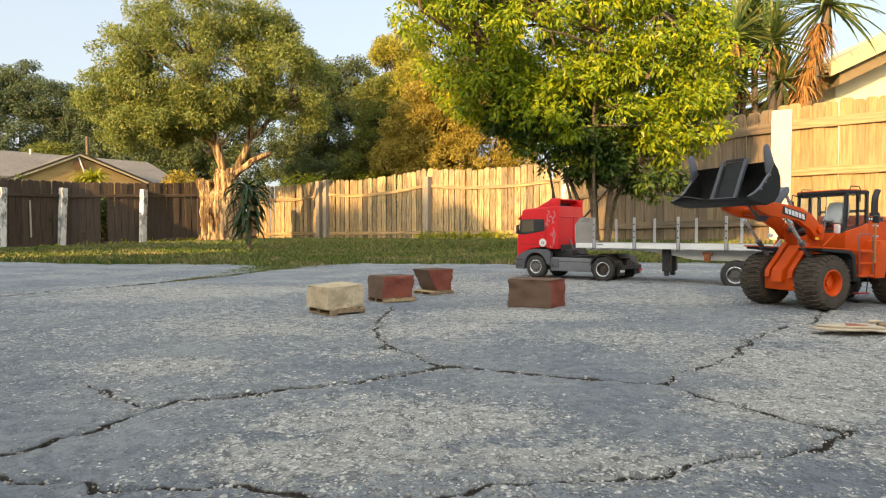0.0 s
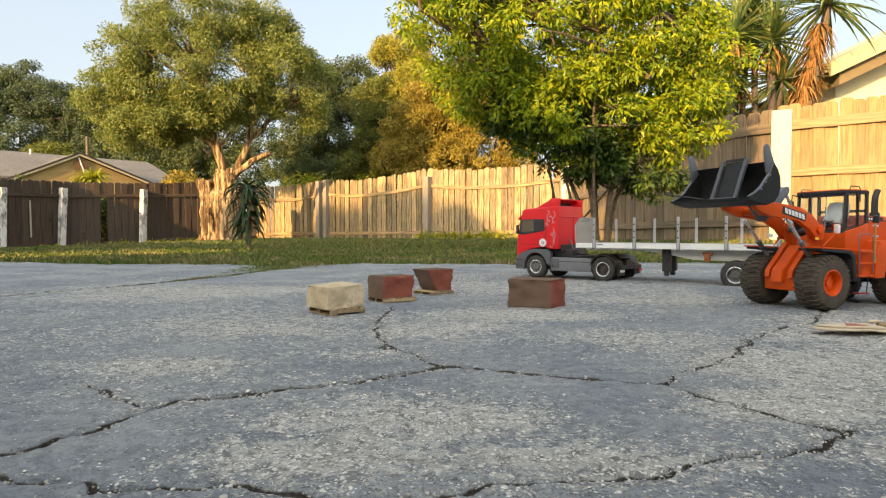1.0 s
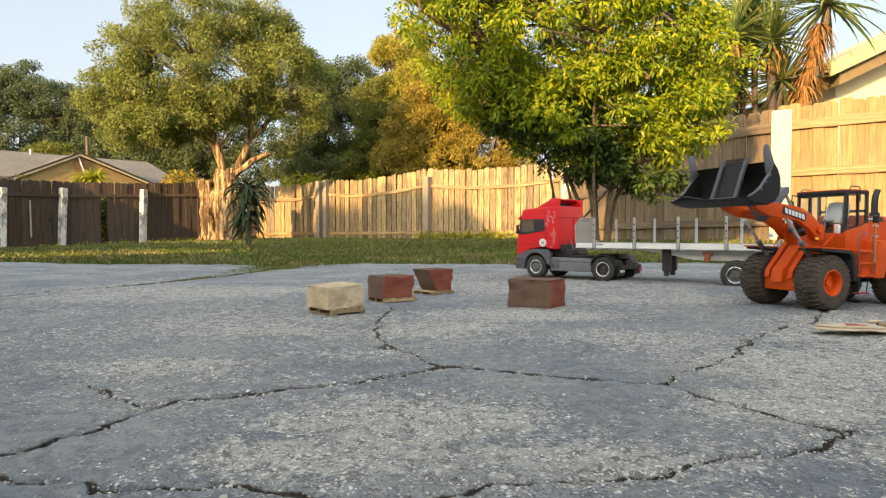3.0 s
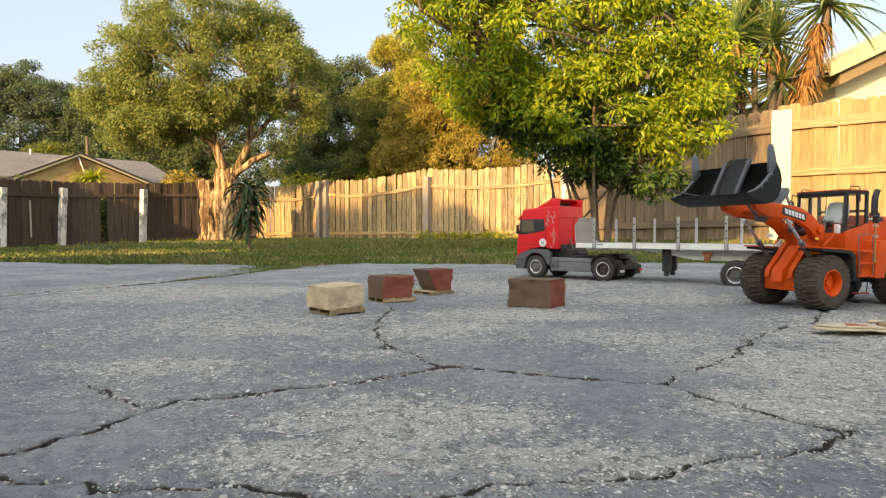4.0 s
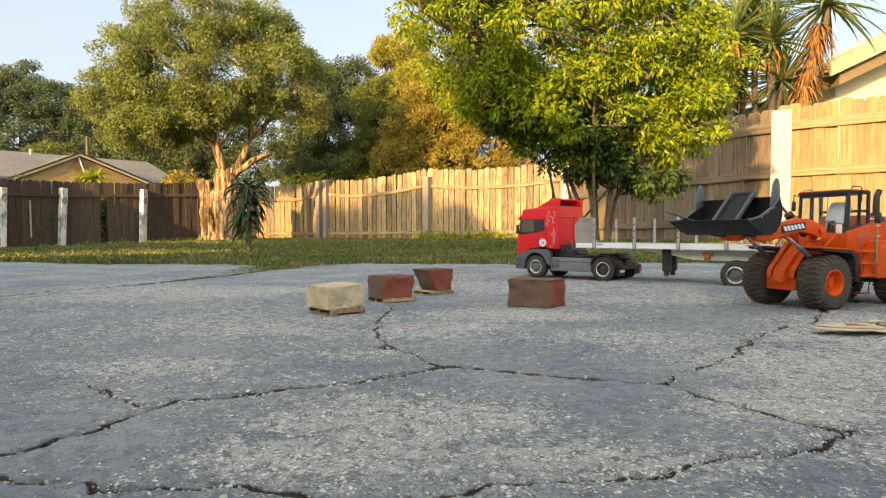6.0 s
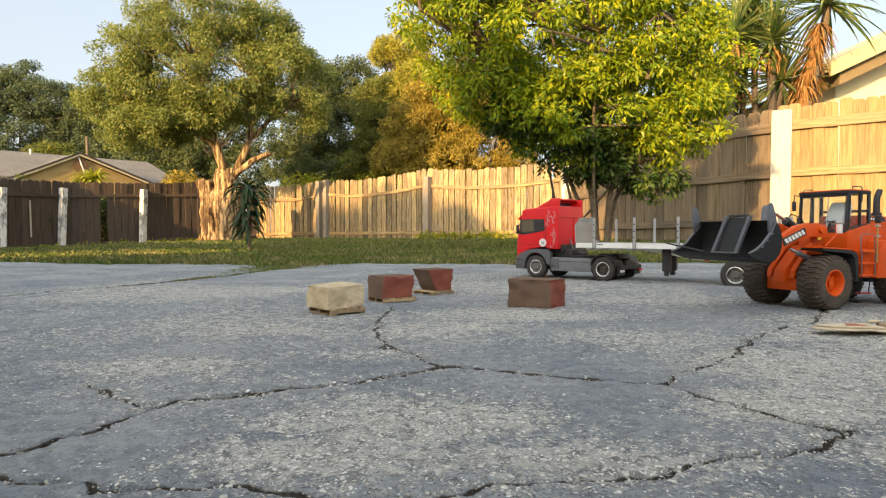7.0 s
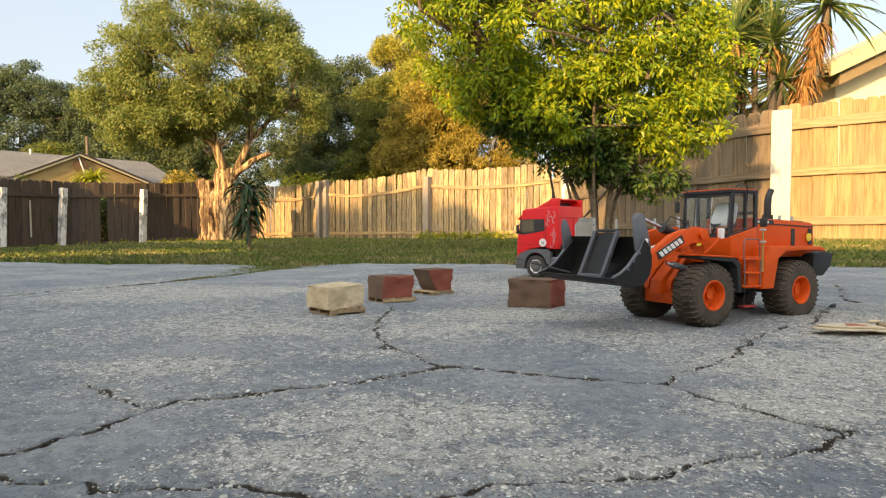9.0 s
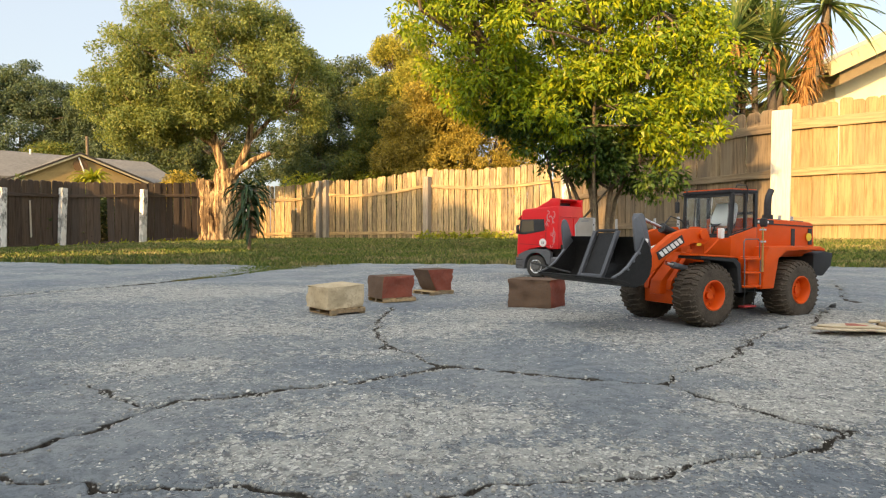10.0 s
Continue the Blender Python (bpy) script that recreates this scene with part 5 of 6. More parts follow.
        part("grab_rod", rod((-0.128, s * 0.096, 0.10), (-0.128, s * 0.096, 0.186), 0.0019, 10), GOLD, L, "upright brass rod")
        for z in (0.158, 0.181):
            part("rod_clamp", rod((-0.120, s * 0.096, z), (-0.136, s * 0.096, z), 0.002, 8), CHROME, L, "small chrome clamp")
        part("mirror", box(0.006, 0.014, 0.017, (-0.133, s * 0.094, 0.195), 0.003), BLACK, L, "round-cornered black mirror", True)
    # cab
    cab = part("cab_floor", box(0.082, 0.118, 0.006, (-0.121, 0, 0.1665), 0.001), BLACK, L)
    roof = part("roof", box(0.082, 0.118, 0.0075, (-0.123, 0, 0.2565), 0.003), GREY_PLASTIC, L, "flat dark roof with an orange top", True)
    part("roof_top", box(0.078, 0.114, 0.0025, (-0.123, 0, 0.261), 0.001), ORANGE, roof, smooth=True)
    for s in (1, -1):
        for x0, x1, w in ((-0.0845, -0.0905, 0.007), (-0.128, -0.128, 0.0055), (-0.158, -0.158, 0.008)):
            part("pillar", prism([(x0 - w / 2, 0.166), (x0 + w / 2, 0.166), (x1 + w / 2, 0.2535), (x1 - w / 2, 0.2535)], s * 0.0535, s * 0.059, 0.001), BLACK, L)
        part("window_sill", prism([(-0.082, 0.164), (-0.16, 0.182), (-0.16, 0.1885), (-0.082, 0.171)], s * 0.0535, s * 0.0592, 0.0008), BLACK, L)
        pane([(-0.089, s * 0.0565, 0.172), (-0.126, s * 0.0565, 0.18), (-0.1265, s * 0.0565, 0.253), (-0.0925, s * 0.0565, 0.253)], 0.0012, GLASS, L)
        pane([(-0.1305, s * 0.0565, 0.183), (-0.154, s * 0.0565, 0.188), (-0.154, s * 0.0565, 0.253), (-0.1305, s * 0.0565, 0.253)], 0.0012, GLASS, L)
        part("window_frame", tube([(-0.088, s * 0.0595, 0.176), (-0.126, s * 0.0595, 0.184), (-0.126, s * 0.0595, 0.248), (-0.093, s * 0.0595, 0.249), (-0.088, s * 0.0595, 0.176)], 0.0013, n=6), BLACK, L)
    part("windscreen_header", box(0.006, 0.112, 0.008, (-0.0895, 0, 0.251), 0.001), BLACK, L)
    part("windscreen_sill", box(0.007, 0.112, 0.008, (-0.0845, 0, 0.1695), 0.001), BLACK, L)
    pane([(-0.0843, 0.051, 0.173), (-0.0843, -0.051, 0.173), (-0.0895, -0.051, 0.249), (-0.0895, 0.051, 0.249)], 0.0012, GLASS, L, "windscreen")
    for y in (0.012, -0.03):
        part("windscreen_bar", rod((-0.0835, y, 0.172), (-0.0888, y, 0.248), 0.0013, 6), CHROME if y > 0 else BLACK, L, "thin bright upright bar" if y > 0 else "")
    part("rear_window_frame", box(0.004, 0.11, 0.006, (-0.159, 0, 0.215), 0.001), BLACK, L)
    part("seat", box(0.026, 0.03, 0.008, (-0.125, 0.008, 0.183), 0.003), SEAT, L, smooth=True)
    part("seat_back", box(0.007, 0.03, 0.045, (-0.143, 0.008, 0.207), 0.003, turn=(0, -8, 0)), SEAT, L, smooth=True)
    part("seat_cover", prism([(-0.116, 0.184), (-0.103, 0.188), (-0.108, 0.205), (-0.117, 0.222), (-0.124, 0.235), (-0.134, 0.236), (-0.138, 0.222), (-0.131, 0.196)], -0.008, 0.034, 0.004), WHITE, L, "white bundle on the seat", True)
    part("steering_wheel", lathe([(0.011, -0.001), (0.0125, 0), (0.011, 0.001), (0.0095, 0)], 18, "z"), BLACK, L, smooth=True).matrix_basis = pose(-0.102, 0.008, 0.192, 0, 25, 0)
    part("steering_column", rod((-0.094, 0.008, 0.168), (-0.102, 0.008, 0.191), 0.002, 8), BLACK, L)
    part("cab_guard_rail", tube([(-0.083, -0.036, 0.251), (-0.072, -0.036, 0.256), (-0.07, -0.036, 0.262), (-0.075, -0.036, 0.266), (-0.1, -0.036, 0.266)], 0.0012, n=6), BLACK, L, smooth=True)
    part("cab_guard_rail", tube([(-0.095, 0.061, 0.262), (-0.098, 0.061, 0.2685), (-0.125, 0.061, 0.2685), (-0.129, 0.061, 0.262), (-0.129, 0.061, 0.235)], 0.0012, n=6), BLACK, L, smooth=True)
    part("wiper_mirror", box(0.006, 0.009, 0.024, (-0.064, -0.055, 0.228), 0.003), BLACK, L, "small black front mirror", True)
    part("mirror_arm", tube([(-0.085, -0.055, 0.25), (-0.066, -0.056, 0.255), (-0.063, -0.055, 0.24)], 0.0012, n=6), BLACK, L)
    # front half
    part("front_frame", box(0.1, 0.08, 0.028, (-0.01, 0, 0.053), 0.003), ORANGE, L, smooth=True)
    part("nose_box", prism([(0.055, 0.057), (0.05, 0.083), (-0.003, 0.137), (-0.03, 0.137), (-0.03, 0.066), (0.0, 0.057)], -0.014, 0.014, 0.0025), ORANGE, L, smooth=True)
    for s in (1, -1):
        a, b = (0.026, 0.0305) if s > 0 else (-0.0305, -0.026)
        part("tower", prism([(0.046, 0.066), (0.042, 0.082), (-0.012, 0.142), (-0.002, 0.176), (-0.01, 0.187), (-0.036, 0.187), (-0.046, 0.172), (-0.046, 0.11), (-0.03, 0.066)], a, b, 0.0015), ORANGE, L, smooth=True)
        part("tower_flange", prism([(0.0475, 0.067), (0.0445, 0.084), (-0.0095, 0.144), (-0.0135, 0.1405), (0.04, 0.0805), (0.0435, 0.066)], s * 0.0225, s * 0.0345, 0.001), ORANGE, L)
        part("pivot_pin", lathe([(0.001, 0), (0.009, 0), (0.009, 0.006), (0.001, 0.006)], 18), ORANGE, L, smooth=True).matrix_basis = pose(-0.02, 0.046 if s > 0 else -0.052, 0.172)
        fend = prism([(0.036, 0.128), (0.036, 0.133), (-0.055, 0.1275), (-0.07, 0.118), (-0.074, 0.062), (-0.066, 0.062), (-0.06, 0.11), (-0.05, 0.1205)], s * 0.04, s * 0.094, 0.0015)
        part("front_fender", fend, GREY_PLASTIC, L, "dark grey front mudguard", True)
        part("fender_edge", prism([(0.042, 0.1335), (0.042, 0.1365), (-0.05, 0.1315), (-0.05, 0.1285)], s * 0.05, s * 0.0955, 0.0008), ORANGE, L)
        lamp = part("work_lamp", box(0.009, 0.01, 0.02, (-0.052, s * 0.064, 0.174), 0.0025), WHITE, L, "small pale work lamp", True)
        part("lamp_cap", box(0.01, 0.004, 0.021, (-0.0535, s * 0.0585, 0.1745), 0.0015), ORANGE, lamp, smooth=True)
        part("lamp_bracket", tube([(-0.012, s * 0.06, 0.136), (-0.03, s * 0.062, 0.15), (-0.05, s * 0.062, 0.165)], 0.0016, n=8), ORANGE, L)
        part("warning_sticker", box(0.011, 0.0008, 0.005, (-0.012, s * 0.0475, 0.153), 0), YELLOW, L)
    part("cross_tube", rod((-0.02, -0.05, 0.172), (-0.02, 0.05, 0.172), 0.006, 14), STEEL_GREY, L, smooth=True)
    part("articulation_joint", lathe([(0.001, 0.05), (0.014, 0.05), (0.014, 0.115), (0.001, 0.115)], 16, "z"), BLACK, L).matrix_basis = pose(-0.06, 0, 0)
    part("front_axle", rod((0, -0.06, 0.058), (0, 0.06, 0.058), 0.011, 14), BLACK, L, smooth=True)
    part("rear_axle", rod((-0.25, -0.06, 0.058), (-0.25, 0.06, 0.058), 0.011, 14), BLACK, L, smooth=True)
    part("headlight", rod((0.104, 0.03, 0.16), (0.112, 0.03, 0.16), 0.0045, 12), WHITE, L, smooth=True)

    wheels = []
    for x in (0.0, -0.25):
        for s in (1, -1):
            wheels.append(make_wheel(L, x, s * 0.069, 0.0595, WHEEL_R, 0.053, 0.0265, ORANGE, TYRE_MUD, 32, s, 0.45, bolts=6, boss=0.05))

    # lift arms, in their lowered pose about the pivot
    arm = [(-0.046, 0.163), (-0.034, 0.184), (0.018, 0.183), (0.055, 0.172), (0.1, 0.143), (0.142, 0.114), (0.159, 0.109), (0.164, 0.09), (0.148, 0.085), (0.112, 0.098), (0.075, 0.124), (0.04, 0.146), (0.0, 0.155), (-0.03, 0.153)]
    arm = [(x - ARM_PIVOT.x, z - ARM_PIVOT.z) for x, z in arm]
    moving = []
    for s in (1, -1):
        a, b = (0.032, 0.046) if s > 0 else (-0.046, -0.032)
        la = part("lift_arm", prism(arm, a, b, 0.002), ORANGE, L, smooth=True)
        la.matrix_basis = Matrix.Translation(ARM_PIVOT)
        d = Vector((0.0315 - 0.0911, 0, 0.161 - 0.131)).normalized()
        ang = -math.degrees(math.atan2(0.161 - 0.131, 0.0315 - 0.0911)) + 180
        mid = Vector((0.0613, 0, 0.148)) - ARM_PIVOT
        plate = box(0.072, 0.0012, 0.0165, (0, 0, 0), 0.0004, 1)
        part("nameplate", plate, BLACK, la, "black nameplate with slanted white marks").matrix_basis = pose(mid.x, s * 0.0468, mid.z, 0, ang, 0)
        marks = bmesh.new()
        for k in range(6):
            merge(marks, prism([(-0.0055, -0.0052), (0.0016, -0.0052), (0.0055, 0.0052), (-0.0016, 0.0052)], -0.0005, 0.0005), pose(-0.026 + k * 0.0104, 0, 0))
        part("marking", marks, WHITE, la, "slanted white bars").matrix_basis = pose(mid.x, s * 0.0479, mid.z, 0, ang, 0)
        moving.append(la)
    cross = part("arm_cross_tube", rod((0, -0.034, 0), (0, 0.034, 0), 0.009, 14), ORANGE, moving[0], smooth=True)
    cross.matrix_basis = pose(0.105 - ARM_PIVOT.x, -0.001, 0.118 - ARM_PIVOT.z)
    # bell crank in the middle
    crank = part("bell_crank", prism([(-0.008, 0.055), (-0.004, 0.063), (0.004, 0.064), (0.009, 0.057), (0.013, 0.02), (0.014, 0.0), (0.008, -0.04), (-0.002, -0.046), (-0.012, -0.038), (-0.013, 0.0)], -0.009, 0.009, 0.002), STEEL_GREY, L, "grey tilt lever", True)
    # bucket about its pin
    pts = [(0.076, -0.002), (0.055, -0.008), (0.032, -0.0145), (0.012, -0.009), (0.0, 0.003), (-0.006, 0.02), (-0.006, 0.038), (0.0, 0.055), (0.01, 0.068)]
    shell = pts + [(x + 0.0035 * (1 if i > 2 else 0.2), z + 0.0035) for i, (x, z) in reversed(list(enumerate(pts)))]
    bucket = part("bucket", prism(shell, -0.1, 0.1, 0), BUCKET_BLACK, L, "scuffed black loader bucket", True)
    side = pts + [(0.014, 0.068), (0.0255, 0.0445), (0.0475, 0.021), (0.0635, 0.0105), (0.078, 0.003)]
    for s in (1, -1):
        a, b = (0.0985, 0.102) if s > 0 else (-0.102, -0.0985)
        part("side_plate", prism(side, a, b, 0.0006, 1), BUCKET_BLACK, bucket)
        edge = [(0.014, 0.07), (0.027, 0.0455), (0.0485, 0.0222), (0.0642, 0.0117), (0.0815, 0.0045), (0.0805, 0.0025), (0.0628, 0.0095), (0.0465, 0.0197), (0.0245, 0.043), (0.012, 0.066)]
        part("side_cutter", prism(edge, s * 0.0975, s * 0.1028, 0.0004, 1), STEEL_GREY, bucket, "bright worn steel edge")
        horn = [(0.006, 0.062), (0.025, 0.043), (0.0295, 0.05), (0.034, 0.09), (0.032, 0.101), (0.028, 0.105), (0.0225, 0.103), (0.0175, 0.094)]
        part("side_horn", prism(horn, s * 0.096, s * 0.1005, 0.0012), STEEL_GREY, bucket, "upright grey end plate", True)
        for k in range(3):
            part("bolt", lathe([(0.001, 0), (0.0022, 0), (0.0022, 0.0015), (0.001, 0.0015)], 8), STEEL_GREY, bucket).matrix_basis = pose(0.023 + 0.0125 * k, 0.102 if s > 0 else -0.1035, 0.044 - 0.0135 * k)
    part("cutting_edge", prism([(0.046, -0.0125), (0.074, -0.0048), (0.0855, 0.0005), (0.086, 0.0025), (0.074, 0.0025), (0.046, -0.0055)], -0.104, 0.104, 0.0005, 1), BUCKET_BLACK, bucket)
    for y in (-0.014, 0.045):
        part("frame_bar", prism([(0.054, -0.006), (0.061, -0.005), (0.022, 0.082), (0.015, 0.082)], y - 0.0042, y + 0.0042, 0.0008, 1), BAR_GREY, bucket, "grey upright bar of the inner frame")
    part("frame_bar", prism([(0.055, -0.005), (0.0615, -0.004), (0.058, 0.005), (0.051, 0.005)], -0.018, 0.049, 0.0008, 1), BAR_GREY, bucket, "grey cross bar of the inner frame")
    part("frame_panel", prism([(0.05, -0.001), (0.053, -0.001), (0.017, 0.078), (0.014, 0.078)], -0.0095, 0.0405, 0.0004, 1), BUCKET_BLACK, bucket, "black panel of the inner frame")
    part("frame_cap", box(0.006, 0.05, 0.006, (0.016, 0.0155, 0.082), 0.002), BLACK, bucket)
    part("tine_bar", rod((0.098, -0.108, 0.02), (0.06, -0.035, 0.004), 0.0018, 6), BLACK, bucket, "thin black rod lying over the lip")
    for s in (1, -1):
        part("pin_lug", prism([(-0.008, -0.008), (0.01, -0.01), (0.004, 0.022), (-0.012, 0.012)], s * 0.028, s * 0.05, 0.001), BUCKET_BLACK, bucket)
    part("tilt_lug", prism([(-0.014, 0.014), (-0.004, 0.01), (0.002, 0.045), (-0.008, 0.036)], -0.012, 0.012, 0.001), BUCKET_BLACK, bucket)
    # cylinders: a barrel on the frame and a rod on the arm for each side, one tilt cylinder over the top
    cyl = []
    for s in (1, -1):
        barrel = part("lift_cylinder", lathe([(0.001, 0), (0.0055, 0), (0.0055, 0.05), (0.0064, 0.051), (0.0064, 0.057), (0.001, 0.057)], 16, "x"), STEEL_GREY, L, "grey hydraulic lift cylinder", True)
        piston = part("piston_rod", rod((0, 0, 0), (-0.085, 0, 0), 0.0034, 10), CHROME, L, "chrome piston rod", True)
        cyl.append((barrel, piston, s))
    tb = part("tilt_cylinder", lathe([(0.001, 0), (0.0085, 0), (0.0085, 0.062), (0.0095, 0.063), (0.0095, 0.07), (0.001, 0.07)], 16, "x"), BLACK, L, "black hydraulic tilt cylinder", True)
    tp = part("piston_rod", rod((0, 0, 0), (-0.085, 0, 0), 0.0034, 10), CHROME, L, "chrome piston rod", True)
    link = part("bucket_link", rod((0, 0, 0), (0.085, 0, 0), 0.005, 10), STEEL_GREY, L, "grey bucket link", True)
    hose = part("hose", tube([(-0.055, -0.01, 0.17), (-0.03, -0.012, 0.2), (0.0, -0.012, 0.208), (0.02, -0.01, 0.19)], 0.0014, n=8), BLACK, L, "looped black hydraulic hose", True)
    return L, wheels, moving, crank, bucket, cyl, (tb, tp, link)


LOADER = build_loader()


# ---- the lorry and its trailer ----
def build_truck():
    T = thing("toy_truck", pose(0.418, 2.414, 0, 0, 0, 138), "red scale model tractor unit with grey side skirts", "toy truck")
    side = [(0.086, 0.085), (0.0875, 0.11), (0.084, 0.165), (0.069, 0.228), (0.062, 0.262), (0.048, 0.2665), (-0.1, 0.276), (-0.1, 0.113), (-0.052, 0.112), (-0.045, 0.122), (-0.03, 0.12), (0.03, 0.11), (0.05, 0.085)]
    cab = part("cab", prism(side, -0.093, 0.093, 0.006, 3), RED, T, smooth=True)
    # roof spoiler, open at the back
    for s in (1, -1):
        part("spoiler_side", prism([(-0.012, 0.268), (-0.055, 0.296), (-0.062, 0.3035), (-0.102, 0.304), (-0.1, 0.268)], s * 0.078, s * 0.09, 0.003), RED, cab, smooth=True)
    part("spoiler_top", prism([(0.012, 0.266), (-0.055, 0.2985), (-0.065, 0.304), (-0.085, 0.304), (-0.085, 0.299), (-0.062, 0.297), (-0.01, 0.266)], -0.084, 0.084, 0.002), RED, cab, smooth=True)
    part("spoiler_hollow", box(0.003, 0.15, 0.026, (-0.05, 0, 0.281), 0.0005), BLACK, cab)
    part("rear_wall_rib", box(0.003, 0.16, 0.004, (-0.1015, 0, 0.235), 0.001), RED, cab)
    part("rear_wall_rib", box(0.003, 0.004, 0.12, (-0.1015, -0.02, 0.17), 0.001), RED, cab)
    part("engine_wall", box(0.004, 0.15, 0.03, (-0.1015, 0, 0.115), 0.001), BLACK, cab)
    part("windscreen", prism([(0.0853, 0.168), (0.0705, 0.2265), (0.066, 0.2265), (0.08, 0.168)], -0.082, 0.082, 0.0015), BLACK, cab, "dark windscreen", True)
    part("sun_visor", prism([(0.074, 0.236), (0.086, 0.226), (0.088, 0.229), (0.072, 0.243)], -0.086, 0.086, 0.001), RED, cab, smooth=True)
    for s in (1, -1):
        y0, y1 = s * 0.0932, s * 0.0942
        part("window_surround", prism([(0.077, 0.17), (0.066, 0.2265), (-0.038, 0.2265), (-0.043, 0.184), (-0.036, 0.181), (0.05, 0.168)], y0, y1, 0.0003, 1), BLACK, cab, "black door window surround")
        part("door_window", prism([(0.068, 0.176), (0.060, 0.221), (0.008, 0.2215), (0.006, 0.1815)], y1, y1 + s * 0.0008), CABGLASS, cab, "door window with a brown reflection in its colour")
        part("door_seam", prism([(-0.045, 0.125), (-0.0465, 0.125), (-0.0485, 0.235), (-0.047, 0.235)], y0, y0 + s * 0.0006), BLACK, cab)
        part("door_seam", prism([(0.078, 0.132), (0.078, 0.1305), (-0.1, 0.124), (-0.1, 0.1255)], y0, y0 + s * 0.0006), DECAL_DARK, cab)
        part("door_handle", box(0.014, 0.003, 0.004, (-0.03, s * 0.0945, 0.163), 0.001), RED, cab)
        roundel = lathe([(0.001, 0), (0.0155, 0), (0.0155, 0.0008), (0.001, 0.0008)], 28)
        part("roundel", roundel, WHITE, cab, "round white sticker with grey marks").matrix_basis = pose(-0.033, y0 if s > 0 else y0 - 0.0008, 0.137)
        marks = bmesh.new()
        for dx, dz, w in ((-0.004, 0.002, 0.005), (0.003, 0.002, 0.005), (0.0, -0.004, 0.012)):
            merge(marks, box(w, 0.0006, 0.004 if dz > 0 else 0.002, (-0.033 + dx, y0 + s * 0.0012, 0.137 + dz)))
        part("marking", marks, MID_GREY, cab, "small grey bars")
        for k, (x, z, a, r) in enumerate(((-0.062, 0.238, 100, 0.03), (-0.078, 0.246, 70, 0.024), (-0.06, 0.212, 150, 0.026), (-0.085, 0.22, 250, 0.024), (-0.052, 0.198, 200, 0.022), (-0.075, 0.19, 120, 0.026), (-0.08, 0.165, 260, 0.024), (-0.085, 0.14, 300, 0.022), (-0.07, 0.128, 20, 0.016), (-0.064, 0.225, 40, 0.03), (-0.07, 0.178, 330, 0.03), (-0.076, 0.152, 80, 0.028), (-0.058, 0.246, 220, 0.018))):
            path = []
            for j in range(9):
                q = radians(a + j * 24 * (1 if k % 2 else -1))
                rr = r * (0.25 + 0.55 * j / 8)
                path.append((x + rr * 0.6 * math.cos(q), z + rr * math.sin(q)))
            part("decal_swirl", ribbon(path, 0.0017, 0.0005 * s, y0 + 0.0001 * s * (1 + k)), DECAL, cab, "pale curling decal stroke")
        part("mirror", box(0.009, 0.01, 0.034, (0.079, s * 0.1, 0.188), 0.003), BLACK, cab, smooth=True)
        part("mirror_arm", rod((0.072, s * 0.09, 0.208), (0.079, s * 0.1, 0.2), 0.002, 6), BLACK, cab)
        arch = [(0.051 * math.cos(radians(q)), 0.047 + 0.051 * math.sin(radians(q))) for q in range(10, 171, 16)]
        outer = [(0.089, 0.036), (0.0895, 0.084), (0.05, 0.104), (0.0, 0.113), (-0.05, 0.111), (-0.066, 0.1), (-0.066, 0.036)]
        poly = [(0.089, 0.034)] + outer[1:6] + [(-0.066, 0.05)] + list(reversed(arch)) + [(0.052, 0.034)]
        part("front_fender", prism(poly, s * 0.07, s * 0.0945, 0.0015, 1), TRUCK_GREY, T, "grey plastic wheel arch", True)
        part("step", box(0.03, 0.006, 0.002, (0.07, s * 0.0945, 0.06), 0.0006), BLACK, T)
        part("side_skirt", box(0.168, 0.024, 0.05, (-0.152, s * 0.082, 0.057), 0.004), MID_GREY, T, "grey side skirt", True)
        part("skirt_panel", box(0.034, 0.003, 0.034, (-0.087, s * 0.095, 0.06), 0.001), TRUCK_GREY, T)
        part("skirt_lamp", box(0.007, 0.004, 0.006, (-0.079, s * 0.0965, 0.052), 0.001), BLACK, T)
        part("skirt_groove", box(0.165, 0.001, 0.002, (-0.152, s * 0.0943, 0.068)), BLACK, T)
        fr = [(-0.282 + 0.054 * math.cos(radians(q)), 0.044 + 0.054 * math.sin(radians(q))) for q in range(5, 172, 12)]
        fo = [(-0.282 + 0.049 * math.cos(radians(q)), 0.044 + 0.049 * math.sin(radians(q))) for q in range(171, 4, -12)]
        part("rear_fender", prism(fr + fo, s * 0.036, s * 0.094, 0.001, 1), BLACK, T, smooth=True)
        part("mud_flap", box(0.003, 0.05, 0.035, (-0.338, s * 0.065, 0.042), 0.001), BLACK, T)
        part("tail_light", box(0.004, 0.03, 0.008, (-0.347, s * 0.072, 0.04), 0.001), WHITE if s > 0 else RED, T)
        make_wheel(T, 0.0, s * 0.078, 0.0445, 0.0445, 0.027, 0.0245, CHROME_DARK, RUBBER, 0, s, 0.3, 36, bolts=10, holes=8, ring=True)
        make_wheel(T, -0.282, s * 0.081, 0.0445, 0.0445, 0.025, 0.0245, RIM_BROWN, RUBBER, 0, s, 0.6, 36, bolts=8, ring=True)
        make_wheel(T, -0.282, s * 0.052, 0.0445, 0.0445, 0.025, 0.0245, BLACK, RUBBER, 0, s, 0.7, 24)
    part("bumper", box(0.022, 0.19, 0.05, (0.082, 0, 0.059), 0.006, 3), TRUCK_GREY, T, "grey front bumper", True)
    for z in (0.048, 0.066):
        part("bumper_slot", box(0.0235, 0.15, 0.005, (0.0823, 0, z), 0.001), BLACK, T, "dark slot in the bumper")
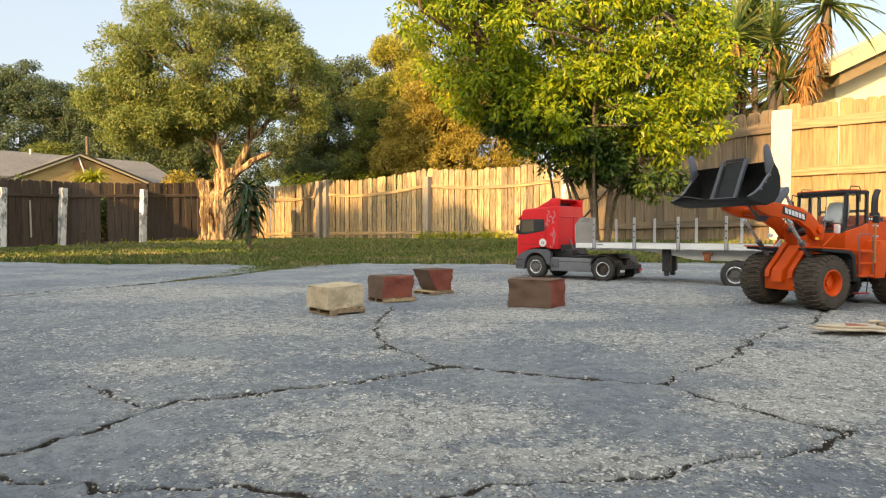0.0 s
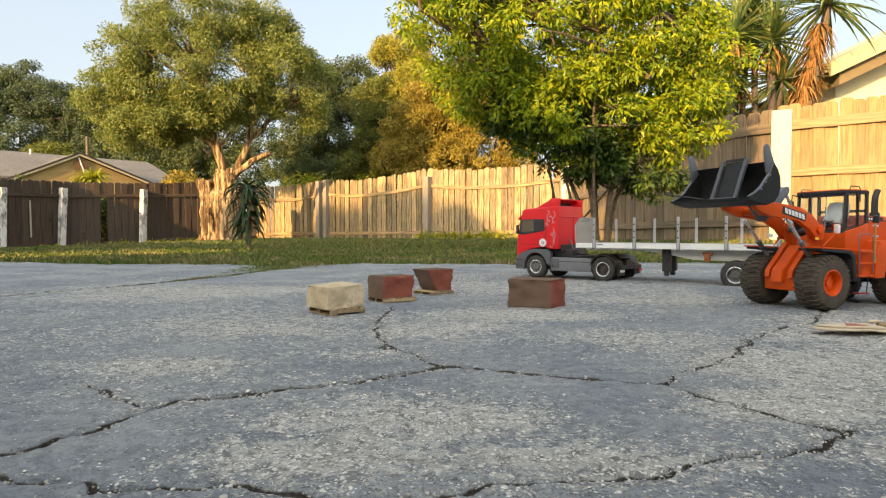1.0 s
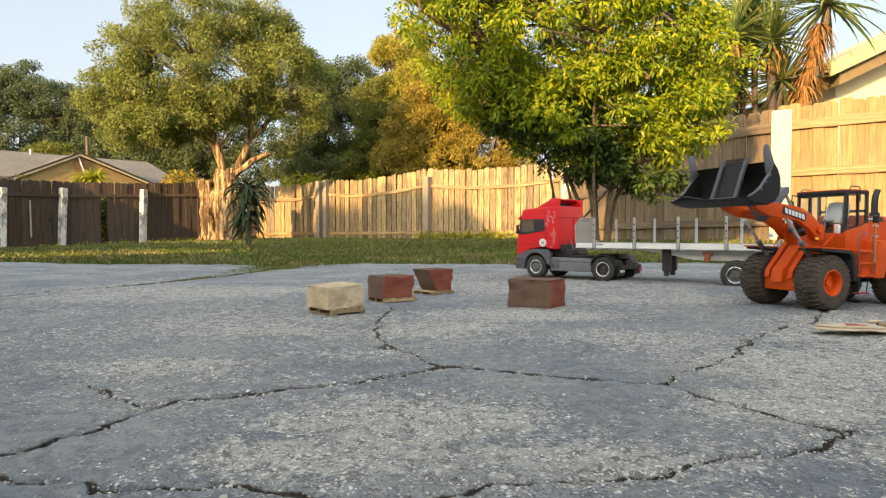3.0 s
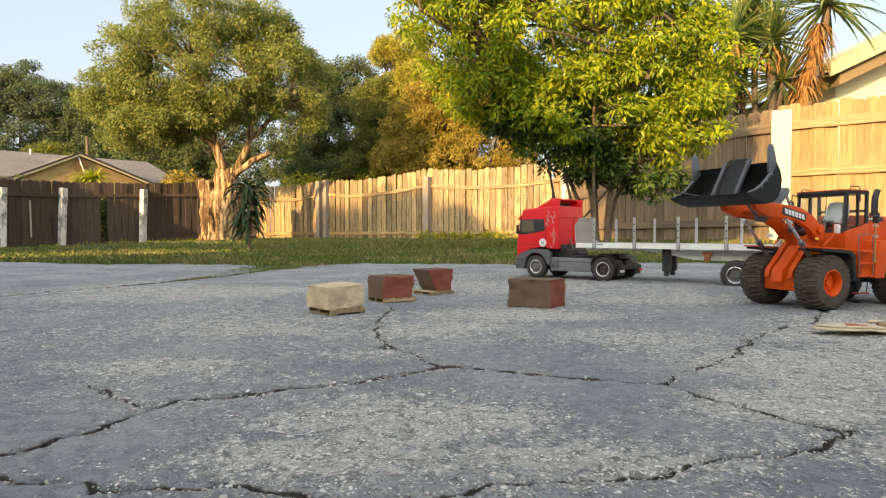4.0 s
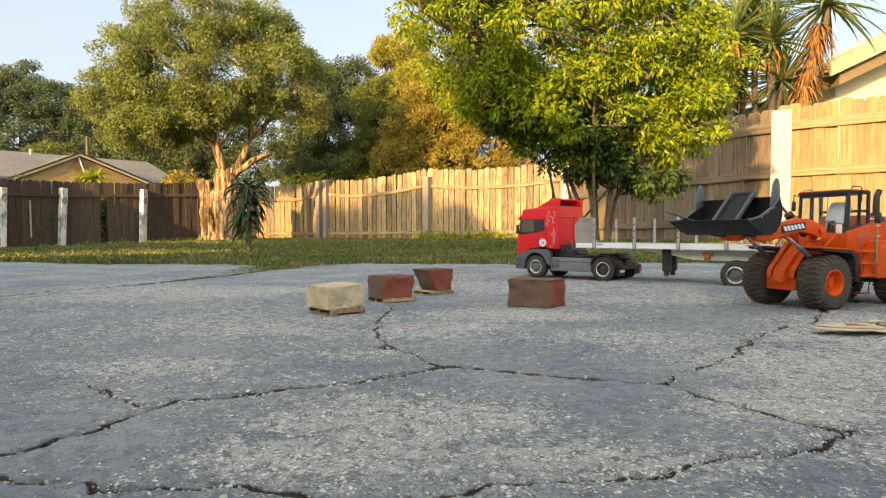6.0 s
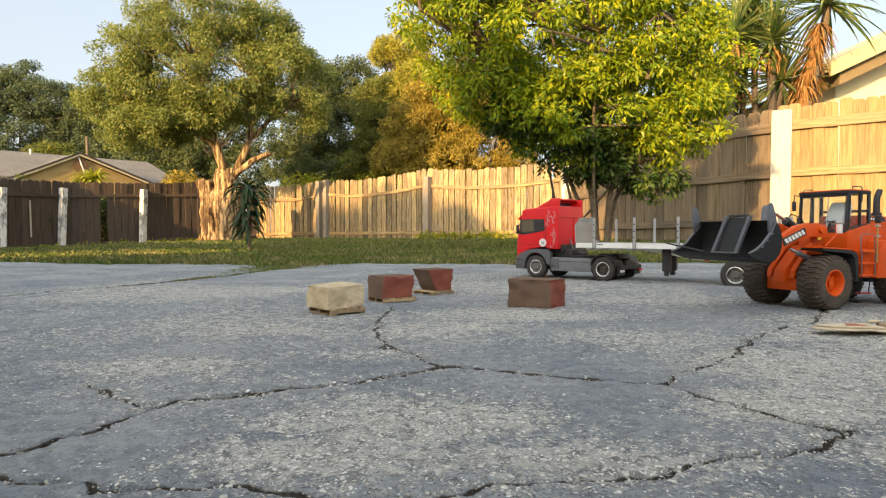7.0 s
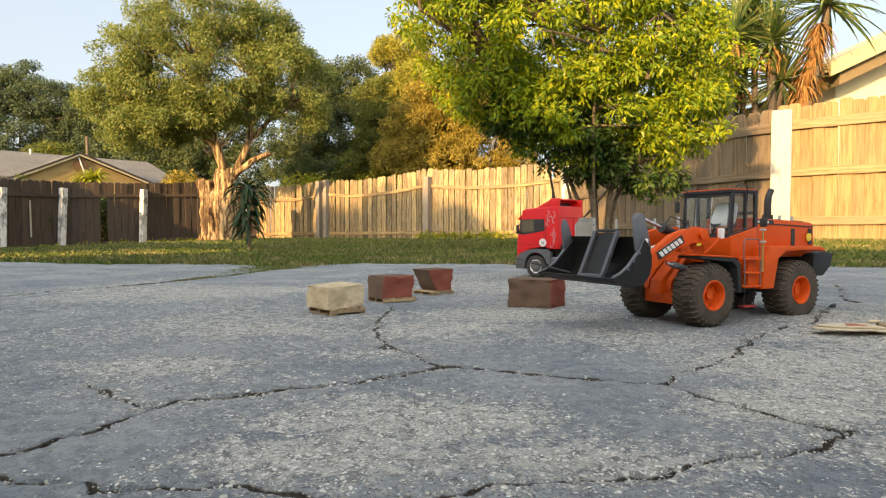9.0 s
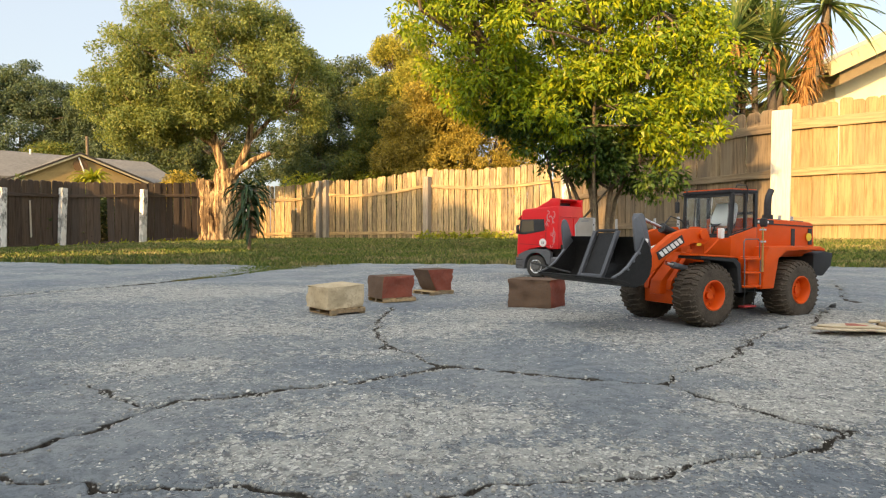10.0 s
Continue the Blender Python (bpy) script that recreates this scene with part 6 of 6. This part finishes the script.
    for s in (1, -1):
        part("headlight", box(0.012, 0.03, 0.014, (0.0895, s * 0.07, 0.062), 0.003), CHROME, T, "clear headlight", True)
        part("bumper_corner_slot", box(0.026, 0.0012, 0.004, (0.075, s * 0.0953, 0.048)), BLACK, T)
        part("bumper_corner_slot", box(0.03, 0.0012, 0.003, (0.073, s * 0.0953, 0.07)), BLACK, T)
        part("turn_lamp", box(0.01, 0.002, 0.009, (0.082, s * 0.0945, 0.083), 0.001), AMBER, T)
    part("chassis", box(0.42, 0.05, 0.022, (-0.13, 0, 0.066), 0.002), BLACK, T)
    part("fifth_wheel", prism([(-0.325, 0.082), (-0.235, 0.082), (-0.24, 0.098), (-0.31, 0.098)], -0.045, 0.045, 0.003), BLACK, T)
    part("gearbox", box(0.13, 0.11, 0.05, (-0.075, 0, 0.088), 0.008), BLACK, T, smooth=True)
    part("catwalk", box(0.1, 0.12, 0.008, (-0.19, 0, 0.086), 0.001), BLACK, T)
    part("air_tank", rod((-0.16, -0.02, 0.085), (-0.12, -0.02, 0.085), 0.013, 14), BLACK, T, smooth=True)
    part("cable", tube([(-0.102, 0.01, 0.15), (-0.115, 0.012, 0.12), (-0.13, 0.01, 0.102), (-0.16, 0.0, 0.095)], 0.0025, n=8), STEEL_GREY, T, smooth=True)
    part("rear_crossmember", box(0.008, 0.16, 0.014, (-0.343, 0, 0.052), 0.001), BLACK, T)


def build_trailer():
    R = thing("toy_trailer", pose(0.585, 2.1, 0, 0, 0, 141), "white flatbed scale model trailer with aluminium stakes", "toy trailer")
    x0, x1, w = 0.139, -0.56, -0.186
    part("deck", box(x0 - x1, -w - 0.012, 0.008, ((x0 + x1) / 2, w / 2, 0.134), 0.001), ALU, R)
    for y in (-0.003, w + 0.003):
        part("side_rail", box(x0 - x1, 0.006, 0.0175, ((x0 + x1) / 2, y, 0.1295), 0.001), WHITE, R, "white deck side rail")
        for k in range(5):
            x = 0.0685 - 0.1447 * k
            s = 1 if y > -0.1 else -1
            stake = box(0.0085, 0.0045, 0.106, (0, 0, 0.053), 0.0008, 1)
            for z in (0.03, 0.052, 0.074, 0.096):
                merge(stake, lathe([(0.001, 0), (0.0022, 0), (0.0022, 0.0012), (0.001, 0.0012)], 8), pose(0, s * 0.0024 - (0.0012 if s < 0 else 0), z))
            part("stake", stake, ALU, R, "aluminium stake with holes").matrix_basis = pose(x, y + s * 0.0055, 0.12)
            part("stake_pocket", box(0.0125, 0.003, 0.025, (x, y + s * 0.0046, 0.1285), 0.0006, 1), STAKE_POCKET, R, "grey metal stake pocket")
            for z in (0.172, 0.15, 0.194):
                part("stake_hole", lathe([(0.001, 0), (0.0026, 0), (0.0026, 0.0006), (0.001, 0.0006)], 8), BLACK, R).matrix_basis = pose(x, y + s * 0.0082 - (0.0006 if s < 0 else 0), z + 0.008)
    part("rail_marking", box(0.022, 0.0006, 0.0035, (0.048, 0.0004, 0.133)), MID_GREY, R, "tiny grey writing bar")
    bm = bmesh.new()
    f = bm.faces.new([bm.verts.new(p) for p in ((0, -0.002, 0.12), (0, -0.002, 0.145), (0, w + 0.002, 0.145), (0, w + 0.002, 0.12))])
    out = bmesh.ops.extrude_face_region(bm, geom=[f])
    bmesh.ops.translate(bm, vec=(0.004, 0, 0), verts=[v for v in out["geom"] if isinstance(v, bmesh.types.BMVert)])
    bmesh.ops.recalc_face_normals(bm, faces=bm.faces)
    part("headboard", bm, ALU, R, "grey aluminium headboard").matrix_basis = pose(0.137, 0, 0)
    part("headboard_side", prism([(0.139, 0.138), (0.0705, 0.138), (0.0705, 0.226), (0.125, 0.226), (0.143, 0.2)], -0.005, -0.001, 0.0008, 1), HEADBOARD, R, "taupe folded headboard wing")
    part("wing_edge", tube([(0.139, -0.0005, 0.139), (0.143, -0.0005, 0.2), (0.125, -0.0005, 0.2265), (0.0715, -0.0005, 0.2265)], 0.0016, n=6), ALU, R)
    part("headboard_marking", box(0.028, 0.0006, 0.004, (0.105, -0.0006, 0.216)), MID_GREY, R, "faint grey writing bar")
    for y in (-0.05, w + 0.05):
        beam = [(0.12, 0.121), (0.12, 0.113), (-0.08, 0.113), (-0.16, 0.105), (-0.26, 0.086), (-0.55, 0.084), (-0.55, 0.121)]
        part("chassis_beam", prism(beam, y - 0.006, y + 0.006, 0.001, 1), WHITE, R, "white tapered chassis beam")
    for y in (-0.045, -0.105):
        part("landing_leg", box(0.026, 0.02, 0.075, (-0.17, y, 0.0835), 0.002), BLACK, R, "black landing leg")
        part("landing_foot", box(0.014, 0.014, 0.02, (-0.17, y, 0.041), 0.001), BLACK, R)
    part("side_lamp", box(0.018, 0.014, 0.022, (-0.305, -0.02, 0.094), 0.003), AMBER, R, "rusty orange side lamp box", True)
    part("lamp_bracket", box(0.03, 0.008, 0.01, (-0.305, -0.022, 0.108), 0.001), AMBER, R)
    for x in (-0.392, -0.487):
        part("axle", rod((x, -0.02, 0.045), (x, w + 0.02, 0.045), 0.006, 10), BLACK, R)
        for y, s in ((-0.016, 1), (w + 0.016, -1)):
            make_wheel(R, x, y, 0.045, 0.045, 0.032, 0.0245, CHROME_DARK, RUBBER, 0, s, 0.5, 36, bolts=8, ring=True)


# door glass: a brownish reflection is put into its base colour
CABGLASS = painted("brown_reflection_glass", (0.22, 0.18, 0.13), 0.15, 0.05, 8, 0.6, relief=0.0)
DECAL_DARK = painted("dark_red_seam", (0.2, 0.01, 0.012), 0.5, 0.1, 40)
CHROME_DARK = painted("dull_grey_rim", (0.22, 0.215, 0.205), 0.4, 0.35, 60, 0.7)
RIM_BROWN = painted("dark_brown_rim", (0.085, 0.07, 0.06), 0.4, 0.35, 60, 0.4)
STAKE_POCKET = painted("grey_stake_pocket", (0.2, 0.2, 0.2), 0.5, 0.2, 40, 0.5)
HEADBOARD = painted("taupe_sheet_metal", (0.3, 0.275, 0.25), 0.55, 0.25, 14, 0.2)
build_truck()
build_trailer()


# ---- broken bricks on small pallets ----
def brick_mat(name, a, b, c, rough=0.9):
    m = Mat(name, rough, spec=0.2)
    n1, n2, n3 = m.noise(14, 5), m.noise(120, 5, 0.75), m.voronoi(190)
    col = m.ramp(n1, (0.3, a), (0.7, b))
    col = m.mix(m.ramp(n2, (0.48, 0.0), (0.75, 0.8)), col, c)
    col = m.mix(m.ramp(n3, (0.1, 0.5), (0.2, 0.0)), col, scaled(a, 0.5))
    m.colour(col).bump(n2, 0.6, 0.003)
    return m.m


BRICK_RED = brick_mat("broken_red_brick", (0.18, 0.05, 0.033), (0.26, 0.078, 0.05), (0.24, 0.11, 0.08))
BRICK_BROWN = brick_mat("brown_brick_face", (0.11, 0.07, 0.048), (0.155, 0.1, 0.066), (0.12, 0.09, 0.072))
BLOCK_PALE = brick_mat("pale_sand_block", (0.39, 0.305, 0.185), (0.58, 0.48, 0.325), (0.27, 0.2, 0.125))
PALLET_WOOD = wood_mat("pallet_wood", (0.46, 0.34, 0.2), (0.27, 0.18, 0.09), (0.36, 0.28, 0.18), 6)


def rough_block(size, shape, seed, chip=0.004):
    """A block of given size with broken, uneven faces; shape moves its corners."""
    bm = bmesh.new()
    bmesh.ops.create_cube(bm, size=1)
    bmesh.ops.subdivide_edges(bm, edges=bm.edges[:], cuts=11, use_grid_fill=True)
    sx, sy, sz = size
    for v in bm.verts:
        p = v.co.copy()
        # worn edges
        n = sum(abs(abs(c) - 0.5) < 1e-4 for c in p)
        q = Vector((p.x * sx, p.y * sy, (p.z + 0.5) * sz))
        q = shape(p, q)
        k = noise.noise(q * 38 + Vector((seed * 7.1, 0, 0))) * chip + noise.noise(q * 120 + Vector((seed * 3.3, 5, 0))) * chip * 0.45
        d = Vector((p.x, p.y, 0)).normalized() if abs(p.z) < 0.49 else Vector((0, 0, p.z))
        q += d * k * (0.25 if p.z > 0.49 else 1)
        if n >= 2:
            q -= Vector((p.x * sx, p.y * sy, p.z * sz)) * (0.012 + 0.02 * abs(noise.noise(q * 90)))
        if p.z < -0.49:
            q.z = max(q.z, 0)
        v.co = q
    bmesh.ops.recalc_face_normals(bm, faces=bm.faces)
    return bm


def smooth_side(bm, direction, index=1, limit=0.7):
    """Faces that look along the direction take the second material."""
    bm.normal_update()
    for f in bm.faces:
        if f.normal.dot(Vector(direction)) > limit:
            f.material_index = index


def pallet(at, lx, ly, name="pallet"):
    p = thing(name, at, "small pale wooden pallet under a broken brick", "pallet", "pallets under the bricks")
    for k in range(5):
        part("board", box(lx * 0.16, ly, 0.0025, ((k - 2) * lx * 0.205, 0, 0.0115), 0.0005, 1), PALLET_WOOD, p)
    for k in range(3):
        part("runner", box(lx, 0.006, 0.007, (0, (k - 1) * (ly * 0.47), 0.0065), 0.0005, 1), PALLET_WOOD, p)
    for k in range(2):
        part("bottom_board", box(lx * 0.16, ly, 0.0025, ((k * 2 - 1) * lx * 0.4, 0, 0.00125), 0.0005, 1), PALLET_WOOD, p)
    return p


def build_bricks():
    zg = 0.0005
    g = "broken bricks on pallets"
    # pale block
    m = pose(-0.238, 1.335, zg, 0, 0, 40)
    pallet(m @ pose(0.004, -0.004, 0, 0, 0, 1), 0.088, 0.092)
    bm = rough_block((0.09, 0.096, 0.048), lambda p, q: q + Vector((0.004 * p.z, 0, 0.004 * p.x)), 1, 0.005)
    ob = mesh_ob("stone_block", bm, [BLOCK_PALE], True)
    ob.matrix_basis = m @ pose(0, 0, 0.0127)
    tagged(ob, "pale sandy stone block on a small pallet", "stone block", g)

    def red(at, size, shape, seed, face, label, lift=True):
        bm = rough_block(size, shape, seed, 0.0055)
        smooth_side(bm, face)
        smooth_side(bm, (0, 0, 1), 1, 0.85)
        ob = mesh_ob("brick", bm, [BRICK_RED, BRICK_BROWN], True)
        ob.matrix_basis = at @ pose(0, 0, 0.0127 if lift else 0)
        tagged(ob, label, "brick", g)

    m = pose(-0.132, 1.545, zg, 0, 0, 36)
    pallet(m @ pose(0.002, -0.002, 0, 0, 0, -2), 0.094, 0.08)
    red(m, (0.092, 0.074, 0.054), lambda p, q: q + Vector((0.006 * p.z, 0, 0)), 2, (-1, 0, 0), "broken red brick with a brown glazed end on a pallet")
    m = pose(-0.03, 1.72, zg, 0, 0, 38)
    pallet(m @ pose(0.003, 0.0, 0, 0, 0, 3), 0.086, 0.08)
    red(m, (0.088, 0.074, 0.06), lambda p, q: Vector((q.x + (0.032 * (0.5 - p.z) if p.x < 0 else 0) * (-2 * p.x), q.y * (1 - 0.1 * (0.5 - p.z)), q.z)) + Vector((0.006 if p.x > 0.3 and p.z > 0.3 else 0, 0, 0)), 3, (-0.9, 0, -0.3), "wedge-shaped broken red brick on a pallet")
    m = pose(0.214, 1.435, zg, 0, 0, -25)
    red(m, (0.103, 0.08, 0.067), lambda p, q: q + Vector((0.014 * (p.y + 0.5) * (1 if p.x > 0 else 0), 0, 0)), 4, (0, -1, 0), "brown-faced broken brick lying on asphalt", False)


build_bricks()


# ---- loose stones and litter ----
def gravel_mat():
    m = Mat("pale_gravel", 0.9, spec=0.2)
    n = m.noise(300, 4)
    col = m.ramp(m.island(), (0.0, (0.17, 0.165, 0.15)), (0.4, (0.36, 0.35, 0.315)), (0.8, (0.52, 0.505, 0.455)), (1.0, (0.76, 0.745, 0.69)))
    m.colour(m.mix(m.ramp(n, (0.35, 0.4), (0.6, 0.0)), col, (0.15, 0.14, 0.12))).bump(n, 0.5, 0.002)
    return m.m


STONE = gravel_mat()
CARD = brick_mat("weathered_cream_board", (0.46, 0.38, 0.26), (0.56, 0.48, 0.35), (0.40, 0.33, 0.24))
CARD_RED = painted("faded_red_print", (0.36, 0.11, 0.07), 0.8, 0.3, 60)


def build_gravel():
    rng = random.Random(9)
    base = bmesh.new()
    bmesh.ops.create_icosphere(base, subdivisions=1, radius=1)
    bv = np.array([tuple(v.co) for v in base.verts])
    bf = np.array([[v.index for v in f.verts] for f in base.faces])
    base.free()
    spots = []
    for w, deep, way in CRACKS:
        rich = 2.6 if w > 0.0058 and way[0][1] < 1 else 1.0
        for (ax, ay), (bx, by) in zip(way, way[1:]):
            d = math.hypot(bx - ax, by - ay)
            for _ in range(int(d * rich * (620 if ay < 1.3 else 60))):
                t = rng.random()
                spots.append((ax + (bx - ax) * t + rng.gauss(0, 0.008), ay + (by - ay) * t + rng.gauss(0, 0.008), rng.uniform(0.0005, 0.0015) * (1.8 if rng.random() < 0.065 * rich else 1)))
    for _ in range(3000):
        y = 0.35 + 2.8 * rng.random() ** 1.7
        spots.append((rng.uniform(-0.8, 0.8) * (y + 0.15), y, rng.uniform(0.0004, 0.0009) * (1 + 0.5 * y) * (1.6 if rng.random() < 0.05 else 1)))
    for x, y, rx, ry, k in WORN:
        far = min(1.0, max(0.0, (y - 0.6) / 0.7))
        for _ in range(int((160 + 620 * far) * k)):
            spots.append((x + rng.gauss(0, rx * 0.6), y + rng.gauss(0, ry * 0.6), rng.uniform(0.0006, 0.0013) * (0.8 + far * rng.random())))
    xy = np.array([s[:2] for s in spots])
    zs = land(xy[:, 0], xy[:, 1]) + 0.010 * (rough_noise(xy[:, 0], xy[:, 1], 1.3, 9, 3) - 0.5) - 0.5 * crack_field(xy[:, 0], xy[:, 1])
    co, fa = [], []
    for i, ((x, y, r), z) in enumerate(zip(spots, zs)):
        s = np.array((rng.uniform(0.7, 1.4), rng.uniform(0.7, 1.4), rng.uniform(0.4, 0.85))) * r
        a = rng.uniform(0, 6.28)
        v = bv * s * (1 + 0.25 * np.array([[rng.uniform(-1, 1)] for _ in bv]))
        v = np.stack([v[:, 0] * math.cos(a) - v[:, 1] * math.sin(a), v[:, 0] * math.sin(a) + v[:, 1] * math.cos(a), v[:, 2]], 1)
        co.append(v + (x, y, z + s[2] * 0.35))
        fa.append(bf + i * len(bv))
    me = bpy.data.meshes.new("gravel")
    me.from_pydata(np.concatenate(co).tolist(), [], np.concatenate(fa).tolist())
    me.materials.append(STONE)
    tagged(new("gravel", me), "loose pale stone chips on the asphalt and in its cracks", "gravel", kind="stuff")


def build_litter():
    b = thing("broken_board", pose(0.757, 1.042, 0.0085, 0, 0, -3), "broken cream-coloured board with faded red print lying flat", "board")
    rng = random.Random(4)

    def slab(name, pts, z, thick, mat, label=""):
        m = bmesh.new()
        f = m.faces.new([m.verts.new((x, y, z)) for x, y in pts])
        out = bmesh.ops.extrude_face_region(m, geom=[f])
        bmesh.ops.translate(m, vec=(0, 0, thick), verts=[v for v in out["geom"] if isinstance(v, bmesh.types.BMVert)])
        bmesh.ops.recalc_face_normals(m, faces=m.faces)
        soften(m, min(thick * 0.3, 0.0015), 1)
        return part(name, m, mat, b, label)

    slab("lower_layer", [(-0.12, -0.004), (-0.1, -0.018), (-0.065, -0.026), (-0.034, -0.022), (-0.02, -0.036), (0.0, -0.03), (0.008, -0.016), (0.03, -0.022), (0.02, 0.0), (0.032, 0.02), (-0.02, 0.03), (-0.09, 0.02), (-0.118, 0.008)], 0.0, 0.004, CARD)
    slab("upper_layer", [(-0.112, 0.0), (-0.09, -0.012), (-0.05, -0.02), (-0.012, -0.024), (-0.016, 0.0), (-0.012, 0.024), (-0.08, 0.015), (-0.108, 0.007)], 0.0042, 0.004, CARD)
    slab("wood_layer", [(-0.01, -0.02), (0.006, -0.03), (0.02, -0.02), (0.03, -0.036), (0.044, -0.024), (0.06, -0.042), (0.085, -0.03), (0.11, -0.046), (0.19, -0.042), (0.19, 0.028), (0.06, 0.034), (0.0, 0.022), (-0.009, 0.0)], 0.0042, 0.006, PALLET_WOOD, "torn golden wood layer")
    slab("red_print", [(-0.07, -0.0105), (-0.05, -0.0155), (-0.036, -0.0165), (-0.04, 0.0), (-0.066, -0.002)], 0.0083, 0.0008, CARD_RED, "faded red print")
    slab("red_print", [(-0.062, 0.004), (-0.042, 0.002), (-0.044, 0.009), (-0.06, 0.01)], 0.0083, 0.0008, CARD_RED, "faded red print")
    slab("chip", [(-0.022, 0.008), (-0.004, 0.004), (0.002, 0.014), (-0.012, 0.02)], 0.0103, 0.005, CARD, "small raised chip")
    ob = mesh_ob("tar_lump", rough_block((0.011, 0.01, 0.009), lambda p, q: Vector((q.x * (1 - 0.5 * abs(p.z + 0.5)), q.y * (1 - 0.5 * abs(p.z + 0.5)), q.z)), 8, 0.004), BLACK, True)
    ob.matrix_basis = pose(0.856, 1.335, 0.009)
    tagged(ob, "small black lump of tar on the asphalt", "tar lump")


build_gravel()
build_litter()


# ---- what moves ----
def aim(a, b):
    """A pose at a whose x axis points to b, in the loader's upright plane."""
    d = Vector(b) - Vector(a)
    return Matrix.Translation(a) @ Matrix.Rotation(-math.atan2(d.z, d.x), 4, "Y")


def motions():
    L, wheels, arms, crank, bucket, cyl, (tb, tp, link) = LOADER
    start, end = Vector((0.786, 1.368)), Vector((0.4584, 1.2041))
    # seconds, way driven (0 to 1), yaw
    drive = [(0, 0.0), (4.6, 0.0), (5.0, -0.008), (5.5, -0.015), (6.8, -0.022), (7.3, -0.022), (7.5, -0.015), (7.6, 0.07), (7.7, 0.25), (7.8, 0.49), (7.9, 0.685), (8.0, 0.84), (8.1, 0.925), (8.2, 0.98), (8.3, 0.996), (8.4, 1.0), (10, 1.0)]
    # seconds, arm lift, bucket roll, in degrees from their last pose
    lift = [(0, 40.3, -2.8), (3.7, 40.3, -2.8), (3.9, 40.2, 1), (4.0, 39.8, 4), (4.2, 39.2, 11), (4.4, 38.2, 16.5), (4.6, 37.8, 16.5), (4.8, 37.6, 10), (5.0, 36.5, 5), (5.2, 35.3, 6), (5.3, 34, 8), (5.5, 29.5, 13), (5.7, 25, 17), (6.0, 20, 16), (6.4, 15, 11), (6.8, 9.5, 5), (7.0, 6.5, 2.5), (7.2, 4.5, 1.5), (7.5, 4, 1.5), (7.6, 4, 1.5), (7.8, 2, 0.5), (8.0, 0.5, 0), (8.2, 0, 0), (10, 0, 0)]

    swing = [(0, 202), (7.5, 202), (7.7, 205), (7.8, 207), (8.0, 207.6), (8.2, 206.3), (8.4, 206), (10, 206)]

    def at(rows, t, k):
        ts, vs = [r[0] for r in rows], [r[k] for r in rows]
        return float(np.interp(t, ts, vs))

    times = [0.0, 2.0, 3.7] + [3.8 + 0.1 * i for i in range(36)]
    times += [7.4, 7.5] + [7.55 + 0.05 * i for i in range(18)] + [8.6, 9.0, 10.0]
    length = (end - start).length
    body, spins, arm_rows, bucket_rows, crank_rows = [], [[] for _ in wheels], [], [], []
    cyl_rows, tilt_rows = [[[], []] for _ in cyl], [[], [], []]
    for t in times:
        u = at(drive, t, 1)
        p = start + (end - start) * u
        z = 0.0095 * (1 - max(0.0, min(1.0, u))) - 0.0005
        body.append((t, pose(p.x, p.y, z, 0, 0, at(swing, t, 1))))
        turn = math.degrees(u * length / WHEEL_R)
        for rows, w in zip(spins, wheels):
            rows.append((t, pose(*w.matrix_basis.translation, 0, turn, 0)))
        a, b = at(lift, t, 1), at(lift, t, 2)
        ra = Matrix.Rotation(-radians(a), 4, "Y")
        arm_rows.append((t, Matrix.Translation(ARM_PIVOT) @ ra))
        pin = ARM_PIVOT + ra @ (PIN - ARM_PIVOT)
        rb = Matrix.Rotation(-radians(b), 4, "Y")
        bucket_rows.append((t, Matrix.Translation(pin) @ rb))
        lug = pin + rb @ Vector((-0.006, 0, 0.02))
        hinge = ARM_PIVOT + ra @ Vector((0.105, 0, -0.022))
        crank_turn = radians(a * 1.53 + b * 0.3 - 11)
        rc = Matrix.Rotation(-crank_turn, 4, "Y")
        crank_rows.append((t, Matrix.Translation(hinge) @ rc))
        top, low = hinge + rc @ Vector((0, 0, 0.057)), hinge + rc @ Vector((0, 0, -0.04))
        root = Vector((-0.03, 0, 0.162))
        tilt_rows[0].append((t, aim(root, top)))
        tilt_rows[1].append((t, aim(top, top + (top - root))))
        tilt_rows[2].append((t, aim(lug, low)))
        for (barrel, piston, s), rows in zip(cyl, cyl_rows):
            foot = Vector((0.0075, s * 0.053, 0.104))
            eye_pt = ARM_PIVOT + ra @ Vector((0.099, 0, -0.0526))
            eye_pt.y = s * 0.053
            rows[0].append((t, aim(foot, eye_pt)))
            rows[1].append((t, aim(eye_pt, eye_pt + (eye_pt - foot))))
    walk(L, body)
    for w, rows in zip(wheels, spins):
        walk(w, rows)
    for arm in arms:
        walk(arm, arm_rows)
    walk(bucket, bucket_rows)
    walk(crank, crank_rows)
    for ob, rows in zip((tb, tp, link), tilt_rows):
        walk(ob, rows)
    for (barrel, piston, s), (r0, r1) in zip(cyl, cyl_rows):
        walk(barrel, r0)
        walk(piston, r1)


motions()
